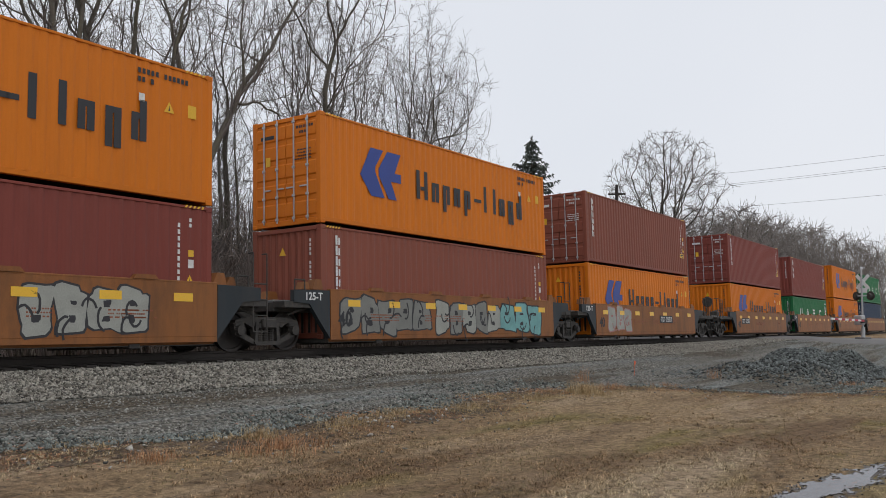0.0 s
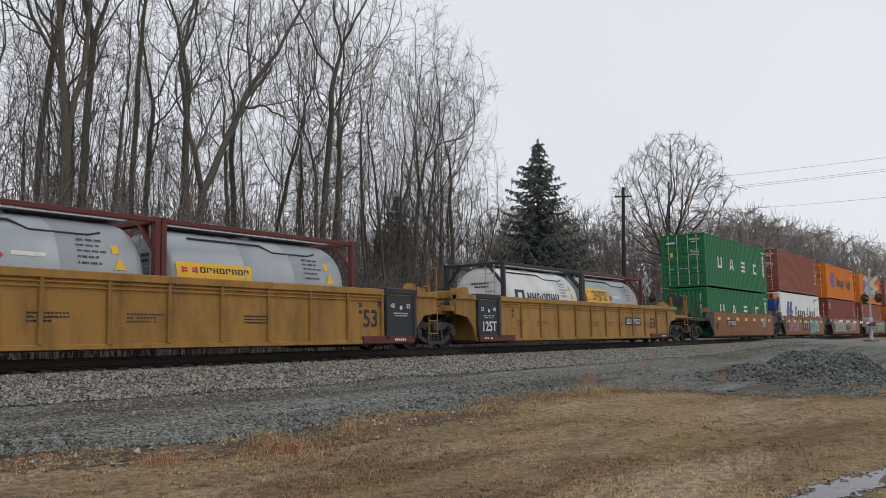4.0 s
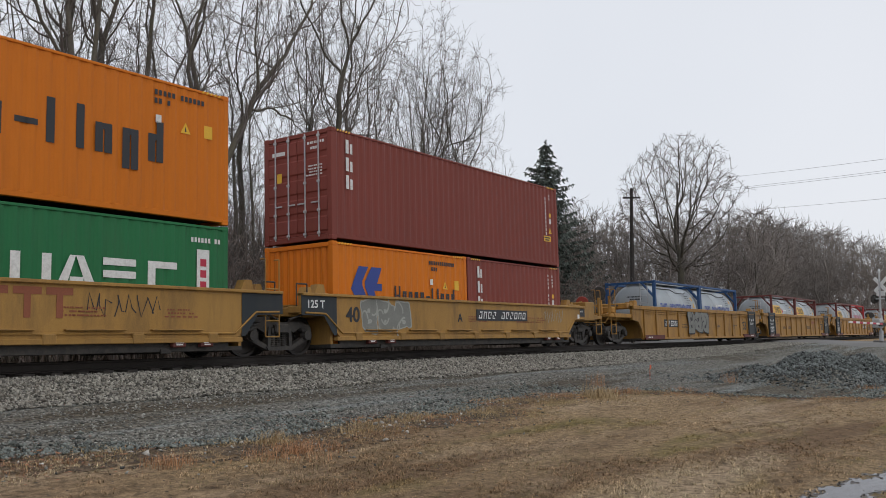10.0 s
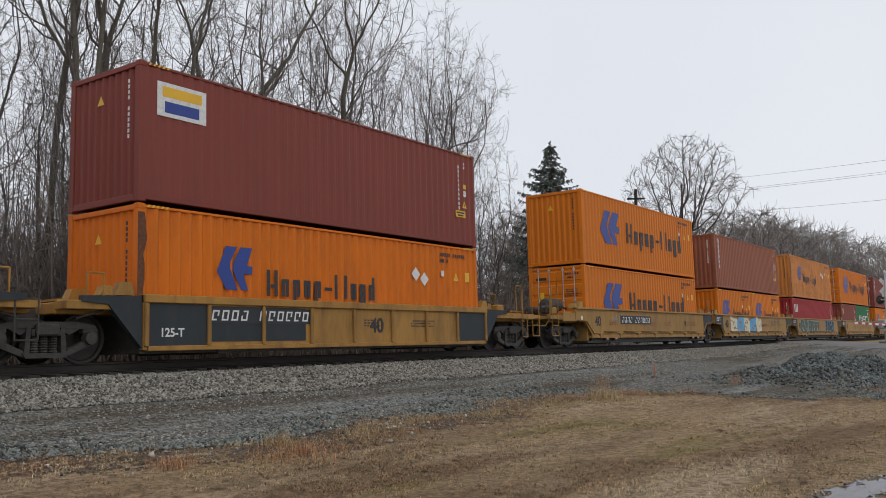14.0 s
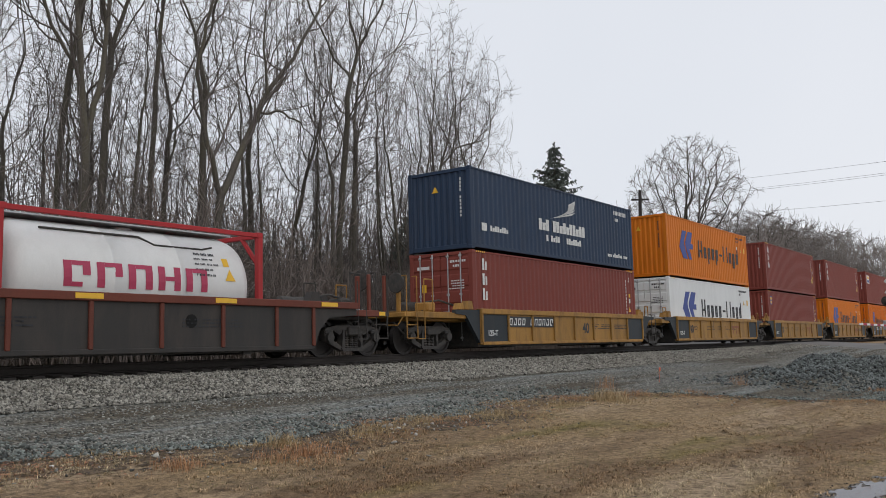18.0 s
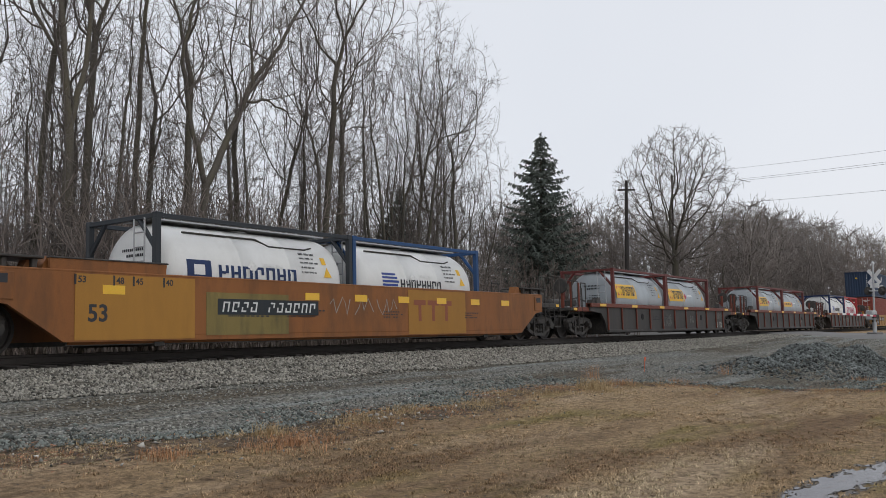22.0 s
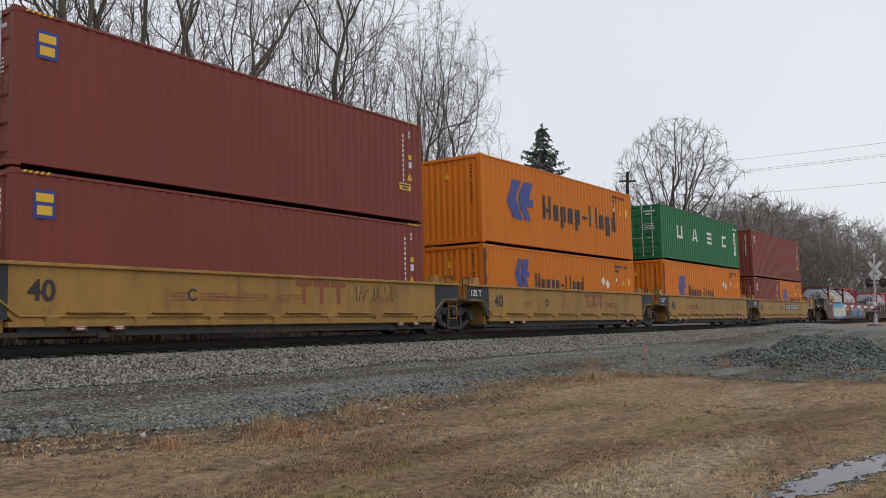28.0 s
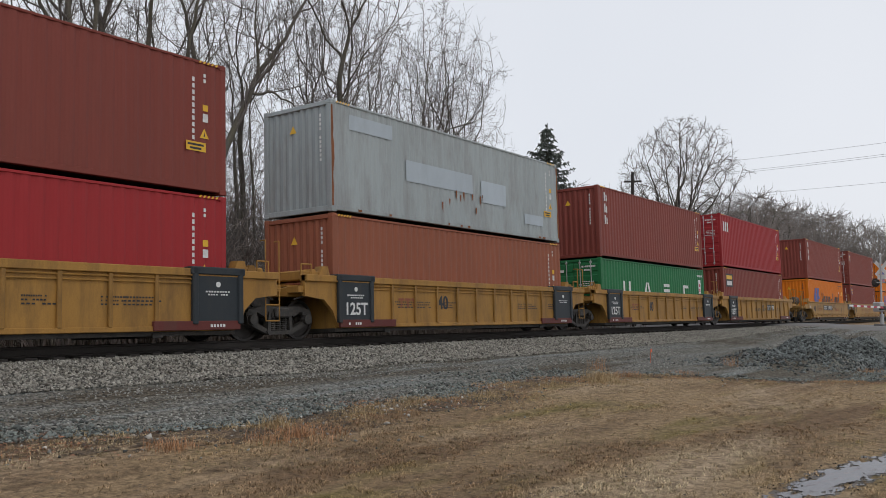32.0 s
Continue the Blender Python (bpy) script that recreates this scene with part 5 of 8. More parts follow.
def graffiti(car, x0, x1, z0, z1, n, fill, edge, seed, y=-1.476, shade=None):
    """A row of fat sprayed shapes with outlines and inner strokes; no words."""
    rng = random.Random(seed)
    w = (x1 - x0) / n
    cz, rz = (z0 + z1) / 2, (z1 - z0) / 2
    outer, inner, holes, lines = [], [], [], []
    for i in range(n):
        cx = x0 + (i + 0.5) * w + rng.uniform(-0.05, 0.05) * w
        b = blob(rng, cx, cz + rng.uniform(-0.06, 0.06) * rz, w * 0.49, rz * 0.86)
        cz2 = sum(q[1] for q in b) / len(b)
        outer.append([(cx + (x - cx) * 1.13, cz2 + (z - cz2) * 1.10) for x, z in b])
        inner.append(b)
        for dz in (0.28, -0.34):
            if rng.random() < 0.75:
                holes.append(blob(rng, cx + rng.uniform(-0.1, 0.1) * w, cz + dz * rz, w * rng.uniform(0.06, 0.13), rz * rng.uniform(0.08, 0.16)))
        for k in range(rng.choice((1, 2, 2, 3))):
            sx, sz = cx + rng.uniform(-0.3, 0.2) * w, cz + rng.uniform(-0.55, 0.3) * rz
            a = rng.uniform(0, 6.28)
            pts = []
            for j in range(7):
                pts.append((sx, sz))
                sx += 0.10 * w * math.cos(a)
                sz += 0.13 * rz * 1.6 * math.sin(a)
                a += rng.uniform(0.1, 0.7)
            lines.append(pts)
    for i, b in enumerate(outer):
        flat("graffiti_outline", [b], GRAFF[edge], car, y + 0.0004 * (i % 2))
    for i, b in enumerate(inner):
        flat("graffiti_shape", [b], GRAFF[fill if not shade or i % 2 else shade], car, y - 0.0015 - 0.0004 * (i % 2))
    flat("graffiti_counter", holes, GRAFF[edge], car, y - 0.0045)
    strips("graffiti_line", lines, 0.025, GRAFF[edge], car, y - 0.006)


def scrawl(car, x0, x1, z, h, material, seed, y=-1.478):
    rng = random.Random(seed)
    pts = []
    n = 26
    for i in range(n):
        pts.append((x0 + (x1 - x0) * i / n + rng.uniform(-0.06, 0.06), z + h * (0.5 + 0.5 * math.sin(i * 1.9 + rng.uniform(-0.4, 0.4)))))
    strips("scrawl", [pts[:9], pts[9:17], pts[17:]], 0.012, material, car, y)


def wheelset_mesh():
    prof = [(-0.06, 0.12), (-0.055, 0.40), (-0.068, 0.42), (-0.068, 0.457), (0.045, 0.452), (0.055, 0.478), (0.075, 0.478), (0.075, 0.42), (0.03, 0.40), (0.035, 0.12)]
    me = Mesh().lathe(prof, "y", (0, 0, 0), 28).done("wheel")
    return me


def sideframe_mesh():
    """A cast truss: flat top chord, sloping ends, two triangular windows and a spring pocket."""
    m = Mesh()
    m.plate([(-1.02, 0.60), (-0.62, 0.64), (0.62, 0.64), (1.02, 0.60), (0.98, 0.69), (0.60, 0.76), (-0.60, 0.76), (-0.98, 0.69)], -0.08, 0.08)
    m.plate([(-0.38, 0.11), (0.38, 0.11), (0.44, 0.20), (-0.44, 0.20)], -0.11, 0.11)
    for s in (-1, 1):
        m.plate([(s * 0.36, 0.12), (s * 0.46, 0.15), (s * 0.98, 0.36), (s * 1.04, 0.62), (s * 0.90, 0.64), (s * 0.84, 0.44), (s * 0.42, 0.25)], -0.075, 0.075)
        m.plate([(s * 0.30, 0.20), (s * 0.40, 0.20), (s * 0.36, 0.66), (s * 0.28, 0.66)], -0.09, 0.09)
        m.plate([(s * 0.36, 0.58), (s * 0.46, 0.52), (s * 0.70, 0.64), (s * 0.36, 0.66)], -0.06, 0.06)
        m.box(s * 0.865 - 0.15, s * 0.865 + 0.15, -0.10, 0.10, 0.54, 0.64, 0.02)
    return m


def springs_mesh():
    m = Mesh()
    for x in (-0.18, 0.0, 0.18):
        prof = []
        for i in range(7):
            z = 0.20 + i * 0.045
            prof += [(z, 0.066), (z + 0.022, 0.085)]
        n = 10
        v = [(x + r * math.cos(2 * math.pi * k / n), r * math.sin(2 * math.pi * k / n), z) for z, r in prof for k in range(n)]
        m.add(v, [(j * n + k, j * n + (k + 1) % n, (j + 1) * n + (k + 1) % n, (j + 1) * n + k) for j in range(len(prof) - 1) for k in range(n)])
    m.box(-0.28, 0.28, -0.11, 0.11, 0.50, 0.62, 0.01)
    return m


def bogie(car, x):
    b = part("bogie", once(("bolster",), lambda: Mesh().box(-0.22, 0.22, -1.2, 1.2, 0.5, 0.72, 0.03)), SOOT, car, "sooty cast steel two-axle bogie", pose(x, 0, 0))
    for s in (-1, 1):
        part("side_frame", once(("side_frame",), sideframe_mesh), SOOT, b, at=pose(0, s * 1.02, 0))
        sp = part("spring_pack", once(("spring_pack",), springs_mesh), SOOT, b, at=pose(0, s * 1.02, 0))
        sp["kind"] = "stuff"
        for e in (-1, 1):
            part("wheel", once(("wheel",), wheelset_mesh), WHEEL, b, at=pose(e * 0.865, s * 0.755, 0.457, 0, 0, 0 if s > 0 else 180))
            part("bearing_cap", once(("bearing_cap",), lambda: Mesh().lathe([(-0.1, 0.05), (-0.095, 0.12), (0.0, 0.13), (0.05, 0.13)], "y", (0, 0, 0), 14)), SOOT, b, at=pose(e * 0.865, s * 1.08, 0.457, 0, 0, 0 if s < 0 else 180))
    for e in (-1, 1):
        part("axle", once(("axle",), lambda: Mesh().rod((0, -0.8, 0.457), (0, 0.8, 0.457), 0.085, 12)), SOOT, b, at=pose(e * 0.865, 0, 0))


WHEEL = mat("dusty_wheel_steel", (0.030, 0.027, 0.026), 0.6, 0.3, 0.25, 5.0, 40, (0.055, 0.045, 0.038), 0.5)
BRAKE_RED = paint("dull_red_brake_paint", (0.32, 0.062, 0.048), 0.2, GRIME, 0.4)
JACK_RED = paint("dull_red_jacking_paint", (0.115, 0.030, 0.026), 0.25, GRIME, 0.5)
HOLE_SHADE = mat("painted_hole_shade", (0.004, 0.004, 0.004), 0.9)


def rung_ladder(car, x, y, z0, z1, w, material, steps=0):
    """Two grab rods joined at the foot by a stirrup; steps: more rungs above it."""
    m = Mesh()
    for a in (x, x + w):
        m.rod((a, y, z0), (a, y, z1), 0.017, 6)
        m.rod((a, y, z1), (a, y + 0.16, z1), 0.017, 6)
    for i in range(2 + steps):
        m.rod((x, y, z0 + i * 0.36), (x + w, y, z0 + i * 0.36), 0.016, 6)
    part("ladder", m, material, car)


def handrail(car, x, y, z0, z1, w, material):
    part("handrail", Mesh().pipe([(x, y, z0), (x, y, z1), (x + w, y, z1), (x + w, y, z0)], 0.02), material, car)


def coupler(car, e, x0, x1, material):
    a, b = sorted((e * x0, e * x1))
    part("drawbar", Mesh().box(a, b, -0.16, 0.16, 0.66, 0.98, 0.03), SOOT, car)
    part("coupler", Mesh().box(min(e * x1, e * (x1 - 0.35)), max(e * x1, e * (x1 - 0.35)), -0.22, 0.22, 0.68, 0.96, 0.07), SOOT, car)
    part("air_hose", Mesh().pipe([(e * (x1 - 0.5), -0.35, 0.85), (e * (x1 - 0.25), -0.38, 0.5), (e * (x1 - 0.02), -0.36, 0.38), (e * (x1 + 0.02), -0.34, 0.5)], 0.03), SOOT, car)


KIND = {
    # paint, side top, side bottom, half plate, plate end type, ribs step, articulated half, own bogie, own half length, label
    "U": dict(m=CAR_ORANGE, zt=1.45, zb=0.21, hp=6.03, rib=0, art=7.87, bog=8.15, own=9.8, label="weathered orange-brown well car with spray-painted sides"),
    "V": dict(m=CAR_YELLOW, zt=1.58, zb=0.19, hp=8.25, rib=1.27, art=9.8, bog=10.26, own=11.7, label="long dusty yellow well car with upright side ribs"),
    "X": dict(m=CAR_TAN, zt=1.43, zb=0.34, hp=6.35, rib=0, art=7.75, bog=7.7, own=9.5, label="dusty tan-yellow well car with smooth sides"),
    "Y": dict(m=CAR_YELLOW, zt=1.27, zb=0.22, hp=6.12, rib=1.53, art=7.97, bog=8.2, own=10.0, label="dusty yellow low-sided well car with side panels"),
    "Z": dict(m=CAR_BLACK, zt=1.29, zb=0.20, hp=7.45, rib=1.45, art=9.5, bog=9.2, own=10.65, label="sooty black well car with rust-red ribs and rails"),
    "P": dict(m=CAR_ORANGE, zt=1.50, zb=0.21, hp=8.1, rib=0, art=9.9, bog=10.1, own=11.6, label="long orange-brown well car with ochre paint patches"),
    "Q": dict(m=CAR_MAROON, zt=1.53, zb=0.20, hp=8.1, rib=1.25, art=9.9, bog=10.1, own=11.7, label="long dark maroon ribbed well car"),
    "R": dict(m=CAR_MAROON, zt=1.53, zb=0.20, hp=8.1, rib=0, art=9.9, bog=10.1, own=11.75, label="long maroon well car covered in bright spray paint"),
    "B": dict(m=CAR_YELLOW, zt=1.49, zb=0.26, hp=6.2, rib=1.0, art=7.8, bog=7.65, own=9.2, label="dusty yellow ribbed well car with dark end panels"),
}


def side_outline(k, d):
    """The side sheet in xz, with arches over the bogies."""
    h, zb, zt = d["hp"], d["zb"], d["zt"]
    if k in "PR":
        right = [(h + 0.1, zb), (h + 1.15, 0.88), (h + 1.6, 0.93), (h + 1.6, zt)]
    elif k in "VZQ":
        tail = {"V": 1.1, "Z": 1.5, "Q": 1.7}[k]
        right = [(h, zb), (h + 0.18, zb + 0.42), (h + 0.5, 0.92), (h + tail, 1.0), (h + tail, zt)]
    elif k == "B":
        right = [(h, zb), (h + 0.2, zb + 0.4), (h + 0.5, 0.92), (h + 1.15, 1.0), (h + 1.15, zt)]
    elif k == "X":
        right = [(h - 0.3, zb), (h + 0.35, 0.92), (h + 1.1, 0.95), (h + 1.1, zt)]
    else:
        right = [(h, zb), (h, zt)]
    return right + [(-x, z) for x, z in reversed(right)]


def well_car(k, u, left, right, number=None, extra=None):
    """left, right: A shares a bogie with the next unit (it belongs to the unit behind), O has its own bogie and coupler."""
    d = KIND[k]
    m, h, zt, zb = d["m"], d["hp"], d["zt"], d["zb"]
    car = new("well_car")
    tagged(car, d["label"], "railway car", "well cars of the train")
    for s in (-1, 1):
        y0, y1 = sorted((s * 1.47, s * 1.36))
        part("side_sheet", once(("side_sheet", k, s), lambda: Mesh().plate(side_outline(k, d), y0, y1)), m, car)
        ry = sorted((s * 1.54, s * 1.30))
        tail = {"V": 1.1, "P": 1.6, "Q": 1.7, "R": 1.6, "Z": 1.5, "B": 1.15, "X": 1.1}.get(k, 0.0)
        rail_m = RUST_RED if k == "Z" else m
        if d["rib"] or k == "X":
            th = 0.14 if d["rib"] else 0.05
            part("top_rail", once(("car_top_rail", k, s), lambda: Mesh().box(-h - tail, h + tail, ry[0], ry[1], zt - th, zt + 0.02, 0.012)), rail_m, car)
            part("bottom_rail", once(("car_bottom_rail", k, s), lambda: Mesh().box(-h + 0.1, h - 0.1, min(s * 1.51, s * 1.36), max(s * 1.51, s * 1.36), zb - 0.03, zb + 0.07, 0.01)), m, car)
        else:
            part("top_rail", once(("car_top_rail", k, s), lambda: Mesh().box(-h - tail, h + tail, min(s * 1.475, s * 1.33), max(s * 1.475, s * 1.33), zt - 0.02, zt + 0.025, 0.012)), m, car)
            part("bottom_rail", once(("car_bottom_rail", k, s), lambda: Mesh().sweep([(s * 1.475, zb + 0.12), (s * 1.44, zb + 0.01), (s * 1.36, zb - 0.05), (s * 1.30, zb - 0.05), (s * 1.30, zb + 0.12)], -h + 0.03, h - 0.03)), m, car)
        if d["rib"]:
            n = int(2 * h / d["rib"])
            for i in range(n + 1) if s == -1 else ():
                x = -h + 0.06 + (2 * h - 0.12) * i / n if k != "Z" else min(h - 0.06, -7.515 + 1.526 * i + (0.14 if i == 0 else 0))
                yy = sorted((s * 1.53, s * 1.472))
                part("rib", once(("rib", k, s), lambda: Mesh().box(-0.045, 0.045, yy[0], yy[1], zb + 0.06, zt - 0.14, 0.012)), RUST_RED if k == "Z" else m, car, at=pose(x, 0, 0))
            if k in "VB":
                part("conduit", once(("conduit", k, s), lambda: Mesh().rod((-h, s * 1.50, zt - 0.20), (h, s * 1.50, zt - 0.20), 0.018, 6).rod((-h, s * 1.50, zt - 0.29), (h, s * 1.50, zt - 0.29), 0.014, 6)), m, car)
        elif k == "X":
            n = 7
            for i in range(n) if s == -1 else ():
                x = -h + 0.9 + (2 * h - 1.8) * i / (n - 1)
                part("clamp", once(("clamp", s), lambda: Mesh().box(-0.13, 0.13, min(s * 1.53, s * 1.472), max(s * 1.53, s * 1.472), 0.30, 0.50, 0.02)), m, car, at=pose(x, 0, 0))
                if i < n - 1:
                    part("guide_bar", once(("guide_bar", s), lambda: Mesh().box(-0.62, 0.62, min(s * 1.56, s * 1.472), max(s * 1.56, s * 1.472), 0.555, 0.585, 0.008)), m, car, at=pose(x + 0.9, 0, 0))
            part("air_pipe", once(("air_pipe", s), lambda: Mesh().pipe([(-h - 1.0, s * 1.49, 0.98), (-h - 0.3, s * 1.49, 0.96), (-h + 0.3, s * 1.49, 0.50), (h - 0.3, s * 1.49, 0.50), (h + 0.3, s * 1.49, 0.96), (h + 1.0, s * 1.49, 0.98)], 0.022, 6)), m, car)
            part("well_sill", once(("well_sill", s), lambda: Mesh().box(-h + 0.35, h - 0.35, min(s * 1.35, s * 1.27), max(s * 1.35, s * 1.27), 0.13, 0.41, 0.01)), SOOT, car)
            for x in (-4.9, -4.1, 4.6, 5.3) if s == -1 else ():
                part("reflector_box", once(("reflector_box", s), lambda: Mesh().box(-0.16, 0.16, min(s * 1.50, s * 1.38), max(s * 1.50, s * 1.38), 0.22, 0.36, 0.015)), JACK_RED, car, at=pose(x, 0, 0))
                part("jack_lettering", once(("jack_lettering",), lambda: Mesh().box(-0.10, 0.10, -1.505, -1.5005, 0.30, 0.325).box(-0.08, 0.08, -1.505, -1.5005, 0.26, 0.285)), PALE, car, at=pose(x, 0, 0))
        if k in "UPQR":
            for i in range(7 if k == "U" else 9):
                x = -h + 0.9 + (2 * h - 1.8) * i / (6 if k == "U" else 8)
                if s == -1 and not (k == "P" and i in (1, 2)) and not (k == "R" and i == 0):
                    part("reflector", once(("reflector",), lambda: Mesh().box(-0.24, 0.24, -1.482, -1.474, -0.085, 0.085)), REFLECT, car, at=pose(x, 0, zt - (0.56 if k == "R" else 0.32)))
        if k == "U":
            for i in range(4) if s == -1 else ():
                part("guide_tab", once(("guide_tab", s), lambda: Mesh().plate([(-0.3, 0), (0.3, 0), (0.22, 0.09), (-0.22, 0.09)], min(s * 1.5, s * 1.38), max(s * 1.5, s * 1.38))), m, car, at=pose(-4.2 + i * 2.8, 0, zt + 0.02))
        if k == "Z" and s == -1:
            for i in range(6):
                part("reflector", once(("reflector_z",), lambda: Mesh().box(-0.28, 0.28, -1.552, -1.541, -0.05, 0.05)), REFLECT, car, at=pose(-7.9 + i * 3.16, 0, zt - 0.055))
            # flat discs on the sheet; the shade inside each hole is painted near-black
            for x in (-3.77, 3.9):
                part("drain_hole", once(("drain_hole",), lambda: Mesh().lathe([(-1.480, 0.14), (-1.46, 0.14)], "y", (0, 0, 0), 18)), HOLE_SHADE, car, at=pose(x, 0, 0.80))
    part("floor", once(("car_floor", k), lambda: Mesh().box(-h, h, -1.36, 1.36, 0.14, 0.225)), SOOT, car)
    for i in range(2):
        part("cross_bearer", once(("cross_bearer", k), lambda: Mesh().box(-0.12, 0.12, -1.40, 1.40, 0.10, 0.2, 0.01)), SOOT, car, at=pose(-h + 2 + i * (2 * h - 4), 0, 0))
    # ends
    dark = k in "UVYB"
    for e, kind in ((-1, left), (1, right)):
        reach = d["art"] - 0.28 if kind == "A" else d["own"] - 0.75
        a, b = sorted((e * (h - 0.25), e * reach))
        zd = 1.22 if k in "VPQRB" else 1.12
        part("end_deck", Mesh().box(a, b, -1.05, 1.05, zd - 0.22, zd, 0.02), SOOT if k in "UZPQR" else m, car)
        part("bulkhead", Mesh().box(min(e * h, e * (h - 0.1)), max(e * h, e * (h - 0.1)), -1.36, 1.36, 0.22, zd, 0.01), SOOT if k in "UYZ" else m, car)
        for s in (-1, 1):
            a2, b2 = sorted((e * h, e * reach))
            if k in "UY":
                q = [(e * (h + 0.02), zb + 0.03), (e * (h + 0.02), zt - 0.02), (e * (h + 1.28), zt - 0.04), (e * (h + 1.28), 1.12), (e * (h + 0.75), 1.08)]
                part("end_gusset", Mesh().plate(q, min(s * 1.46, s * 1.33), max(s * 1.46, s * 1.33)), DARK_PANEL, car, "charcoal painted end panel")
            part("platform_beam", Mesh().box(a2, b2, min(s * 1.42, s * 1.02), max(s * 1.42, s * 1.02), zd - 0.14, zd + 0.02, 0.012), RUST_RED if k == "Z" else m if k not in "UPQR" else SOOT, car)
        if dark and k != "Y" and k != "U":
            x = 7.6 if k == "V" else 5.6
            a3, b3 = sorted((e * (x - 1.6), e * (x + 0.6)))
            part("jack_pad", Mesh().box(a3, b3, -1.55, -1.474, zb - 0.02, zb + 0.17, 0.01), JACK_RED, car, "dull red jacking plate")
            bars(car, e * x - 0.3, zb + 0.04, 0.5, 0.06, 6, PALE, y=-1.553)
        if dark and k not in "UY" and kind == "A":
            part("dark_panel", Mesh().box(e * x - 0.6, e * x + 0.6, -1.538, -1.474, zb + 0.1, zt - 0.02), DARK_PANEL, car, "charcoal painted panel")
            for q in (-0.6, 0.6):
                part("panel_rib", Mesh().box(e * x + q - 0.07, e * x + q + 0.07, -1.58, -1.474, zb + 0.1, zt + 0.05, 0.02), DARK_PANEL, car)
            part("panel_cap", Mesh().box(e * x - 0.72, e * x + 0.72, -1.58, -1.30, zt - 0.1, zt + 0.06, 0.02), DARK_PANEL, car)
            if e == -1:
                part("capacity_mark", letters("125T", 0.42, "CENTER"), PALE, car, at=pose(e * x, -1.541, zb + 0.30))
            part("panel_badge", once(("panel_badge",), lambda: Mesh().lathe([(-0.004, 0.06), (0.002, 0.06)], "y", (0, 0, 0), 16)), PALE, car, at=pose(e * x, -1.539, zb + 0.93))
            bars(car, e * x - 0.33, zb + 0.76, 0.66, 0.035, 9, PALE, y=-1.541)
            bars(car, e * x - 0.27, zb + 0.70, 0.54, 0.03, 8, PALE, y=-1.541)
            if k == "V":
                for word, q in (("53", -0.46), ("48", 0.24)) if e == -1 else (("48", -0.46), ("53", 0.24)):
                    part("length_mark", letters(word, 0.17), PALE, car, at=pose(e * x + q, -1.541, zb + 0.92))
                for word, q, z in (("45", 0.85, 0.95), ("20", 1.62, 0.92), ("40", 1.62, 0.74)):
                    part("length_mark", letters(word, 0.17 if word == "45" else 0.15), BLACK, car, at=pose(e * (x - q) - 0.1, -1.481, zb + z))
        if k == "Y":
            part("dark_panel", Mesh().box(min(e * 4.6, e * 6.1), max(e * 4.6, e * 6.1), -1.482, -1.474, zb + 0.05, zt - 0.15), DARK_PANEL, car, "charcoal painted panel")
            if e == -1:
                part("capacity_mark", letters("125-T", 0.24), PALE, car, at=pose(-5.75, -1.487, zb + 0.25))
        if k == "U" and e == -1 and kind == "A":
            part("capacity_mark", letters("125-T", 0.26), PALE, car, at=pose(-6.95, -1.466, 1.18))
        if k == "X" and kind == "A":
            part("dark_panel", Mesh().plate([(e * (h + 0.0), zb + 0.1), (e * (h + 0.35), 0.9), (e * (h + 1.12), 0.93), (e * (h + 1.12), zt - 0.03), (e * (h - 0.1), zt - 0.03), (e * (h - 0.1), zb + 0.1)], -1.483, -1.474), DARK_PANEL, car, "charcoal painted end panel")
            if e == -1:
                part("capacity_mark", letters("125 T", 0.26), PALE, car, at=pose(-h - 0.95, -1.487, 1.10))
        # deck furniture
        part("deck_grating", Mesh().box(min(e * (h + 0.2), e * (reach - 0.1)), max(e * (h + 0.2), e * (reach - 0.1)), -0.95, 0.6, zd + 0.03, zd + 0.07), STEEL if k in "UZPQR" else m, car)
        for i, (px, py, sz) in enumerate(((0.25, -1.15, 0.2), (0.62, -1.1, 0.14), (0.3, 0.4, 0.28))):
            x = e * (h + px)
            part("guide_block", Mesh().plate([(x - sz, zt if py < 0 else zd), (x + sz, zt if py < 0 else zd), (x + sz * 0.6, (zt if py < 0 else zd) + sz * 1.3), (x - sz * 0.4, (zt if py < 0 else zd) + sz * 1.3)], py - 0.12, py + 0.12), m, car)
        if k in "VB":
            part("end_box", Mesh().box(min(e * (h + 0.3), e * (h + 1.0)), max(e * (h + 0.3), e * (h + 1.0)), -1.2, 0.9, zt - 0.1, zt + 0.14, 0.03), m, car)
        if kind == "O":
            bogie(car, e * d["bog"])
            coupler(car, e, d["bog"] - 0.3, d["own"] - 0.06, m)
            lx = e * (d["own"] - 0.62) - 0.22
            lm = SOOT if k in "ZUPQR" else m
            rung_ladder(car, lx, -1.38, 0.42, zd + 1.0, 0.46, lm)
            if k not in "XV":
                handrail(car, lx - e * 0.9, -1.30, zd, zd + 0.95, 0.4, lm)
            handrail(car, lx, 1.2, zd, zd + 0.9, 0.45, lm)
            if k not in "XV":
                part("grab_rod", Mesh().pipe([(lx - e * 0.75, -1.41, zd + 0.75), (lx - e * 0.75, -1.43, 0.40), (lx - e * 0.42, -1.43, 0.40), (lx - e * 0.42, -1.41, zd + 0.1)], 0.016), lm, car)
            part("brake_rigging", Mesh().pipe([(e * (d["own"] - 1.5), -0.9, zd - 0.2), (e * (d["own"] - 1.1), -1.0, 0.62), (e * (d["own"] - 0.7), -1.0, 0.56), (e * (d["own"] - 0.4), -0.9, zd - 0.25)], 0.024), SOOT, car)
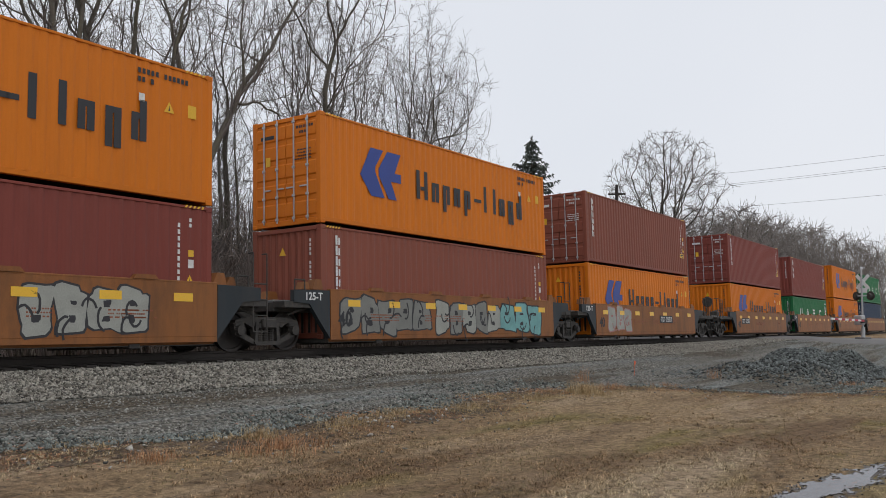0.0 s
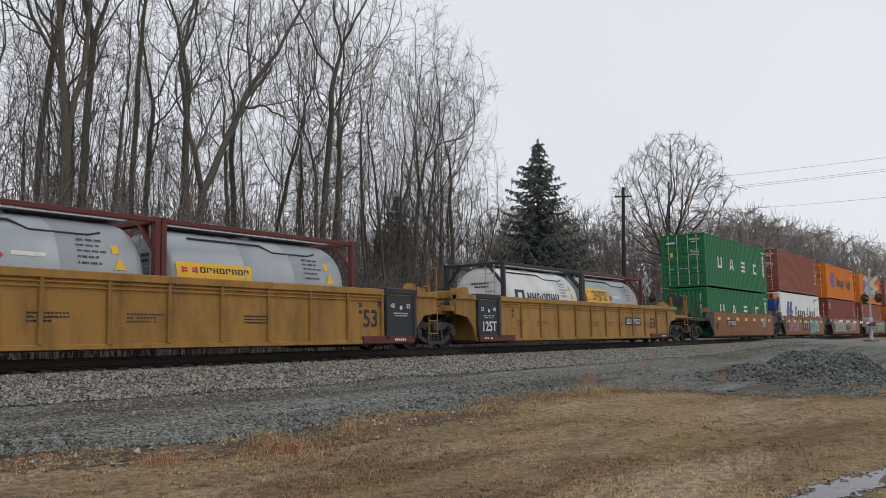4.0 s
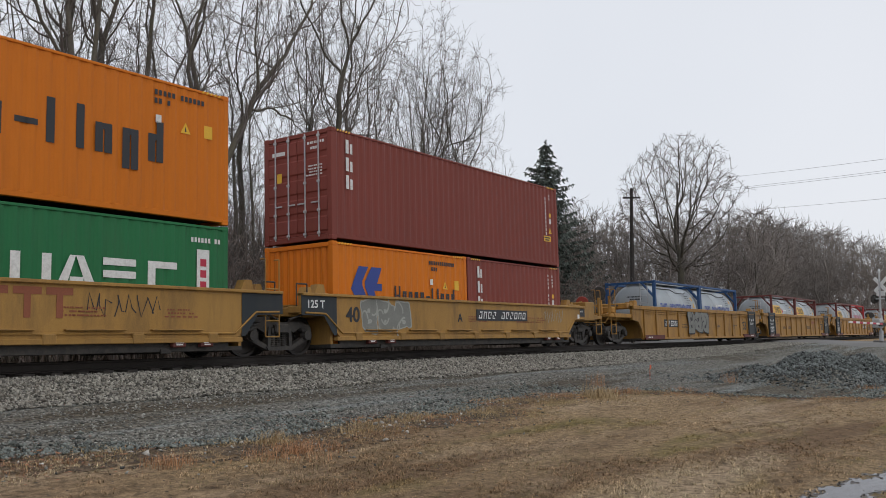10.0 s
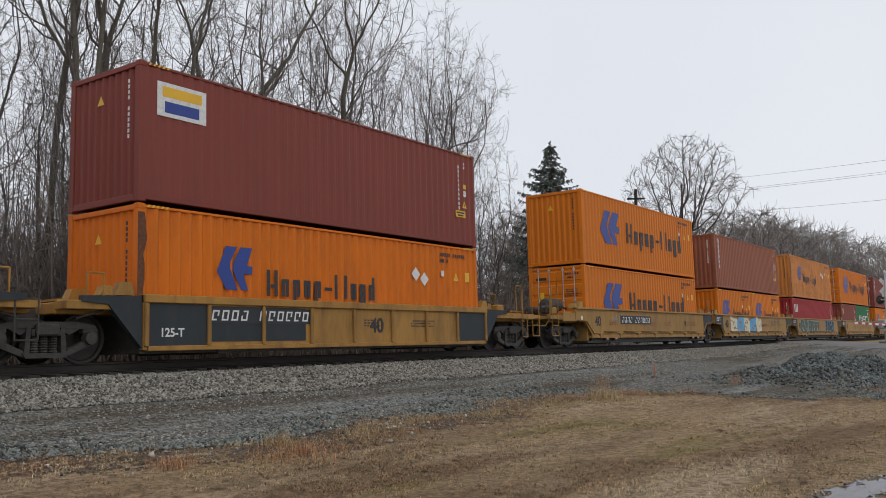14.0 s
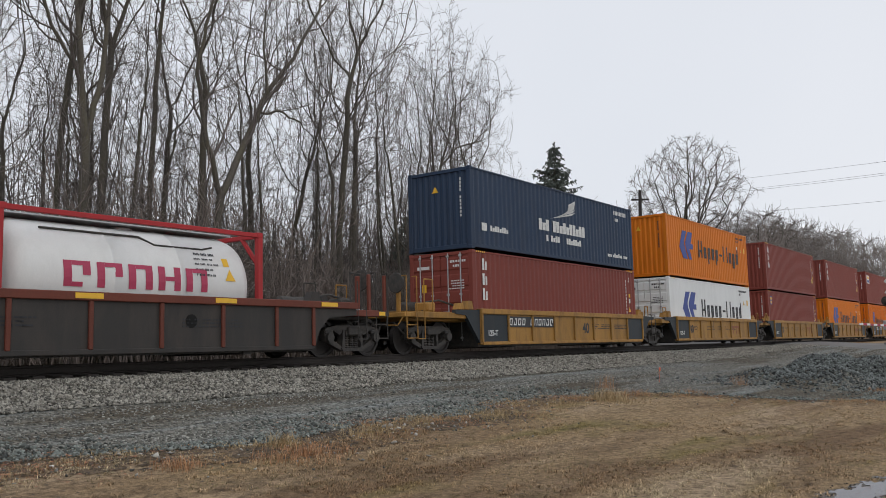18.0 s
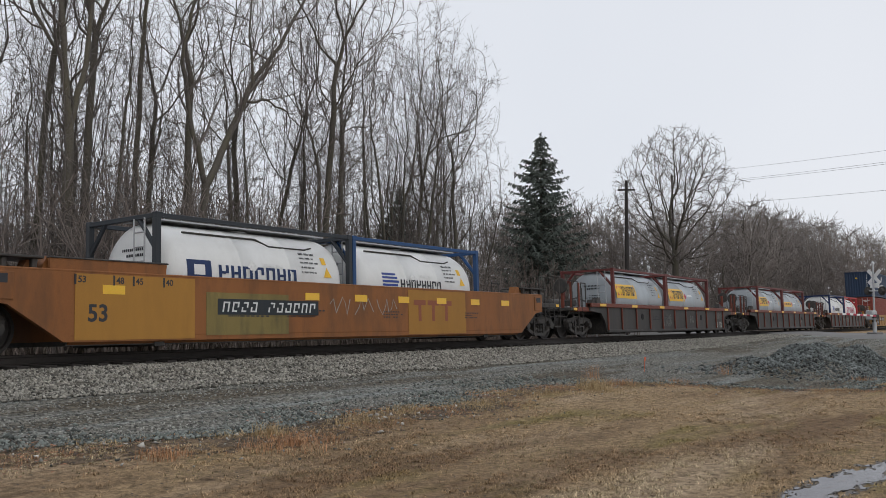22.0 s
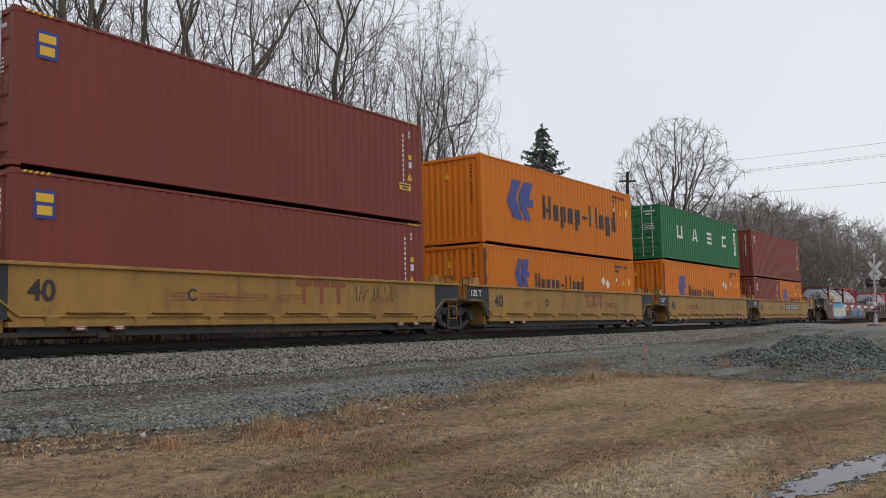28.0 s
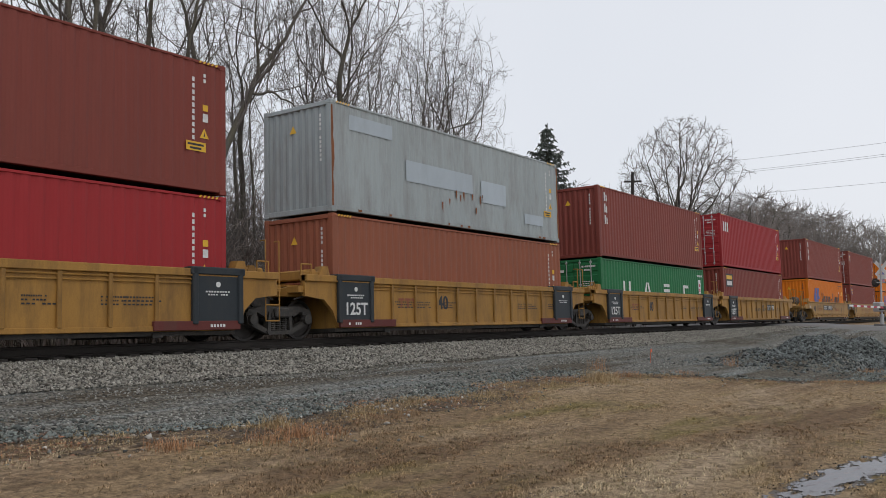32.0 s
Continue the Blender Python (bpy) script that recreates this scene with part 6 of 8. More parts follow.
            part("valve_box", Mesh().box(min(e * (h + 1.55), e * (h + 1.95)), max(e * (h + 1.55), e * (h + 1.95)), -0.95, -0.45, zd + 0.07, zd + 0.34, 0.04), SOOT if k in "UZPQR" else m, car)
            part("deck_pipe", Mesh().pipe([(e * (h + 0.4), -0.75, zd + 0.3), (e * (h + 1.2), -0.8, zd + 0.42), (e * (h + 1.7), -0.7, zd + 0.36), (e * (h + 2.0), -0.75, zd + 0.02)], 0.03), SOOT, car)
            part("release_rod", Mesh().pipe([(e * (d["own"] - 0.35), -1.35, zd - 0.05), (e * (d["own"] - 0.22), -1.2, zd - 0.35), (e * (d["own"] - 0.2), -0.2, zd - 0.3)], 0.016), lm, car)
            part("step_platform", Mesh().box(min(e * (d["own"] - 1.3), e * (d["own"] - 0.3)), max(e * (d["own"] - 1.3), e * (d["own"] - 0.3)), -1.38, 1.38, zd - 0.12, zd, 0.015), lm, car)
            if (k in "VZ" or e == -1 and k not in "PQR") if k != "X" else e == 1:
                bx = e * (d["own"] - 0.72)
                hub = zd + (0.50 if k == "X" else 0.85)
                rim = [(0.0, 0.27), (0.025, 0.29), (0.05, 0.27), (0.03, 0.24), (0.05, 0.10), (0.08, 0.05), (0.02, 0.05), (0.01, 0.24)]
                part("brake_wheel", Mesh().lathe(rim, "x", (bx, -0.75, hub), 20), BRAKE_RED if k == "X" else SOOT, car, "dull red brake wheel" if k == "X" else "")
                part("brake_stand", Mesh().box(bx - e * 0.12 - 0.045, bx - e * 0.12 + 0.045, -0.81, -0.69, zd, hub + 0.1, 0.015), RUST_RED if k == "Z" else m, car)
            if k in "XZV":
                for q in (0.42, 1.05) if k == "Z" else (0.42,):
                    cx = e * (d["own"] - q)
                    part("corner_stake", Mesh().box(cx - 0.045, cx + 0.045, -1.36, -1.28, zd - 0.1, zd + (0.95 if k == "Z" else 0.72), 0.012), RUST_RED if k == "Z" else m, car)
            if k in "ZPQR":
                part("reflector", Mesh().box(e * (d["own"] - 0.72) - 0.24, e * (d["own"] - 0.72) + 0.24, -1.395, -1.381, zd - 0.11, zd - 0.01), REFLECT, car)
            if k in "PQR":
                zw = zt + (0.02 if k == "Q" else 0.20)
                part("walkway_plate", Mesh().box(min(e * 8.55, e * 10.15), max(e * 8.55, e * 10.15), -1.40, -0.55, zw, zw + 0.045, 0.01), SOOT, car)
                for q in (8.7, 9.25, 9.9):
                    part("walkway_bracket", Mesh().box(e * q - 0.05, e * q + 0.05, -1.34, -1.24, zd, zw, 0.012), SOOT, car)
                a4, b4 = sorted((e * 9.15, e * 9.66))
                part("end_locker", Mesh().box(a4, b4, -1.495, -1.472, 0.96, zt - 0.06, 0.008), m, car)
                part("lever_slot", Mesh().box((a4 + b4) / 2 - 0.14, (a4 + b4) / 2 + 0.14, -1.500, -1.496, zt - 0.26, zt - 0.10), BLACK, car)
                part("main_reservoir", Mesh().lathe([(-0.62, 0.08), (-0.57, 0.17), (-0.45, 0.20), (0.45, 0.20), (0.57, 0.17), (0.62, 0.08)], "x", (e * 10.3, 0.1, zd + 0.42), 18), SOOT, car, "dark dusty air reservoir")
                part("valve_cluster", Mesh().box(e * 10.75 - 0.16, e * 10.75 + 0.16, -0.95, -0.55, zd + 0.05, zd + 0.42, 0.05).rod((e * 10.75 - 0.5, -0.8, zd + 0.36), (e * 10.75 + 0.5, -0.8, zd + 0.30), 0.05, 8).pipe([(e * 10.95, -0.75, zd + 0.3), (e * 10.9, -0.75, zd + 0.62), (e * 10.7, -0.75, zd + 0.66), (e * 10.55, -0.75, zd + 0.3)], 0.025), SOOT, car)
            if k == "X":
                a4, b4 = sorted((e * (h + 1.1), e * 8.40))
                part("end_sheet", Mesh().box(a4, b4, -1.455, -1.38, 0.93, zt - (0.0 if e == 1 else 0.18), 0.012), m, car)
                if e == 1:
                    part("end_locker", Mesh().box(7.62, 8.38, -1.46, -0.75, zt - 0.04, zt + 0.2, 0.02), m, car)
                    part("deck_plate", Mesh().box(6.6, 7.5, -1.3, -0.4, zt + 0.02, zt + 0.09, 0.015), m, car)
                    part("notice_board", Mesh().box(7.1, 7.5, -1.477, -1.472, zt - 0.36, zt - 0.08), BLACK, car)
                    bars(car, 7.14, zt - 0.20, 0.32, 0.05, 3, PALE, y=-1.480)
                else:
                    part("main_reservoir", Mesh().lathe([(-0.55, 0.10), (-0.50, 0.22), (-0.40, 0.26), (0.40, 0.26), (0.50, 0.22), (0.55, 0.10)], "x", (-h - 1.25, -0.55, zt + 0.12), 18), SOOT, car, "dark dusty air reservoir")
                    part("valve_cluster", Mesh().box(-8.75, -8.5, -1.0, -0.7, zd + 0.1, zd + 0.4, 0.05).rod((-9.0, -0.9, zd + 0.3), (-8.2, -0.9, zd + 0.34), 0.045, 8).rod((-8.62, -1.1, zd + 0.25), (-8.62, -0.5, zd + 0.25), 0.06, 8), SOOT, car)
                part("paper_notice", Mesh().box(min(e * 6.9, e * 7.06), max(e * 6.9, e * 7.06), -1.475, -1.472, 0.98, 1.14), PALE, car)
            part("air_reservoir", Mesh().lathe([(-0.5, 0.1), (-0.45, 0.18), (0.45, 0.18), (0.5, 0.1)], "x", (e * (h + 1.0), 0.3, zd + 0.25), 14), SOOT, car)
        else:
            if e == 1:
                bogie(car, d["art"])
                part("articulation", Mesh().box(d["art"] - 0.45, d["art"] + 0.4, -0.4, 0.4, 0.72, 1.05, 0.04), SOOT, car)
                rung_ladder(car, d["art"] - 0.75, -1.42, 0.42, zd + 0.2 if k == "Y" else zt + 0.75, 0.42, SOOT if k in "UY" else m, 1 if k == "Y" else 2)
            handrail(car, e * (h + 0.9) - 0.2, -1.30, zd, zd + 0.55, 0.35, SOOT if k in "UX" else m)
            part("brake_hose", Mesh().pipe([(e * (h + 0.3), -1.2, zd + 0.12), (e * (h + 0.75), -1.25, zd - 0.15), (e * (h + 1.25), -1.2, zd - 0.3)], 0.025), SOOT, car)
    # lettering on the side
    yl = -1.480
    if k in "UXYB":
        x = {"U": -5.75, "X": -5.9, "Y": 0.64 if "O" in (left, right) else -4.48, "B": 0.06 if right == "O" else -2.0}[k]
        z = {"U": 0.55, "X": 0.78, "Y": 0.55, "B": 0.72}[k]
        part("size_mark", letters("40", 0.52), BLACK, car, at=pose(x, yl, z))
    elif k in "VPR":
        x, size, z = {"V": (6.05, 0.62, 0.42), "P": (-7.75, 0.44, 0.38), "R": (-7.93, 0.70, 0.20)}[k]
        part("size_mark", letters("53", size), BLACK if k != "R" else OCHRE_MARK, car, at=pose(x, yl, zb + z))
    if k in "PR":
        for word, x in (("53", -7.95), ("48", -7.15), ("45", -6.72), ("40", -6.02)):
            part("length_mark", letters(word, 0.17), BLACK if k == "P" else PALE, car, at=pose(x, yl, zt - 0.20))
            part("length_bar", Mesh().box(x - 0.07, x - 0.03, yl - 0.003, yl + 0.002, zt - 0.24, zt - 0.05), BLACK if k == "P" else PALE, car)
    if k == "Q":
        for word, z in (("20", 0.80), ("40", 0.62)):
            part("length_mark", letters(word, 0.19), PALE, car, at=pose(-6.12, yl, zb + z))
    if k in "PQR":
        a5, b5, top = {"P": (-8.47, -6.0, 0.22), "Q": (-9.3, -5.8, 0.12), "R": (-8.5, -6.0, 0.20)}[k]
        part("raised_hood", Mesh().plate([(a5, zt - 0.02), (b5, zt - 0.02), (b5 + 0.03, zt + top), (a5, zt + top)], -1.44, -1.36), m, car)
        part("hood_lip", Mesh().box(a5, b5 + 0.06, -1.46, -1.30, zt + top, zt + top + 0.03, 0.008), SOOT, car)
    if number is not None:
        w = 3.1 if k in "XPY" else 1.7
        part("number_plate", Mesh().box(number, number + w, yl - 0.004, yl + 0.002, zb + 0.52, zb + 0.86), BLACK if k != "P" else DARK_PANEL, car)
        flat("plate_bars", slanted(number + 0.12, number + w - 0.06, zb + 0.58, zb + 0.80, 11, int(-u), 4), PALE, car, yl - 0.007)
    rng = random.Random(int(-u * 3))
    small = []
    for i in range(6):
        x = rng.uniform(-h + 1.5, h - 1.5)
        for j in range(3):
            small += bars(car, x, zb + 0.62 - j * 0.07, rng.uniform(0.4, 0.9), 0.03, rng.randint(6, 11), BLACK, only=True)
    flat("stencil_marks", small, TAN_MARK if k in "UX" else BLACK, car, yl)
    if extra:
        extra(car)
    MOVING.append((car, u, 0.0))
    return car


def emblem(x, z, s, material, plate=False):
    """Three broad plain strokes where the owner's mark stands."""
    def f(car):
        if plate:
            part("mark_plate", Mesh().box(x - 0.25, x + s * 3.2, -1.4795, -1.474, z - 0.12, z + s * 1.12), NAVYMARK, car, "dark navy painted plate")
        for i in range(3):
            a = x + i * s * 1.05
            flat("owner_mark", [rect(a, a + s * 0.9, z + s * 0.72, z + s * 0.95)], material, car, -1.481)
            flat("owner_mark", [rect(a + s * 0.34, a + s * 0.56, z, z + s * 0.72)], material, car, -1.481)
    return f


def tag(*args, **kw):
    return lambda car: graffiti(car, *args, **kw)


def several(*fs):
    def f(car):
        for g in fs:
            g(car)
    return f


def sc(*args):
    return lambda car: scrawl(car, *args)


NAVYMARK = paint("navy_plate_paint", (0.022, 0.021, 0.036), 0.2, GRIME, 0.4)
OLIVE_PATCH = paint("peeling_olive_primer", (0.22, 0.17, 0.06), 0.3, (0.06, 0.06, 0.04), 0.8)


def patches(car):
    part("paint_patch", Mesh().box(2.0, 4.85, -1.4795, -1.474, 0.24, 1.46), CAR_OCHRE, car, "ochre repainted patch")
    part("paint_patch", Mesh().box(-8.0, -5.3, -1.4795, -1.474, 0.24, 1.46), CAR_OCHRE, car, "ochre repainted patch")
    part("paint_patch", Mesh().box(-5.0, -2.6, -1.4795, -1.474, 0.3, 1.2), OLIVE_PATCH, car, "peeling olive primer patch")
    emblem(2.25, 0.6, 0.62, TAN_MARK)(car)
    scrawl(car, -1.2, 1.6, 0.75, 0.45, GRAFF["pale"], 5, -1.481)


def ribbon(car, lines, w, paint_name, y):
    strips("graffiti_line", lines, w, GRAFF[paint_name], car, y)


def sooty_side(car):
    part("dark_panel", Mesh().box(-4.6, -1.7, -1.4785, -1.472, 0.36, 1.10), DARK_PANEL, car, "charcoal sooty side panel")


def wild(car):
    """Sprayed grounds, cream shapes at one end and five tall blue letters at the other."""
    rng = random.Random(77)
    for i in range(13):
        flat("spray_cloud", [blob(rng, -5.75 + i * 0.40, 0.86 + rng.uniform(-0.1, 0.1), 0.36, 0.55)], GRAFF["sky" if i % 3 else "purple"], car, -1.4755 - 0.0003 * (i % 3))
    for k in range(2):
        ribbon(car, [[(x, z), (x + 0.3, z + 0.22), (x + 0.55, z + 0.3)] for x, z in ((rng.uniform(-6.9, -5.9), rng.uniform(0.30, 0.95)) for i in range(8))], 0.03 + 0.02 * k, "rose", -1.4765 - 0.0003 * k)
    for i in range(9):
        x = -5.6 + i * 0.56
        flat("spray_cloud", [blob(rng, x, rng.uniform(1.15, 1.38), 0.30, 0.14)], GRAFF["sky"], car, -1.4795 - 0.0003 * (i % 2))
    for k in range(3):
        slashes = []
        for i in range(14):
            x, z = rng.uniform(1.6, 8.2), rng.uniform(0.35, 1.1)
            slashes.append([(x, z), (x + 0.22, z + 0.16), (x + 0.46, z + 0.30)])
        ribbon(car, slashes, 0.02 + 0.02 * k, "rose", -1.4765 - 0.0003 * k)
    graffiti(car, -5.9, -1.0, 0.32, 1.22, 5, "cream", "sky", 32, y=-1.482)
    for i in range(10):
        x, z = rng.uniform(-5.7, -1.3), rng.uniform(0.5, 1.3)
        flat("graffiti_shape", [blob(rng, x, z, 0.13, 0.05)], GRAFF["sky"], car, -1.489)
    ribbon(car, [[(-0.9 + i * 0.35, 0.8 + 0.05 * i), (-0.6 + i * 0.35, 1.0 + 0.04 * i), (-0.4 + i * 0.35, 1.3)] for i in range(7)], 0.035, "orange", -1.4765)
    ribbon(car, [[(-0.15, 0.95), (0.15, 1.35), (0.35, 0.95)], [(0.05, 1.08), (0.3, 1.08)], [(0.5, 0.95), (0.6, 1.35), (0.78, 1.05), (0.95, 1.35), (1.1, 0.95)]], 0.06, "orange", -1.480)
    shapes = [[(2.2, 1.38), (2.2, 0.4)], [(2.85, 1.38), (2.8, 0.4)], [(2.2, 0.85), (2.85, 0.9)], [(3.45, 0.95), (3.45, 0.42)], [(3.45, 1.34), (3.47, 1.28)],
              [(3.85, 1.34), (4.05, 0.42), (4.35, 1.05), (4.65, 0.42), (4.85, 1.36)], [(5.3, 0.95), (5.3, 0.42)], [(5.32, 1.36), (5.34, 1.28)], [(5.75, 1.36), (6.75, 0.38)], [(6.75, 1.38), (5.8, 0.38)]]
    ribbon(car, shapes, 0.23, "purple", -1.4795)
    ribbon(car, shapes, 0.135, "sky", -1.4825)
    ribbon(car, [[q[0], (q[0][0] * 0.7 + q[1][0] * 0.3, q[0][1] * 0.7 + q[1][1] * 0.3)] for q in shapes if q[0][1] > 1.3], 0.10, "cream", -1.4855)
    scrawl(car, -0.5, 1.7, 0.32, 0.16, GRAFF["pale"], 47, -1.482)
    scrawl(car, 7.5, 8.1, 0.36, 0.26, GRAFF["pale"], 48, -1.482)
    part("sprayed_year", letters("2019", 0.30), GRAFF["pale"], car, at=pose(-9.46, -1.506, 1.0))
    scrawl(car, -6.67, -6.05, 0.72, 0.2, GRAFF["pale"], 49, -1.482)


well_car("U", 105.1, "A", "A"), well_car("U", 89.3, "A", "A"), well_car("U", 73.6, "A", "A")
well_car("U", 57.8, "O", "A", -5.0), well_car("U", 38.2, "A", "O", 1.0, tag(-4.9, -2.4, 0.35, 1.35, 3, "pale", "rose", 1))
well_car("U", 22.4, "A", "A", None, several(tag(-5.7, -1.8, 0.32, 1.32, 5, "grey", "black", 2), tag(-1.5, 2.2, 0.32, 1.3, 5, "grey", "black", 33, shade="pale"), tag(2.3, 5.1, 0.30, 1.34, 3, "teal", "black", 3)))
well_car("U", 6.7, "A", "A", None, several(tag(-5.0, -0.35, 0.26, 1.40, 5, "pale", "black", 4), tag(1.6, 4.3, 0.36, 1.3, 4, "pale", "black", 5), emblem(-0.18, 0.66, 0.44, FADED_CREAM, True)))
well_car("U", -9.1, "A", "A", None, several(tag(-5.1, -2.2, 0.34, 1.34, 4, "rose", "black", 6), tag(1.4, 4.4, 0.28, 1.38, 4, "teal", "dgreen", 7), emblem(-0.82, 0.60, 0.60, FADED_CREAM, True)))
well_car("U", -24.5, "O", "A", -3.8, several(tag(3.6, 4.3, 0.6, 1.3, 1, "pale", "grey", 8), sc(-1.8, -0.6, 0.4, 0.4, GRAFF["grey"], 9)))
for i, u in enumerate((-45.7, -65.45, -85.0)):
    well_car("V", u, "O" if i == 2 else "A", "O" if i == 0 else "A", 3.32 if i == 0 else -5.85 if i == 2 else None)
for i, u in enumerate((-108.4, -128.05, -147.6)):
    well_car("V", u, "O" if i == 2 else "A", "O" if i == 0 else "A", 3.32 if i == 0 else -5.85 if i == 2 else None, (None, emblem(2.6, 0.6, 0.62, TAN_MARK), tag(-2.9, 0.1, 0.38, 1.5, 3, "grey", "black", 12, y=-1.532))[i])
def unit_letter(car, i):
    """The letter that tells the units of one car apart."""
    part("unit_letter", letters("AEDCB"[i], 0.34), BLACK, car, at=pose(-0.95 if i == 0 else 3.6 if i == 4 else -2.5, -1.481, 0.82))


XT = {0: several(tag(-5.3, -3.3, 0.5, 1.38, 3, "grey", "pale", 13), sc(4.35, 5.8, 0.82, 0.46, GRAFF["pale"], 14)), 1: several(emblem(0.56, 0.78, 0.57, TAN_MARK), sc(2.5, 4.2, 0.8, 0.45, GRAFF["black"], 15)),
      2: several(tag(-5.3, -0.1, 0.42, 1.40, 5, "dgreen", "pale", 16), tag(2.0, 4.85, 0.5, 1.36, 4, "black", "sky", 17)), 3: several(tag(-4.95, 0.75, 0.42, 1.40, 5, "sky", "rose", 18, shade="cream"), sc(2.8, 4.6, 0.95, 0.3, GRAFF["black"], 19)), 4: sc(-4.4, -3.4, 0.85, 0.4, GRAFF["pale"], 20)}
for i, u in enumerate((-168.95, -184.5, -200.0, -215.4, -230.9)):
    unit_letter(well_car("X", u, "O" if i == 4 else "A", "O" if i == 0 else "A", {0: 0.05, 4: -3.56}.get(i), XT[i]), i)
for i, u in enumerate((-250.55, -266.4, -282.3, -298.2, -314.3)):
    well_car("Y", u, "O" if i == 4 else "A", "O" if i == 0 else "A", {0: -4.6, 4: -4.6}.get(i), emblem(1.8, 0.5, 0.42, TAN_MARK) if 0 < i < 4 else sooty_side if i == 0 else None)
def chalk(x, z, one_line):
    """Chalked strokes with two numbers behind or below them."""
    def f(car):
        strips("chalk_strokes", [[(x + i * 0.2, z), (x + i * 0.2 + 0.03, z + 0.3), (x + i * 0.2 + (0.12 if i % 2 else 0.02), z + 0.16)] for i in range(6)], 0.014, GRAFF["pale"], car, -1.478)
        part("chalk_number", letters("10  18", 0.42), GRAFF["pale"], car, at=pose(x + 1.3 if one_line else x, -1.477, z if one_line else z - 0.42))
    return f


for i, u in enumerate((-335.0, -356.3, -377.95)):
    well_car("Z", u, "O", "O", None, (chalk(-2.65, 0.62, True), sc(3.0, 3.9, 0.5, 0.3, GRAFF["grey"], 26), several(sc(-1.45, -0.25, 0.35, 0.6, GRAFF["grey"], 25), sc(2.25, 2.85, 0.5, 0.4, GRAFF["grey"], 27), chalk(6.1, 0.72, False)))[i])
well_car("P", -400.45, "O", "O", -4.7, patches)
well_car("Q", -423.95, "O", "O", None)
well_car("R", -447.5, "O", "O", None, wild)
XA = {0: None, 1: None, 2: emblem(0.6, 0.78, 0.57, TAN_MARK), 3: several(emblem(0.64, 0.78, 0.58, TAN_MARK), sc(2.7, 4.5, 0.80, 0.5, GRAFF["black"], 27)), 4: several(sc(-5.1, -3.5, 0.78, 0.5, GRAFF["black"], 28), sc(0.6, 1.8, 0.85, 0.5, GRAFF["black"], 29))}
for i, u in enumerate((-469.1, -484.2, -499.9, -515.3, -530.85)):
    unit_letter(well_car("X", u, "O" if i == 4 else "A", "O" if i == 0 else "A", {0: 0.18, 4: -2.84}.get(i), XA[i]), i)
for i, u in enumerate((-550.35, -565.75, -581.4, -597.0)):
    well_car("B", u, "A", "O" if i == 0 else "A", 1.08 if i == 0 else None, None if i == 0 else emblem(-3.8, 0.74, 0.27, TAN_MARK))


def motions():
    times = (0.0, 6.0, 12.0, 18.0, 24.0, 32.0)
    for thing, u, z in MOVING:
        lift = pose(0, 0, z)
        walk(thing, [(t, pose(u + travel(t), LINE_Y, 0, -CANT) @ lift) for t in times])


# ---- trees ----
BARK = mat("grey_brown_bark", (0.092, 0.083, 0.070), 0.95, 0, 0.3, 2.0, 14, (0.105, 0.098, 0.052), 0.6, 0.15, bump=0.02, rnd=0.25)
TWIG = mat("dark_bare_twigs", (0.135, 0.118, 0.108), 0.95, 0, 0.25, 1.0, 8, rnd=0.25)
NEEDLE = mat("dark_spruce_needles", (0.088, 0.105, 0.090), 0.9, 0, 0.35, 1.5, 10, island=0.4)
SCRUB = mat("brown_scrub_twigs", (0.190, 0.158, 0.140), 0.95, 0, 0.25, 1.0, 8, rnd=0.2)


class Wood:
    """Tapered limbs, turned into rings of corners all at once."""

    def __init__(self):
        self.sets = {}

    def limb(self, pts, r0, r1, n):
        self.sets.setdefault((len(pts), n), []).append((pts, r0, r1))

    def done(self, name):
        vs, fs, base = [], [], 0
        for (m, n), group in self.sets.items():
            p = np.array([g[0] for g in group])
            t = np.linspace(0, 1, m)[None, :]
            rad = np.array([g[1] for g in group])[:, None] * (1 - t) + np.array([g[2] for g in group])[:, None] * t
            d = np.empty_like(p)
            d[:, 1:-1] = p[:, 2:] - p[:, :-2]
            d[:, 0], d[:, -1] = p[:, 1] - p[:, 0], p[:, -1] - p[:, -2]
            d /= np.linalg.norm(d, axis=-1, keepdims=True) + 1e-9
            u = np.cross(d, np.array((0.31, 0.95, 0.05)))
            u /= np.linalg.norm(u, axis=-1, keepdims=True) + 1e-9
            w = np.cross(d, u)
            a = 2 * np.pi * np.arange(n) / n
            v = p[:, :, None] + (u[:, :, None] * np.cos(a)[:, None] + w[:, :, None] * np.sin(a)[:, None]) * rad[:, :, None, None]
            vs.append(v.reshape(-1, 3))
            k = base + np.arange(len(group))[:, None, None] * m * n + np.arange(m - 1)[None, :, None] * n
            j = np.arange(n)[None, None, :]
            q = (j + 1) % n
            fs.append(np.stack([k + j, k + q, k + q + n, k + j + n], -1).reshape(-1, 4))
            base += len(group) * m * n
        return raw(name, np.concatenate(vs), np.concatenate(fs), True)


def unit(d):
    k = 1 / (math.sqrt(d[0] * d[0] + d[1] * d[1] + d[2] * d[2]) + 1e-9)
    return (d[0] * k, d[1] * k, d[2] * k)


def bend(r, start, way, length, segs, wobble, lift):
    """A wandering line of points."""
    pts = [tuple(start)]
    d = unit(way)
    s = length / segs
    for _ in range(segs):
        d = unit((d[0] + r.gauss(0, wobble), d[1] + r.gauss(0, wobble), d[2] + r.gauss(0, wobble) + lift))
        p = pts[-1]
        pts.append((p[0] + d[0] * s, p[1] + d[1] * s, p[2] + d[2] * s))
    return pts


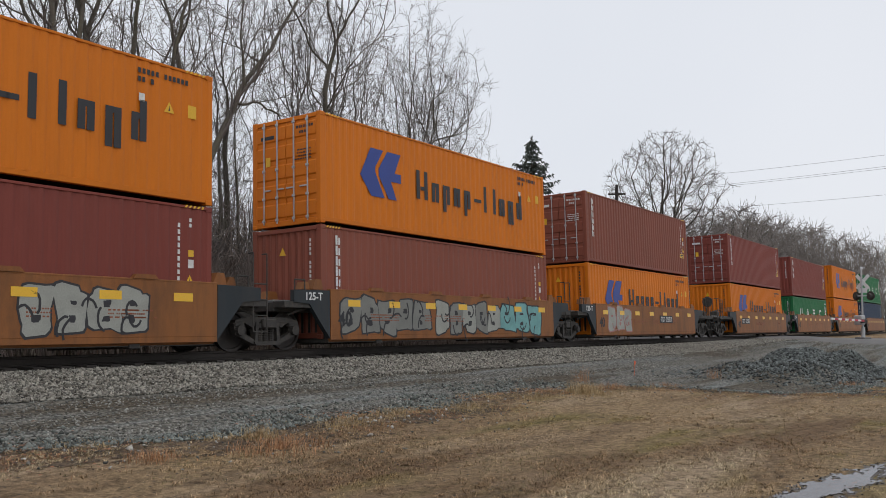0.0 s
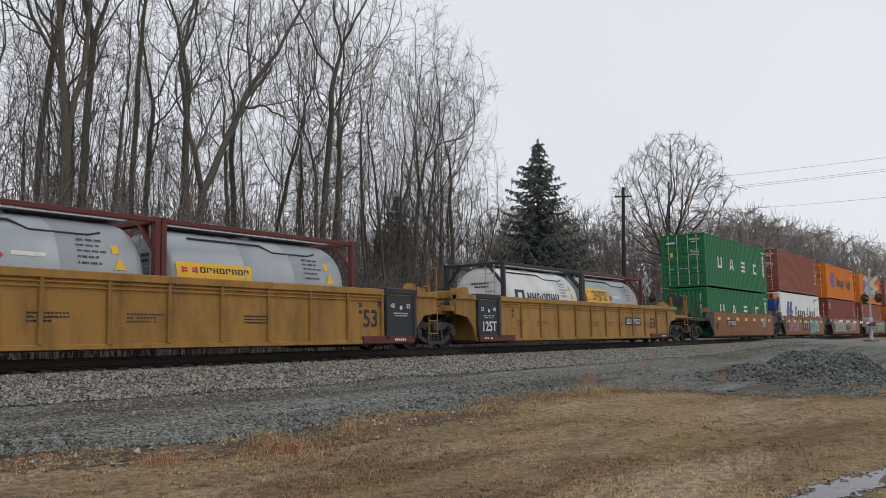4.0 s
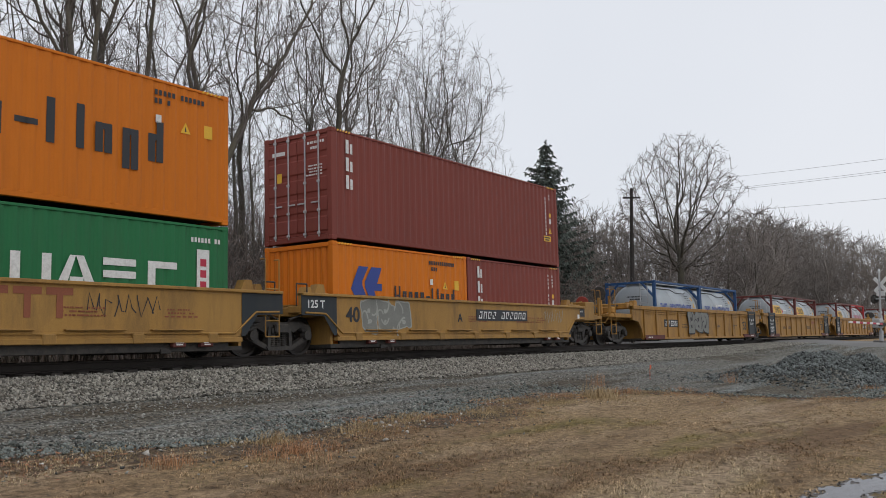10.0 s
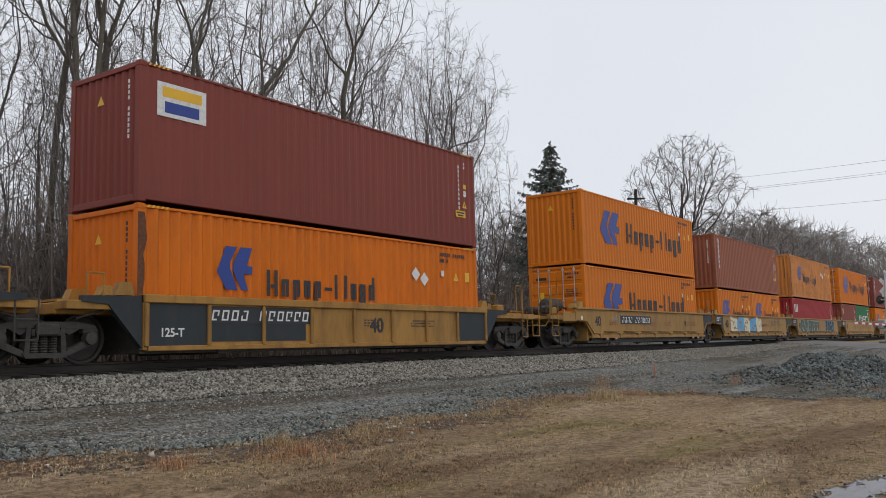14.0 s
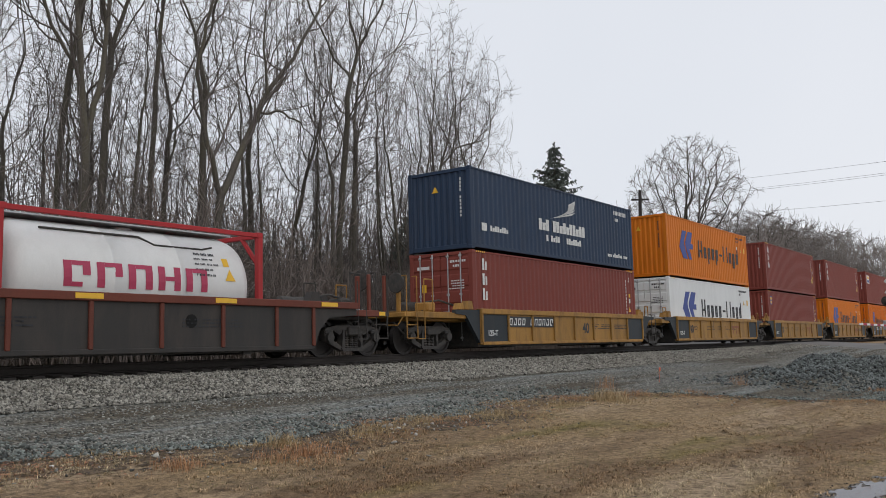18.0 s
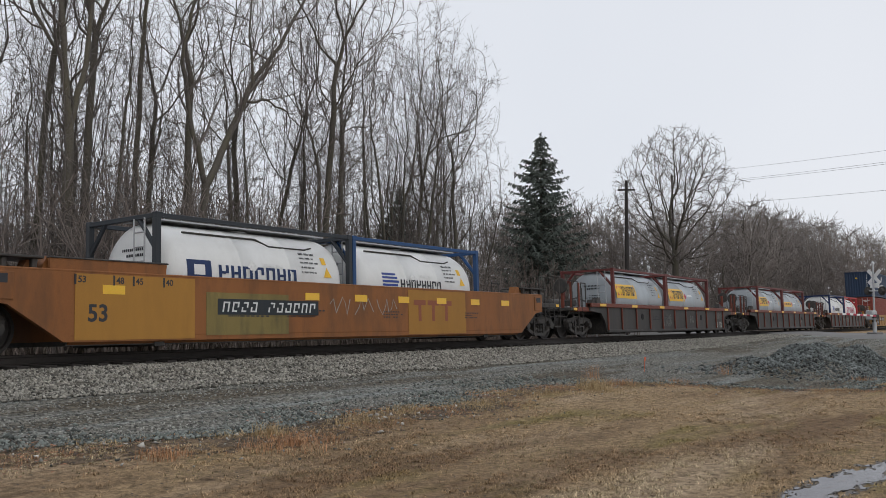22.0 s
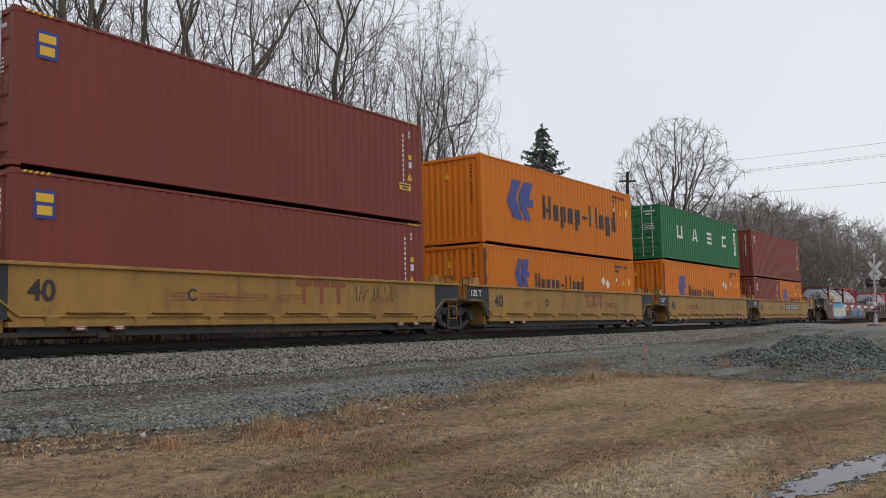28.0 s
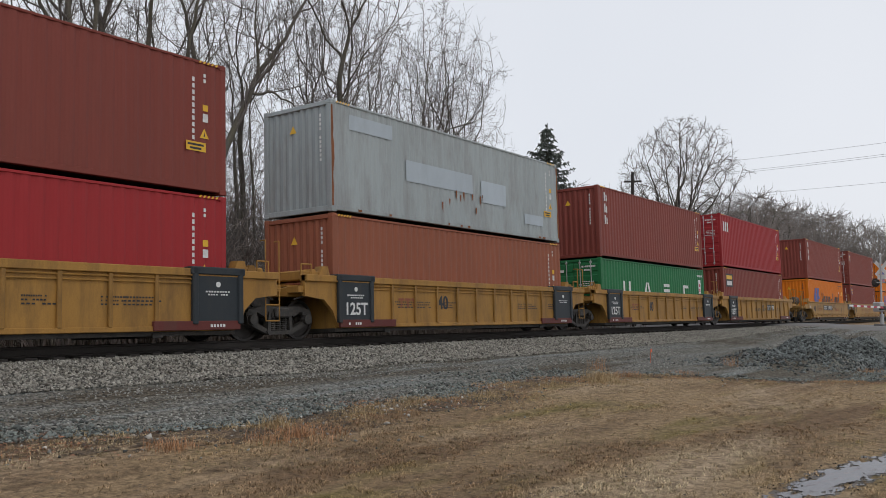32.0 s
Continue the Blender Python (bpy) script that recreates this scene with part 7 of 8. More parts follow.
def off(r, d, angle):
    """A direction that leaves d by about angle."""
    q = (r.gauss(0, 1), r.gauss(0, 1), r.gauss(0, 1))
    k = q[0] * d[0] + q[1] * d[1] + q[2] * d[2]
    q = unit((q[0] - d[0] * k, q[1] - d[1] * k, q[2] - d[2] * k))
    c, s = math.cos(angle), math.sin(angle)
    return (d[0] * c + q[0] * s, d[1] * c + q[1] * s, d[2] * c + q[2] * s)


THICK = (0.060, 0.028, 0.0165, 0.0105)


def sprout(r, crown, pts, r0, r1, level, counts, reach, lift, first=0.3, fat=1.0):
    """Side branches along a limb, thinner level by level."""
    if level >= len(counts):
        return
    n, m = counts[level], len(pts) - 1
    for i in range(n):
        t = first + (1 - first) * (i + r.random()) / n
        k = min(m - 1, int(t * m))
        s = t * m - k
        a, b = pts[k], pts[k + 1]
        p = tuple(a[c] * (1 - s) + b[c] * s for c in range(3))
        d = unit(tuple(b[c] - a[c] for c in range(3)))
        ln = reach[level] * (0.55 + 0.6 * r.random()) * (1.15 - 0.55 * t)
        q = bend(r, p, off(r, d, r.uniform(0.4, 0.95)), ln, (7, 5, 3, 2)[level], (0.17, 0.2, 0.22, 0.2)[level], lift * (1.0, 1.0, 0.7, 0.5)[level])
        g = min((r0 + (r1 - r0) * t) * 0.6, THICK[level] * fat * (0.7 + 0.5 * r.random()))
        crown.limb(q, g, max(0.0068 * fat, g * 0.3), (4, 3, 3, 3)[level])
        sprout(r, crown, q, g, g * 0.3, level + 1, counts, reach, lift, 0.2, fat)


def colony(seed, main, girth, crown_points, step, reach, fan, focus, tip, twigs, fade=1.75):
    """Limbs that grow from a stem towards free points of a crown, fork where they must and thicken towards the foot. Returns (points, radius, radius) lines."""
    rr = np.random.default_rng(seed)
    nodes = [np.array(q, float) for q in main]
    parent = list(range(-1, len(nodes) - 1))
    goal = np.array(crown_points, float)
    near, best = np.full(len(goal), -1), np.full(len(goal), 1e9)

    def meet(first):
        for i in range(first, len(nodes)):
            d = np.linalg.norm(goal - nodes[i], axis=1)
            m = d < best
            best[m], near[m] = d[m], i
    meet(max(1, len(main) // 3))
    grown = {}
    for _ in range(90):
        live = (best < reach) & (best > step * 1.3)
        if not live.any():
            reach *= 1.5
            if reach > 40:
                break
            continue
        first = len(nodes)
        for i in np.unique(near[live]):
            if grown.get(int(i), 0) > 2:
                best[near == i] = 0.0
                continue
            grown[int(i)] = grown.get(int(i), 0) + 1
            d = goal[live & (near == i)] - nodes[i]
            d = (d / np.linalg.norm(d, axis=1, keepdims=True)).mean(0)
            back = nodes[i] - nodes[parent[i]] if parent[i] >= 0 else np.zeros(3)
            out_way = nodes[i] - focus
            d = d / (np.linalg.norm(d) + 1e-6) + 0.45 * back / (np.linalg.norm(back) + 1e-6) + rr.normal(0, 0.2, 3) + fan * out_way / np.linalg.norm(out_way)
            nodes.append(nodes[i] + d / np.linalg.norm(d) * step)
            parent.append(int(i))
        meet(first)
        if len(nodes) > 6000:
            break
    kids = [[] for _ in nodes]
    for i, k in enumerate(parent):
        if k >= 0:
            kids[k].append(i)
    load = np.zeros(len(nodes))
    for i in range(len(nodes) - 1, -1, -1):
        load[i] = max(tip ** fade, sum(load[k] for k in kids[i]))
    rad = load ** (1 / fade)
    rad = tip + (rad - tip) * (girth - tip) / max(1e-6, rad[0] - tip)
    out, heads = [], [(0, -1)]
    while heads:
        i, come = heads.pop()
        line = [come, i] if come >= 0 else [i]
        while kids[line[-1]]:
            order = sorted(kids[line[-1]], key=lambda k: -load[k])
            heads += [(k, line[-1]) for k in order[1:]]
            line.append(order[0])
        for c in range(0, len(line) - 1, 6):
            seg = line[c:c + 7]
            r0, r1 = rad[seg[1]] if c == 0 and come >= 0 else rad[seg[0]], rad[seg[-1]]
            out.append(([tuple(nodes[k]) for k in seg], r0, r1))
        for c in range(1, len(line)):
            end, before = nodes[line[c]], nodes[line[c - 1]]
            if rad[line[c]] > tip * 4.5:
                continue
            for k in range(twigs if c > len(line) - 3 else twigs - 1):
                d = (end - before) / step + rr.normal(0, 0.55, 3)
                a = end - (end - before) * rr.random()
                b = a + d / np.linalg.norm(d) * step * rr.uniform(0.5, 1.1)
                d = d / np.linalg.norm(d) + rr.normal(0, 0.3, 3) + (0, 0, 0.15)
                e = b + d / np.linalg.norm(d) * step * rr.uniform(0.5, 1.1)
                out.append(([tuple(a), tuple(b), tuple(e)], tip * 0.85, tip * 0.6))
    return out


def wooden(lines, thick=0.03):
    """Trunk and crown meshes out of a colony's lines."""
    trunk, crown = Wood(), Wood()
    for pts, r0, r1 in lines:
        (trunk if r0 > thick else crown).limb(pts, r0, r1, 8 if r0 > 0.1 else 5 if r0 > thick else 3)
    return trunk.done("trunk"), crown.done("crown")


def crown_cloud(seed, n, high, low, spread, widest=0.55, x=0.0, y=0.0):
    """Points spread through a rounded crown between two heights."""
    rr = np.random.default_rng(seed)
    u = rr.random(n)
    z = low + (high - low) * u
    k = np.where(u < widest, np.sqrt(np.maximum(0.02, 1 - ((widest - u) / widest) ** 2 * 0.92)), np.sqrt(np.maximum(0.0, 1 - ((u - widest) / (1 - widest)) ** 2.0)))
    r = spread * k * rr.random(n) ** 0.5
    a = rr.uniform(0, 6.283, n)
    return np.stack([x + r * np.cos(a), y + r * np.sin(a), z], 1)


def forest_tree(seed, high, girth, fork, spread, n=420, tip=0.0085):
    """A tall bare woodland tree: trunk mesh and crown mesh."""
    r = random.Random(seed)
    main = bend(r, (0, 0, -0.3), (r.gauss(0, 0.05), r.gauss(0, 0.05), 1), high * (fork + 0.12), 14, 0.03, 0.03)
    top = main[-1]
    return wooden(colony(seed, main, girth, crown_cloud(seed + 500, n, high, high * fork, spread, 0.62, top[0], top[1]), 0.42, 2.6, 0.55, np.array((0, 0, -4.0)), tip, 2))


def stand(name, meshes, x, y, turn, size, label, group, bark=None):
    tree = part(name, meshes[0], bark or BARK, at=pose(x, y, land(x, y), 0, 0, turn) @ Matrix.Scale(size, 4))
    tagged(tree, label, "tree", group)
    part("crown", meshes[1], TWIG, tree)
    return tree


KINDS = [forest_tree(11 + i, *p) for i, p in enumerate(((21, 0.125, 0.36, 3.2), (19, 0.10, 0.44, 2.0), (22, 0.135, 0.34, 3.6), (18, 0.08, 0.5, 1.6), (20, 0.10, 0.3, 2.8), (17, 0.07, 0.45, 1.4), (21, 0.095, 0.5, 2.2), (16, 0.065, 0.4, 1.5)))]
r = np.random.default_rng(21)
placed = []


def free(x, y, gap):
    if any((x - a) ** 2 + (y - b) ** 2 < gap * gap for a, b in placed):
        return False
    placed.append((x, y))
    return True


def woods(count, x0, x1, y0, y1, gap, lo, hi, label):
    made = tries = 0
    while made < count and tries < count * 40:
        tries += 1
        x, y = r.uniform(x0, x1), r.uniform(y0, y1)
        if x > 38.5 + 0.10 * (y - 24) + 2.5 * math.sin(y) or not free(x, y, gap):
            continue
        size = r.uniform(lo, hi) * (1 - 0.22 * smooth(28, 42, x))
        stand("bare_tree", KINDS[r.integers(len(KINDS))], x, y, r.uniform(0, 360), size, label, "bare woodland trees")
        made += 1


woods(34, 7, 42, 24.5, 35, 1.4, 0.75, 1.1, "tall bare leafless woodland tree with grey-brown bark")
woods(46, 8, 50, 33, 60, 1.5, 0.55, 0.85, "slender bare leafless tree deep in the woods")


def hero(label, x, y, trunk_pts, girth, limbs, seed):
    """A large tree whose main limbs follow given bends."""
    r0 = random.Random(seed)
    trunk, crown = Wood(), Wood()

    def curve(pts):
        out = []
        for a, b in zip(pts, pts[1:]):
            for k in range(4):
                out.append(tuple(a[c] * (1 - k / 4) + b[c] * (k / 4) + r0.gauss(0, 0.03) for c in range(3)))
        return out + [tuple(pts[-1])]
    trunk.limb(curve(trunk_pts), girth * 0.92, girth * 0.66, 12)
    for g0, g1, pts in limbs:
        q = curve(pts)
        trunk.limb(q, g0 * 0.8, g1 * 0.8, 9)
        sprout(r0, crown, q, g0 * 0.8, g1, 0, (8, 5, 3, 2), (2.8, 1.7, 1.0, 0.6), 0.14, 0.15, 1.3)
    return stand("bare_tree", (trunk.done("trunk"), crown.done("crown")), x, y, 0, 1, label, "bare woodland trees")


# limb points run along the line (x) with height z, seen from the near side
hero("large bare tree with a low fork and sweeping limb", 20.6, 25.2, [(0, 0, -0.3), (0.1, 0, 3), (0.35, 0, 6.2)], 0.216, [
    (0.149, 0.031, [(0.35, 0, 6.1), (-0.35, 0, 7.9), (-0.7, 0.2, 10.5), (-0.2, 0.2, 13.0), (0.6, 0.3, 16.0)]),
    (0.180, 0.037, [(0.35, 0, 6.1), (1.5, 0, 8.4), (2.6, 0.1, 10.6), (4.0, 0.1, 12.3), (5.6, 0.3, 14.8), (6.2, 0.4, 16.5)]),
    (0.074, 0.019, [(2.2, 0, 9.6), (3.2, 0, 9.9), (4.5, 0.2, 9.7), (5.6, 0.3, 9.2)]),
    (0.081, 0.019, [(2.5, 0, 10.4), (2.3, 0, 12.2), (2.5, 0.2, 15.0)])], 3)
hero("large bare mossy tree forking into two upright stems", 15.3, 25.0, [(0, 0, -0.3), (0.0, 0, 4), (0.05, 0, 7.3)], 0.204, [
    (0.149, 0.050, [(0.05, 0, 7.2), (-0.3, 0, 10), (-0.5, 0.1, 14), (-0.8, 0.2, 18)]),
    (0.136, 0.050, [(0.05, 0, 7.2), (0.55, 0, 9.4), (0.8, 0.1, 13), (0.9, 0.3, 18)]),
    (0.081, 0.031, [(-0.2, 0, 9.0), (-1.2, 0, 10.6), (-2.4, 0.1, 12.8), (-3.4, 0.1, 14.6)])], 4)
hero("tall straight bare tree forking high up", 16.9, 26.5, [(0, 0, -0.3), (0.05, 0, 5), (0.2, 0, 11.0)], 0.174, [
    (0.112, 0.031, [(0.2, 0, 10.9), (-0.5, 0, 13), (-0.8, 0, 17)]), (0.112, 0.031, [(0.2, 0, 10.9), (0.9, 0, 13.2), (1.5, 0, 17.5)])], 5)
hero("slender bare mossy tree at the wood's edge", 20.0, 28.0, [(0, 0, -0.3), (-0.1, 0, 6), (0.1, 0, 12)], 0.132, [
    (0.099, 0.025, [(0.1, 0, 11.9), (0.3, 0, 15), (0.2, 0, 19)])], 6)
hero("bare tree leaning over the end of the wood", 38.5, 28.5, [(0, 0, -0.3), (-0.1, 0, 5), (0.3, 0, 9)], 0.144, [
    (0.099, 0.019, [(0.3, 0, 8.9), (1.2, 0, 11.5), (2.0, 0, 14.0), (4.2, 0, 15.6)]), (0.093, 0.019, [(0.3, 0, 8.9), (-0.2, 0, 12), (0.4, 0, 16.5)]), (0.074, 0.019, [(0.8, 0, 10.4), (2.4, 0, 11.8), (4.8, 0, 12.6), (6.0, 0, 13.8)])], 8)


# bushy younger trees stepping down at the end of the wood
BUSHY = [forest_tree(31 + i, 13, 0.13, 0.16, 2.3, 520, 0.010) for i in range(3)]
for i, (x, y, size) in enumerate(((36.5, 27.5, 1.15), (40.6, 28.0, 1.05), (43.8, 29.5, 0.92), (45.0, 33.5, 1.0), (46.6, 30.2, 0.80), (48.0, 34.0, 0.82), (49.2, 31.0, 0.66), (51.0, 33.5, 0.66), (52.2, 31.0, 0.56), (47.0, 37.5, 1.05), (54.0, 36.0, 0.7), (41.5, 33.0, 0.95), (44.0, 36.5, 0.95), (47.0, 33.2, 0.85), (50.0, 37.0, 0.9), (53.5, 33.8, 0.72), (40.0, 37.0, 1.0), (36.0, 35.5, 0.95), (56.5, 39.0, 0.85), (33.0, 37.0, 0.95), (30.0, 38.5, 0.95), (52.0, 40.5, 0.95), (46.0, 41.0, 1.0), (61.0, 37.0, 0.85), (64.5, 35.5, 0.85), (68.0, 37.5, 0.85), (71.5, 36.0, 0.8), (74.0, 38.5, 0.85), (66.0, 31.5, 0.62))):
    stand("bare_tree", BUSHY[i % 3], x, y, i * 77, size, "bushy bare young tree at the end of the wood", "bare woodland trees")


for i, (x, y, k, size) in enumerate(((39.5, 26.6, 2, 0.80), (41.0, 28.6, 4, 0.82), (43.0, 30.4, 0, 0.74), (44.6, 28.4, 4, 0.62))):
    stand("bare_tree", KINDS[k], x, y, 40 + i * 95, size, "tall bare tree at the end of the wood", "bare woodland trees")


def spruce(high, wide, seed):
    """A conifer: separate boughs that sag and turn up at the tip, hung with needle sprays, with gaps between them."""
    rr = np.random.default_rng(seed)
    trunk = Wood()
    trunk.limb([(0, 0, z) for z in np.linspace(-0.3, high, 10)], 0.24, 0.02, 8)
    ps, gs = [], []
    z = 1.2
    while z < high - 0.15:
        t = 1 - z / high
        reach = wide * (0.10 + 0.90 * t ** 0.85) * (0.55 if t < 0.12 else 1.0)
        turn = rr.uniform(0, 6.283)
        count = int(4 + 5 * t + rr.random())
        for i in range(count):
            a = turn + 6.283 * i / count + rr.normal(0, 0.25)
            ln = reach * rr.uniform(0.55, 1.12)
            d = np.array((math.cos(a), math.sin(a), 0))
            side = np.array((-math.sin(a), math.cos(a), 0))
            for s in np.arange(0.12, 1.0, 0.17 / max(0.2, ln)):
                sag = -0.34 * ln * s + 0.36 * ln * s ** 2.4
                p = d * ln * s + np.array((0, 0, z + sag))
                broad = 0.32 * (1 - s) * ln ** 0.6 + 0.12
                for k in range(4):
                    ps.append(p + rr.normal(0, 0.03, 3))
                    gs.append(d * rr.uniform(0.05, 0.26) + side * rr.uniform(-1, 1) * broad + np.array((0, 0, rr.uniform(-0.30, 0.02))))
        z += rr.uniform(0.22, 0.36) * (0.7 + 0.5 * t)
    for k in range(14):
        ps.append(np.array((0, 0, high - 0.5 + 0.04 * k)))
        gs.append(np.array((*rr.normal(0, 0.12, 2), 0.16)))
    ps, gs = np.array(ps), np.array(gs)
    w = np.cross(gs, rr.normal(0, 1, gs.shape))
    w *= 0.06 / (np.linalg.norm(w, axis=1, keepdims=True) + 1e-6)
    v = np.stack([ps - w, ps + w, ps + gs + w * 0.5, ps + gs - w * 0.5], 1).reshape(-1, 3)
    return trunk.done("trunk"), raw("boughs", v, np.arange(len(v)).reshape(-1, 4))


def stand_spruce(meshes, x, y, size, label):
    t = part("spruce_tree", meshes[0], BARK, at=pose(x, y, land(x, y), 0, 0, 40) @ Matrix.Scale(size, 4))
    tagged(t, label, "tree", "spruce trees")
    part("crown", meshes[1], NEEDLE, t)


SPRUCE = spruce(15.1, 5.7, 9)
stand_spruce(SPRUCE, 57.2, 31.0, 1.0, "tall dark green spruce standing among bare trees")
stand_spruce(SPRUCE, 45.0, 36.0, 0.50, "small dark spruce half hidden in bare woods")
stand_spruce(SPRUCE, 46.5, 36.0, 0.66, "small dark spruce half hidden in bare woods")
stand_spruce(SPRUCE, 26.0, 36.0, 0.42, "small dark spruce half hidden in bare woods")


def dome_tree(seed, high, spread, girth, fork, low, n, tip, step=0.42):
    """A free-standing bare tree whose limbs fan out into an even rounded crown."""
    rr = random.Random(seed)
    main = bend(rr, (0, 0, -0.3), (0, 0, 1), high * fork, 12, 0.012, 0.05)
    return colony(seed, main, girth, crown_cloud(seed + 500, n, high, high * low, spread, 0.5), step, 2.4, 0.8, np.array((0, 0, high * fork * 0.45)), tip, 2, 1.95)


BROAD = wooden(dome_tree(14, 18.3, 5.6, 0.36, 0.42, 0.32, 1500, 0.0155), 0.05)
stand("bare_tree", BROAD, 75.5, 27.4, 30, 1.0, "broad domed bare tree standing alone", "free-standing bare trees")
FAN = [wooden(dome_tree(15 + i, 12.0, 2.7, 0.2, 0.3, 0.2, 500, 0.016), 0.05) for i in range(2)]
for i, (x, y, size) in enumerate(((69.0, 34.5, 1.02), (72.5, 37.5, 0.98), (77.0, 38.5, 1.0), (66.0, 36.5, 0.92), (83.0, 36.0, 0.88), (88.0, 33.0, 0.84), (90.0, 27.5, 0.8), (63.0, 35.5, 0.9))):
    stand("bare_tree", FAN[i % 2], x, y, i * 67, size, "upright bare tree behind the spruce", "free-standing bare trees")
SPARSE = forest_tree(41, 14, 0.16, 0.3, 4.2, 260, 0.018)
stand("bare_tree", SPARSE, 98, 27.0, 80, 1.0, "sparse bare tree beyond the level crossing", "free-standing bare trees")

# distant wood beyond the crossing, too far and thick to tell its trees apart
# paler than the nearer twigs: distance haze is put into this grey-brown
HAZEL = mat("haze_paled_distant_twigs", (0.215, 0.192, 0.176), 0.95, 0, 0.25, 0.15, 3)


FAR = [dome_tree(25 + i, 12.0, 3.4, 0.2, 0.35, 0.12, 190, 0.022, 0.7) for i in range(4)]


def thicket(n, az0, az1, d0, d1, rise, seed):
    """Many bare trees whose tops keep to an even height, rise = heights at the two ends."""
    rr = random.Random(seed)
    w = Wood()
    for i in range(n):
        s = rr.random()
        az, d = radians(az0 + (az1 - az0) * s), rr.uniform(d0, d1)
        x, y = d * math.cos(az), d * math.sin(az)
        if y < 20.5 or (x < 68 and y < 30):
            continue
        k = (rise[0] + (rise[1] - rise[0]) * s) * d / d0 * rr.uniform(0.80, 1.02) / 12.0
        t = rr.uniform(0, 6.283)
        c, q, z = math.cos(t) * k, math.sin(t) * k, land(x, y)
        for pts, r0, r1 in rr.choice(FAR):
            w.limb([(x + a * c - b * q, y + a * q + b * c, z + e * k) for a, b, e in pts], r0 * k, r1 * k, 3)
    return w.done("far_woods")


tagged(part("far_woods", thicket(92, 6, 17, 112, 190, (10.4, 15.0), 61), HAZEL), "distant grey-brown bare woodland beyond the level crossing", "woods", kind="stuff")
tagged(part("far_woods", thicket(62, 15, 32, 88, 130, (12.0, 12.5), 62), HAZEL), "distant bare woodland behind the spruce", "woods", kind="stuff")


def sapling(seed, high):
    """A clump of thin young stems."""
    rr = random.Random(seed)
    w = Wood()
    for i in range(4):
        q = bend(rr, (rr.gauss(0, 0.5), rr.gauss(0, 0.5), -0.2), (rr.gauss(0, 0.12), rr.gauss(0, 0.12), 1), high * rr.uniform(0.55, 1), 8, 0.06, 0.03)
        w.limb(q, rr.uniform(0.022, 0.045), 0.008, 5)
        sprout(rr, w, q, 0.035, 0.008, 1, (0, 9, 4, 2), (0, 1.5, 0.8, 0.5), 0.06, 0.1)
    return w.done("sapling")


SAPLINGS = [sapling(71 + i, h) for i, h in enumerate((9, 7, 10, 6))]
for i in range(64):
    x, y = r.uniform(7, 44), r.uniform(24, 32)
    if x > 40 + 0.12 * (y - 24):
        continue
    s = part("sapling", SAPLINGS[i % 4], TWIG, at=pose(x, y, land(x, y), 0, 0, r.uniform(0, 360)) @ Matrix.Scale(r.uniform(0.7, 1.2), 4))
    tagged(s, "thin bare saplings under the taller trees", "sapling", "woodland saplings")


def poles(n, seed):
    """Thin young stems crowding the wood, too many to count."""
    rr = random.Random(seed)
    w = Wood()
    for i in range(n):
        x, y = rr.uniform(7, 58), rr.uniform(27, 50)
        if x > 41 + 0.5 * (y - 27):
            continue
        high = rr.uniform(5, 13) * (1 - 0.35 * smooth(30, 46, x))
        q = bend(rr, (x, y, land(x, y) - 0.2), (rr.gauss(0, 0.07), rr.gauss(0, 0.07), 1), high, 8, 0.05, 0.02)
        w.limb(q, rr.uniform(0.02, 0.05), 0.01, 4)
        sprout(rr, w, q, 0.04, 0.01, 1, (0, 9, 4), (0, 1.6, 0.8), 0.06, 0.15, 1.1)
    return w.done("saplings")


tagged(part("young_growth", poles(460, 91), TWIG), "crowd of thin bare young stems inside the wood", "saplings", kind="stuff")


def brush(n, seed, x0, x1, y0, y1, end, lean):
    """Dense low growth deep inside the wood; it ends along a slanting line."""
    rr = random.Random(seed)
    w = Wood()
    for i in range(n):
        x, y = rr.uniform(x0, x1), rr.uniform(y0, y1)
        if x > end + lean * (y - y0):
            continue
        q = bend(rr, (x, y, land(x, y) - 0.2), (rr.gauss(0, 0.15), rr.gauss(0, 0.15), 1), rr.uniform(4, 9.5), 6, 0.08, 0.02)
        w.limb(q, 0.05, 0.015, 4)
        sprout(rr, w, q, 0.05, 0.015, 1, (0, 10, 4), (0, 1.8, 0.9), 0.05, 0.05, 1.6)
    return w.done("brush")


tagged(part("undergrowth", brush(980, 81, 8, 78, 40, 66, 48, 0.5), SCRUB), "dense grey-brown undergrowth deep in the wood", "undergrowth", kind="stuff")


tagged(part("undergrowth", brush(330, 82, 33, 62, 33.5, 46, 54, 0.6), SCRUB), "grey-brown undergrowth at the end of the wood", "undergrowth", kind="stuff")


def scrub(seed, n, wide, high):
    rr = random.Random(seed)
    w = Wood()
    for i in range(n):
        p = (rr.gauss(0, wide), rr.gauss(0, wide), 0)
        q = bend(rr, p, (rr.gauss(0, 0.22), rr.gauss(0, 0.22), 1), high * rr.uniform(0.4, 1), 5, 0.13, 0.06)
        w.limb(q, 0.016, 0.007, 3)
        sprout(rr, w, q, 0.013, 0.006, 2, (0, 0, 5, 3), (0, 0, 0.8, 0.45), 0.08, 0.25)
    return w.done("scrub")


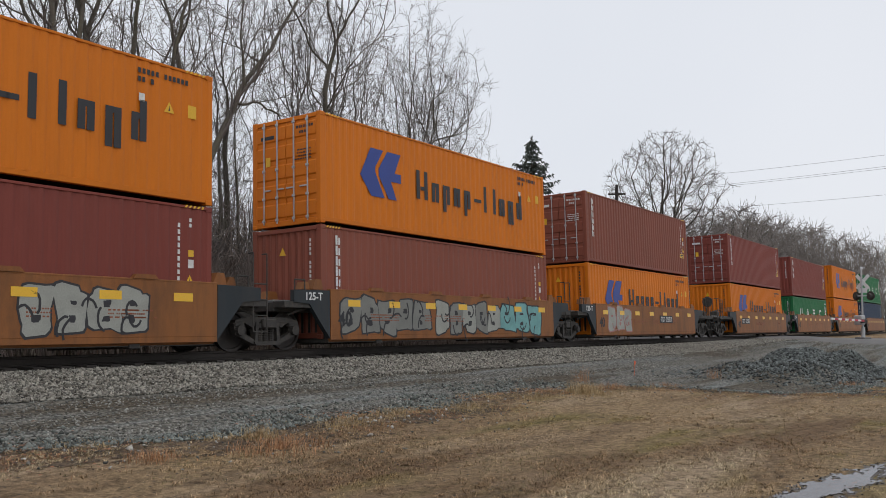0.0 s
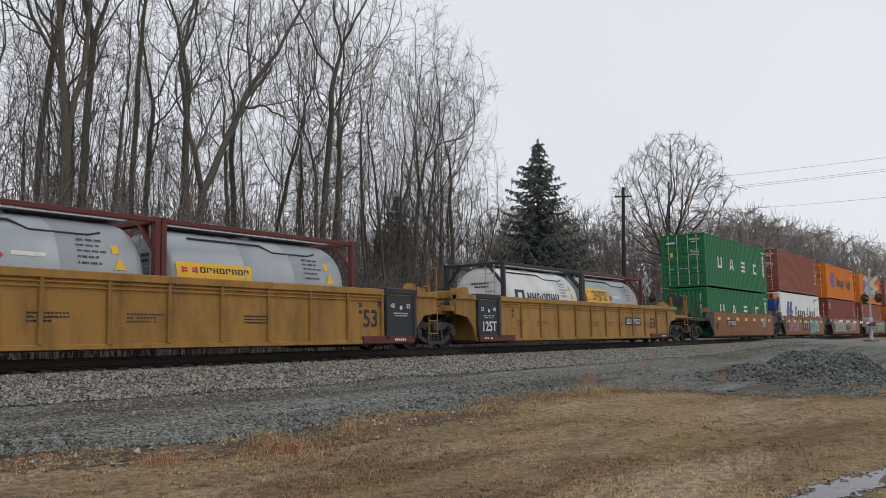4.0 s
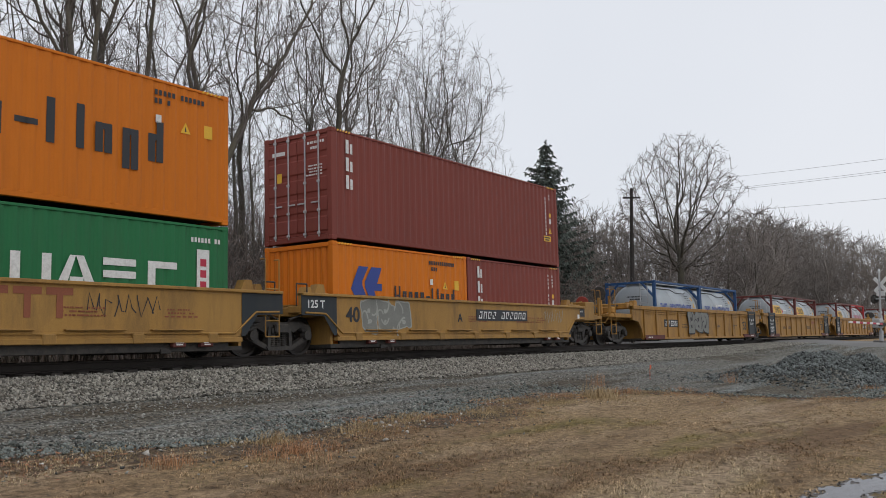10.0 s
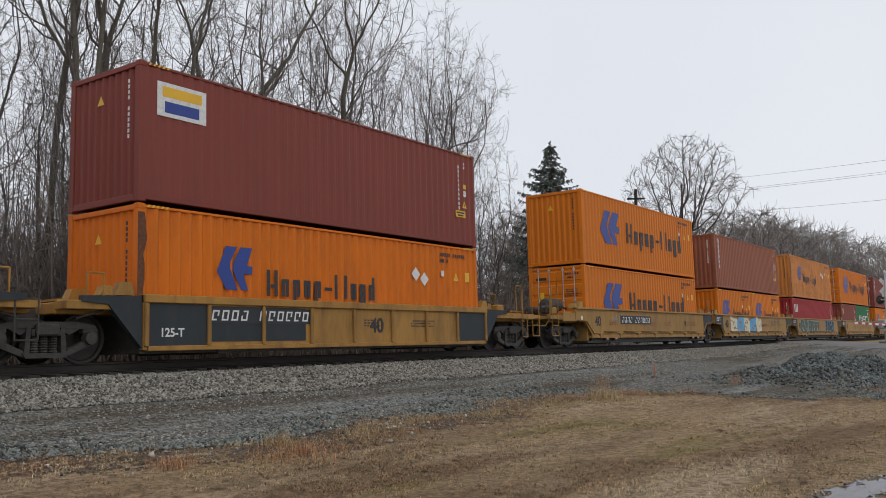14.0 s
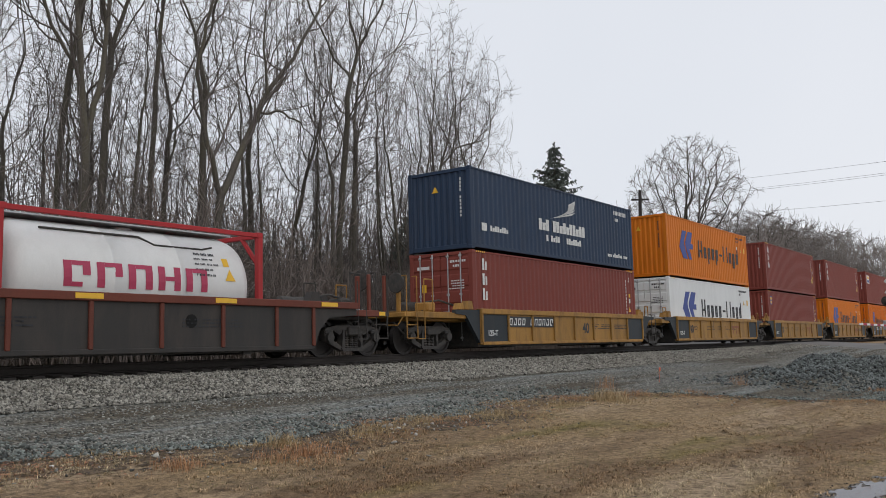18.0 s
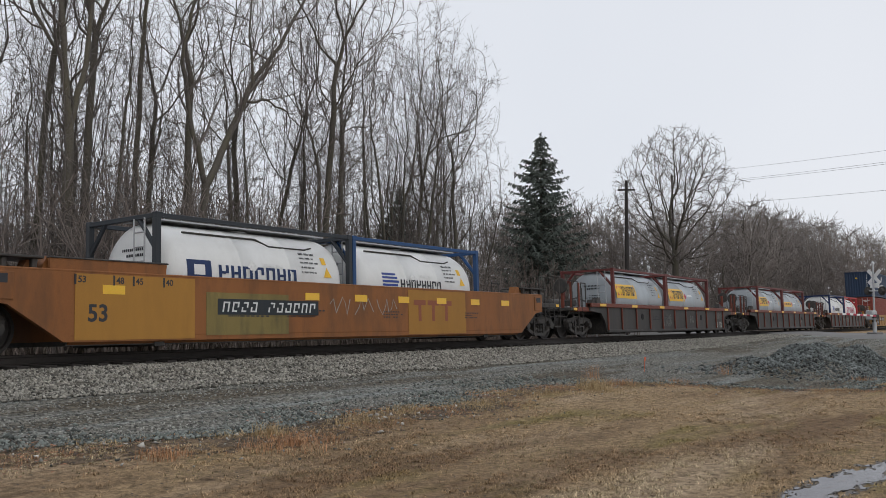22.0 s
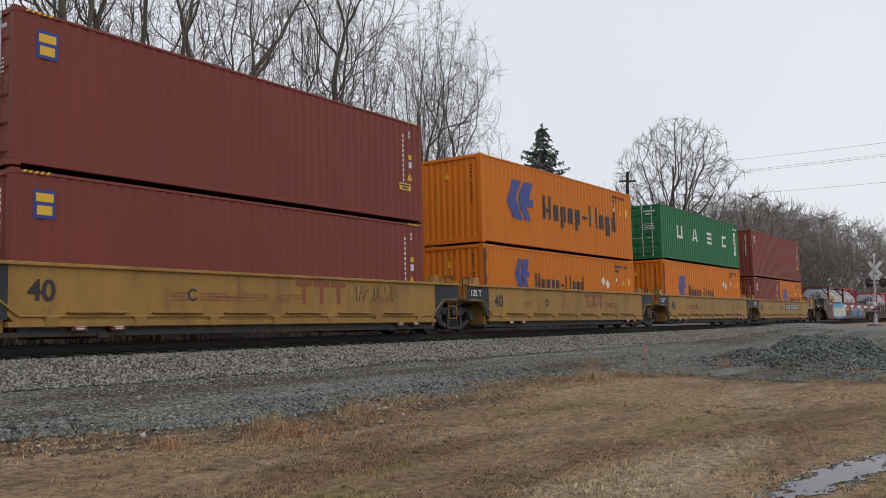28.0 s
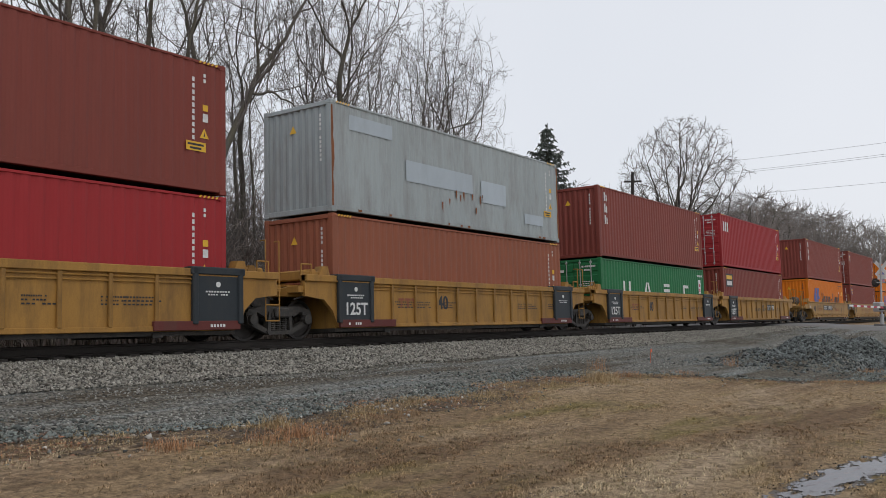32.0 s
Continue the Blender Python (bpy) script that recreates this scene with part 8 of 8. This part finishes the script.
SCRUBS = [scrub(51 + i, 46, 0.9, 2.6) for i in range(3)]
for i in range(52):
    x = r.uniform(6, 50)
    y = r.uniform(22, 30) + max(0, x - 40) * 0.25
    s = part("shrub", SCRUBS[i % 3], SCRUB, at=pose(x, y, land(x, y), 0, 0, r.uniform(0, 360)) @ Matrix.Scale(r.uniform(0.8, 1.7), 4))
    tagged(s, "leafless brown shrub thicket at the wood's edge", "shrub", "shrubs along the wood")
for x, y, k in ((15.5, 22.6, 2.1), (17.0, 23.4, 2.4), (18.6, 22.8, 2.2)):
    s = part("shrub", SCRUBS[int(x) % 3], SCRUB, at=pose(x, y, land(x, y), 0, 0, x * 50) @ Matrix.Scale(k, 4))
    tagged(s, "tall grey-brown leafless thicket before the woods", "shrub", "shrubs along the wood")
for i in range(46):
    x, y = r.uniform(46, 125), 0
    y = r.uniform(25, 34) + (x - 46) * 0.08
    s = part("shrub", SCRUBS[i % 3], SCRUB, at=pose(x, y, land(x, y), 0, 0, r.uniform(0, 360)) @ Matrix.Scale(r.uniform(1.3, 2.2), 4))
    tagged(s, "tall leafless brown thicket beyond the crossing", "shrub", "shrubs along the wood")

# ---- crossing signals, pole and wires ----
GALV = mat("galvanised_mast", (0.45, 0.46, 0.47), 0.5, 0.5, 0.12, 3, 40)
SIGNBACK = mat("white_reflective_sign", (0.72, 0.72, 0.71), 0.5, 0, 0.06, 3, 30)


def crossing_signal(x, y, turn, label):
    s = new("crossing_signal")
    tagged(s, label, "crossing signal", "level crossing signals")
    s.matrix_basis = pose(x, y, road_z(x, y), 0, 0, turn)
    part("foundation", Mesh().box(-0.35, 0.35, -0.35, 0.35, -0.4, 0.12, 0.03), ASPHALT, s)
    part("mast", Mesh().rod((0, 0, 0), (0, 0, 4.5), 0.06, 12), GALV, s)
    part("mast_base", Mesh().rod((0, 0, 0.1), (0, 0, 0.75), 0.13, 12), GALV, s)
    part("bell", Mesh().lathe([(-0.06, 0.05), (0, 0.14), (0.06, 0.05)], "x", (0, 0, 4.5), 12), GALV, s)
    for a in (45, -45):
        part("crossbuck_board", Mesh().box(-0.61, 0.61, -0.012, 0.012, -0.115, 0.115, 0.006), SIGNBACK, s, at=pose(0, -0.09 - (0.03 if a > 0 else 0), 3.65, 0, a, 0))
    part("track_sign", Mesh().box(-0.3, 0.3, -0.1, -0.08, 2.95, 3.25), SIGNBACK, s)
    part("crossarm", Mesh().rod((-0.6, -0.08, 2.75), (0.6, -0.08, 2.75), 0.035, 8), GALV, s)
    for q in (-0.5, 0.5):
        h = part("signal_head", Mesh().lathe([(0.0, 0.29), (0.012, 0.29), (0.013, 0.16), (0.2, 0.14)], "y", (q, -0.16, 2.75), 20), SOOT, s)
        part("lens", Mesh().lathe([(-0.012, 0.05), (0.0, 0.145)], "y", (q, -0.17, 2.75), 16), REDMARK, h)
        part("hood", Mesh().lathe([(-0.26, 0.16), (-0.02, 0.16), (-0.02, 0.15), (-0.26, 0.15)], "y", (q, -0.14, 2.75), 16), SOOT, h)
    part("gate_mechanism", Mesh().box(-0.28, 0.28, 0.08, 0.5, 0.9, 1.5, 0.05), GALV, s)
    part("counterweight", Mesh().box(-0.45, -0.3, 0.1, 0.7, 1.0, 1.25, 0.04), SOOT, s)
    return s


near = crossing_signal(61.2, 9.25, 62, "railway crossing signal with white crossed boards beside the road")
crossing_signal(58.6, 23.2, 60, "railway crossing signal with white crossed boards across the track")
# lowered gate arm over the near lane
arm = new("gate_arm")
tagged(arm, "lowered crossing gate arm with red and white stripes", "gate arm")
arm.matrix_basis = pose(61.0, 9.0, road_z(61, 9) + 1.15, 0, -1, 168)
for i in range(10):
    part("arm_band", Mesh().box(0.4 + i * 0.5, 0.9 + i * 0.5, -0.03, 0.03, -0.06, 0.06, 0.01), SIGNBACK if i % 2 else REDMARK, arm)

POLEWOOD = mat("dark_weathered_pole", (0.035, 0.03, 0.028), 0.9, 0, 0.25, 3, 30)
pole = new("utility_pole")
tagged(pole, "dark weathered wooden utility pole with one crossarm", "utility pole")
pole.matrix_basis = pose(56.7, 24.0, land(56.7, 24.0))
part("post", Mesh().rod((0, 0, -0.5), (0, 0, 11.0), 0.17, 12, 0.11), POLEWOOD, pole)
part("crossarm", Mesh().box(-0.6, 0.6, -0.06, 0.06, 10.28, 10.40, 0.01), POLEWOOD, pole, at=pose(0, 0, 0, 0, 0, 113))
for q in (-0.5, 0.5):
    part("insulator", Mesh().rod((q, 0, 10.40), (q, 0, 10.54), 0.04, 8), GALV, pole, at=pose(0, 0, 0, 0, 0, 113))

WIRE = mat("weathered_power_cable", (0.16, 0.16, 0.17), 0.6)
wires = new("power_lines")
tagged(wires, "thin overhead power cables crossing the sky", "power lines")
for z0, z1 in ((13.55, 11.75), (12.6, 11.2), (12.45, 11.05), (10.6, 9.2)):
    line = Wood()
    line.limb([(74.0 - 19.0 * t, 21.5 - 36.0 * t, z0 + (z1 - z0) * t - 1.0 * t * (1 - t)) for t in np.linspace(-0.19, 1, 29)], 0.010, 0.010, 5)
    part("cable", line.done("cable"), WIRE, wires)
for x, y, z in ((55.0, -14.5, 12.0), (77.61, 28.34, 14.1)):
    part("line_pole", Mesh().rod((x, y, -1), (x, y, z), 0.12, 10, 0.08), POLEWOOD, wires)


motions()
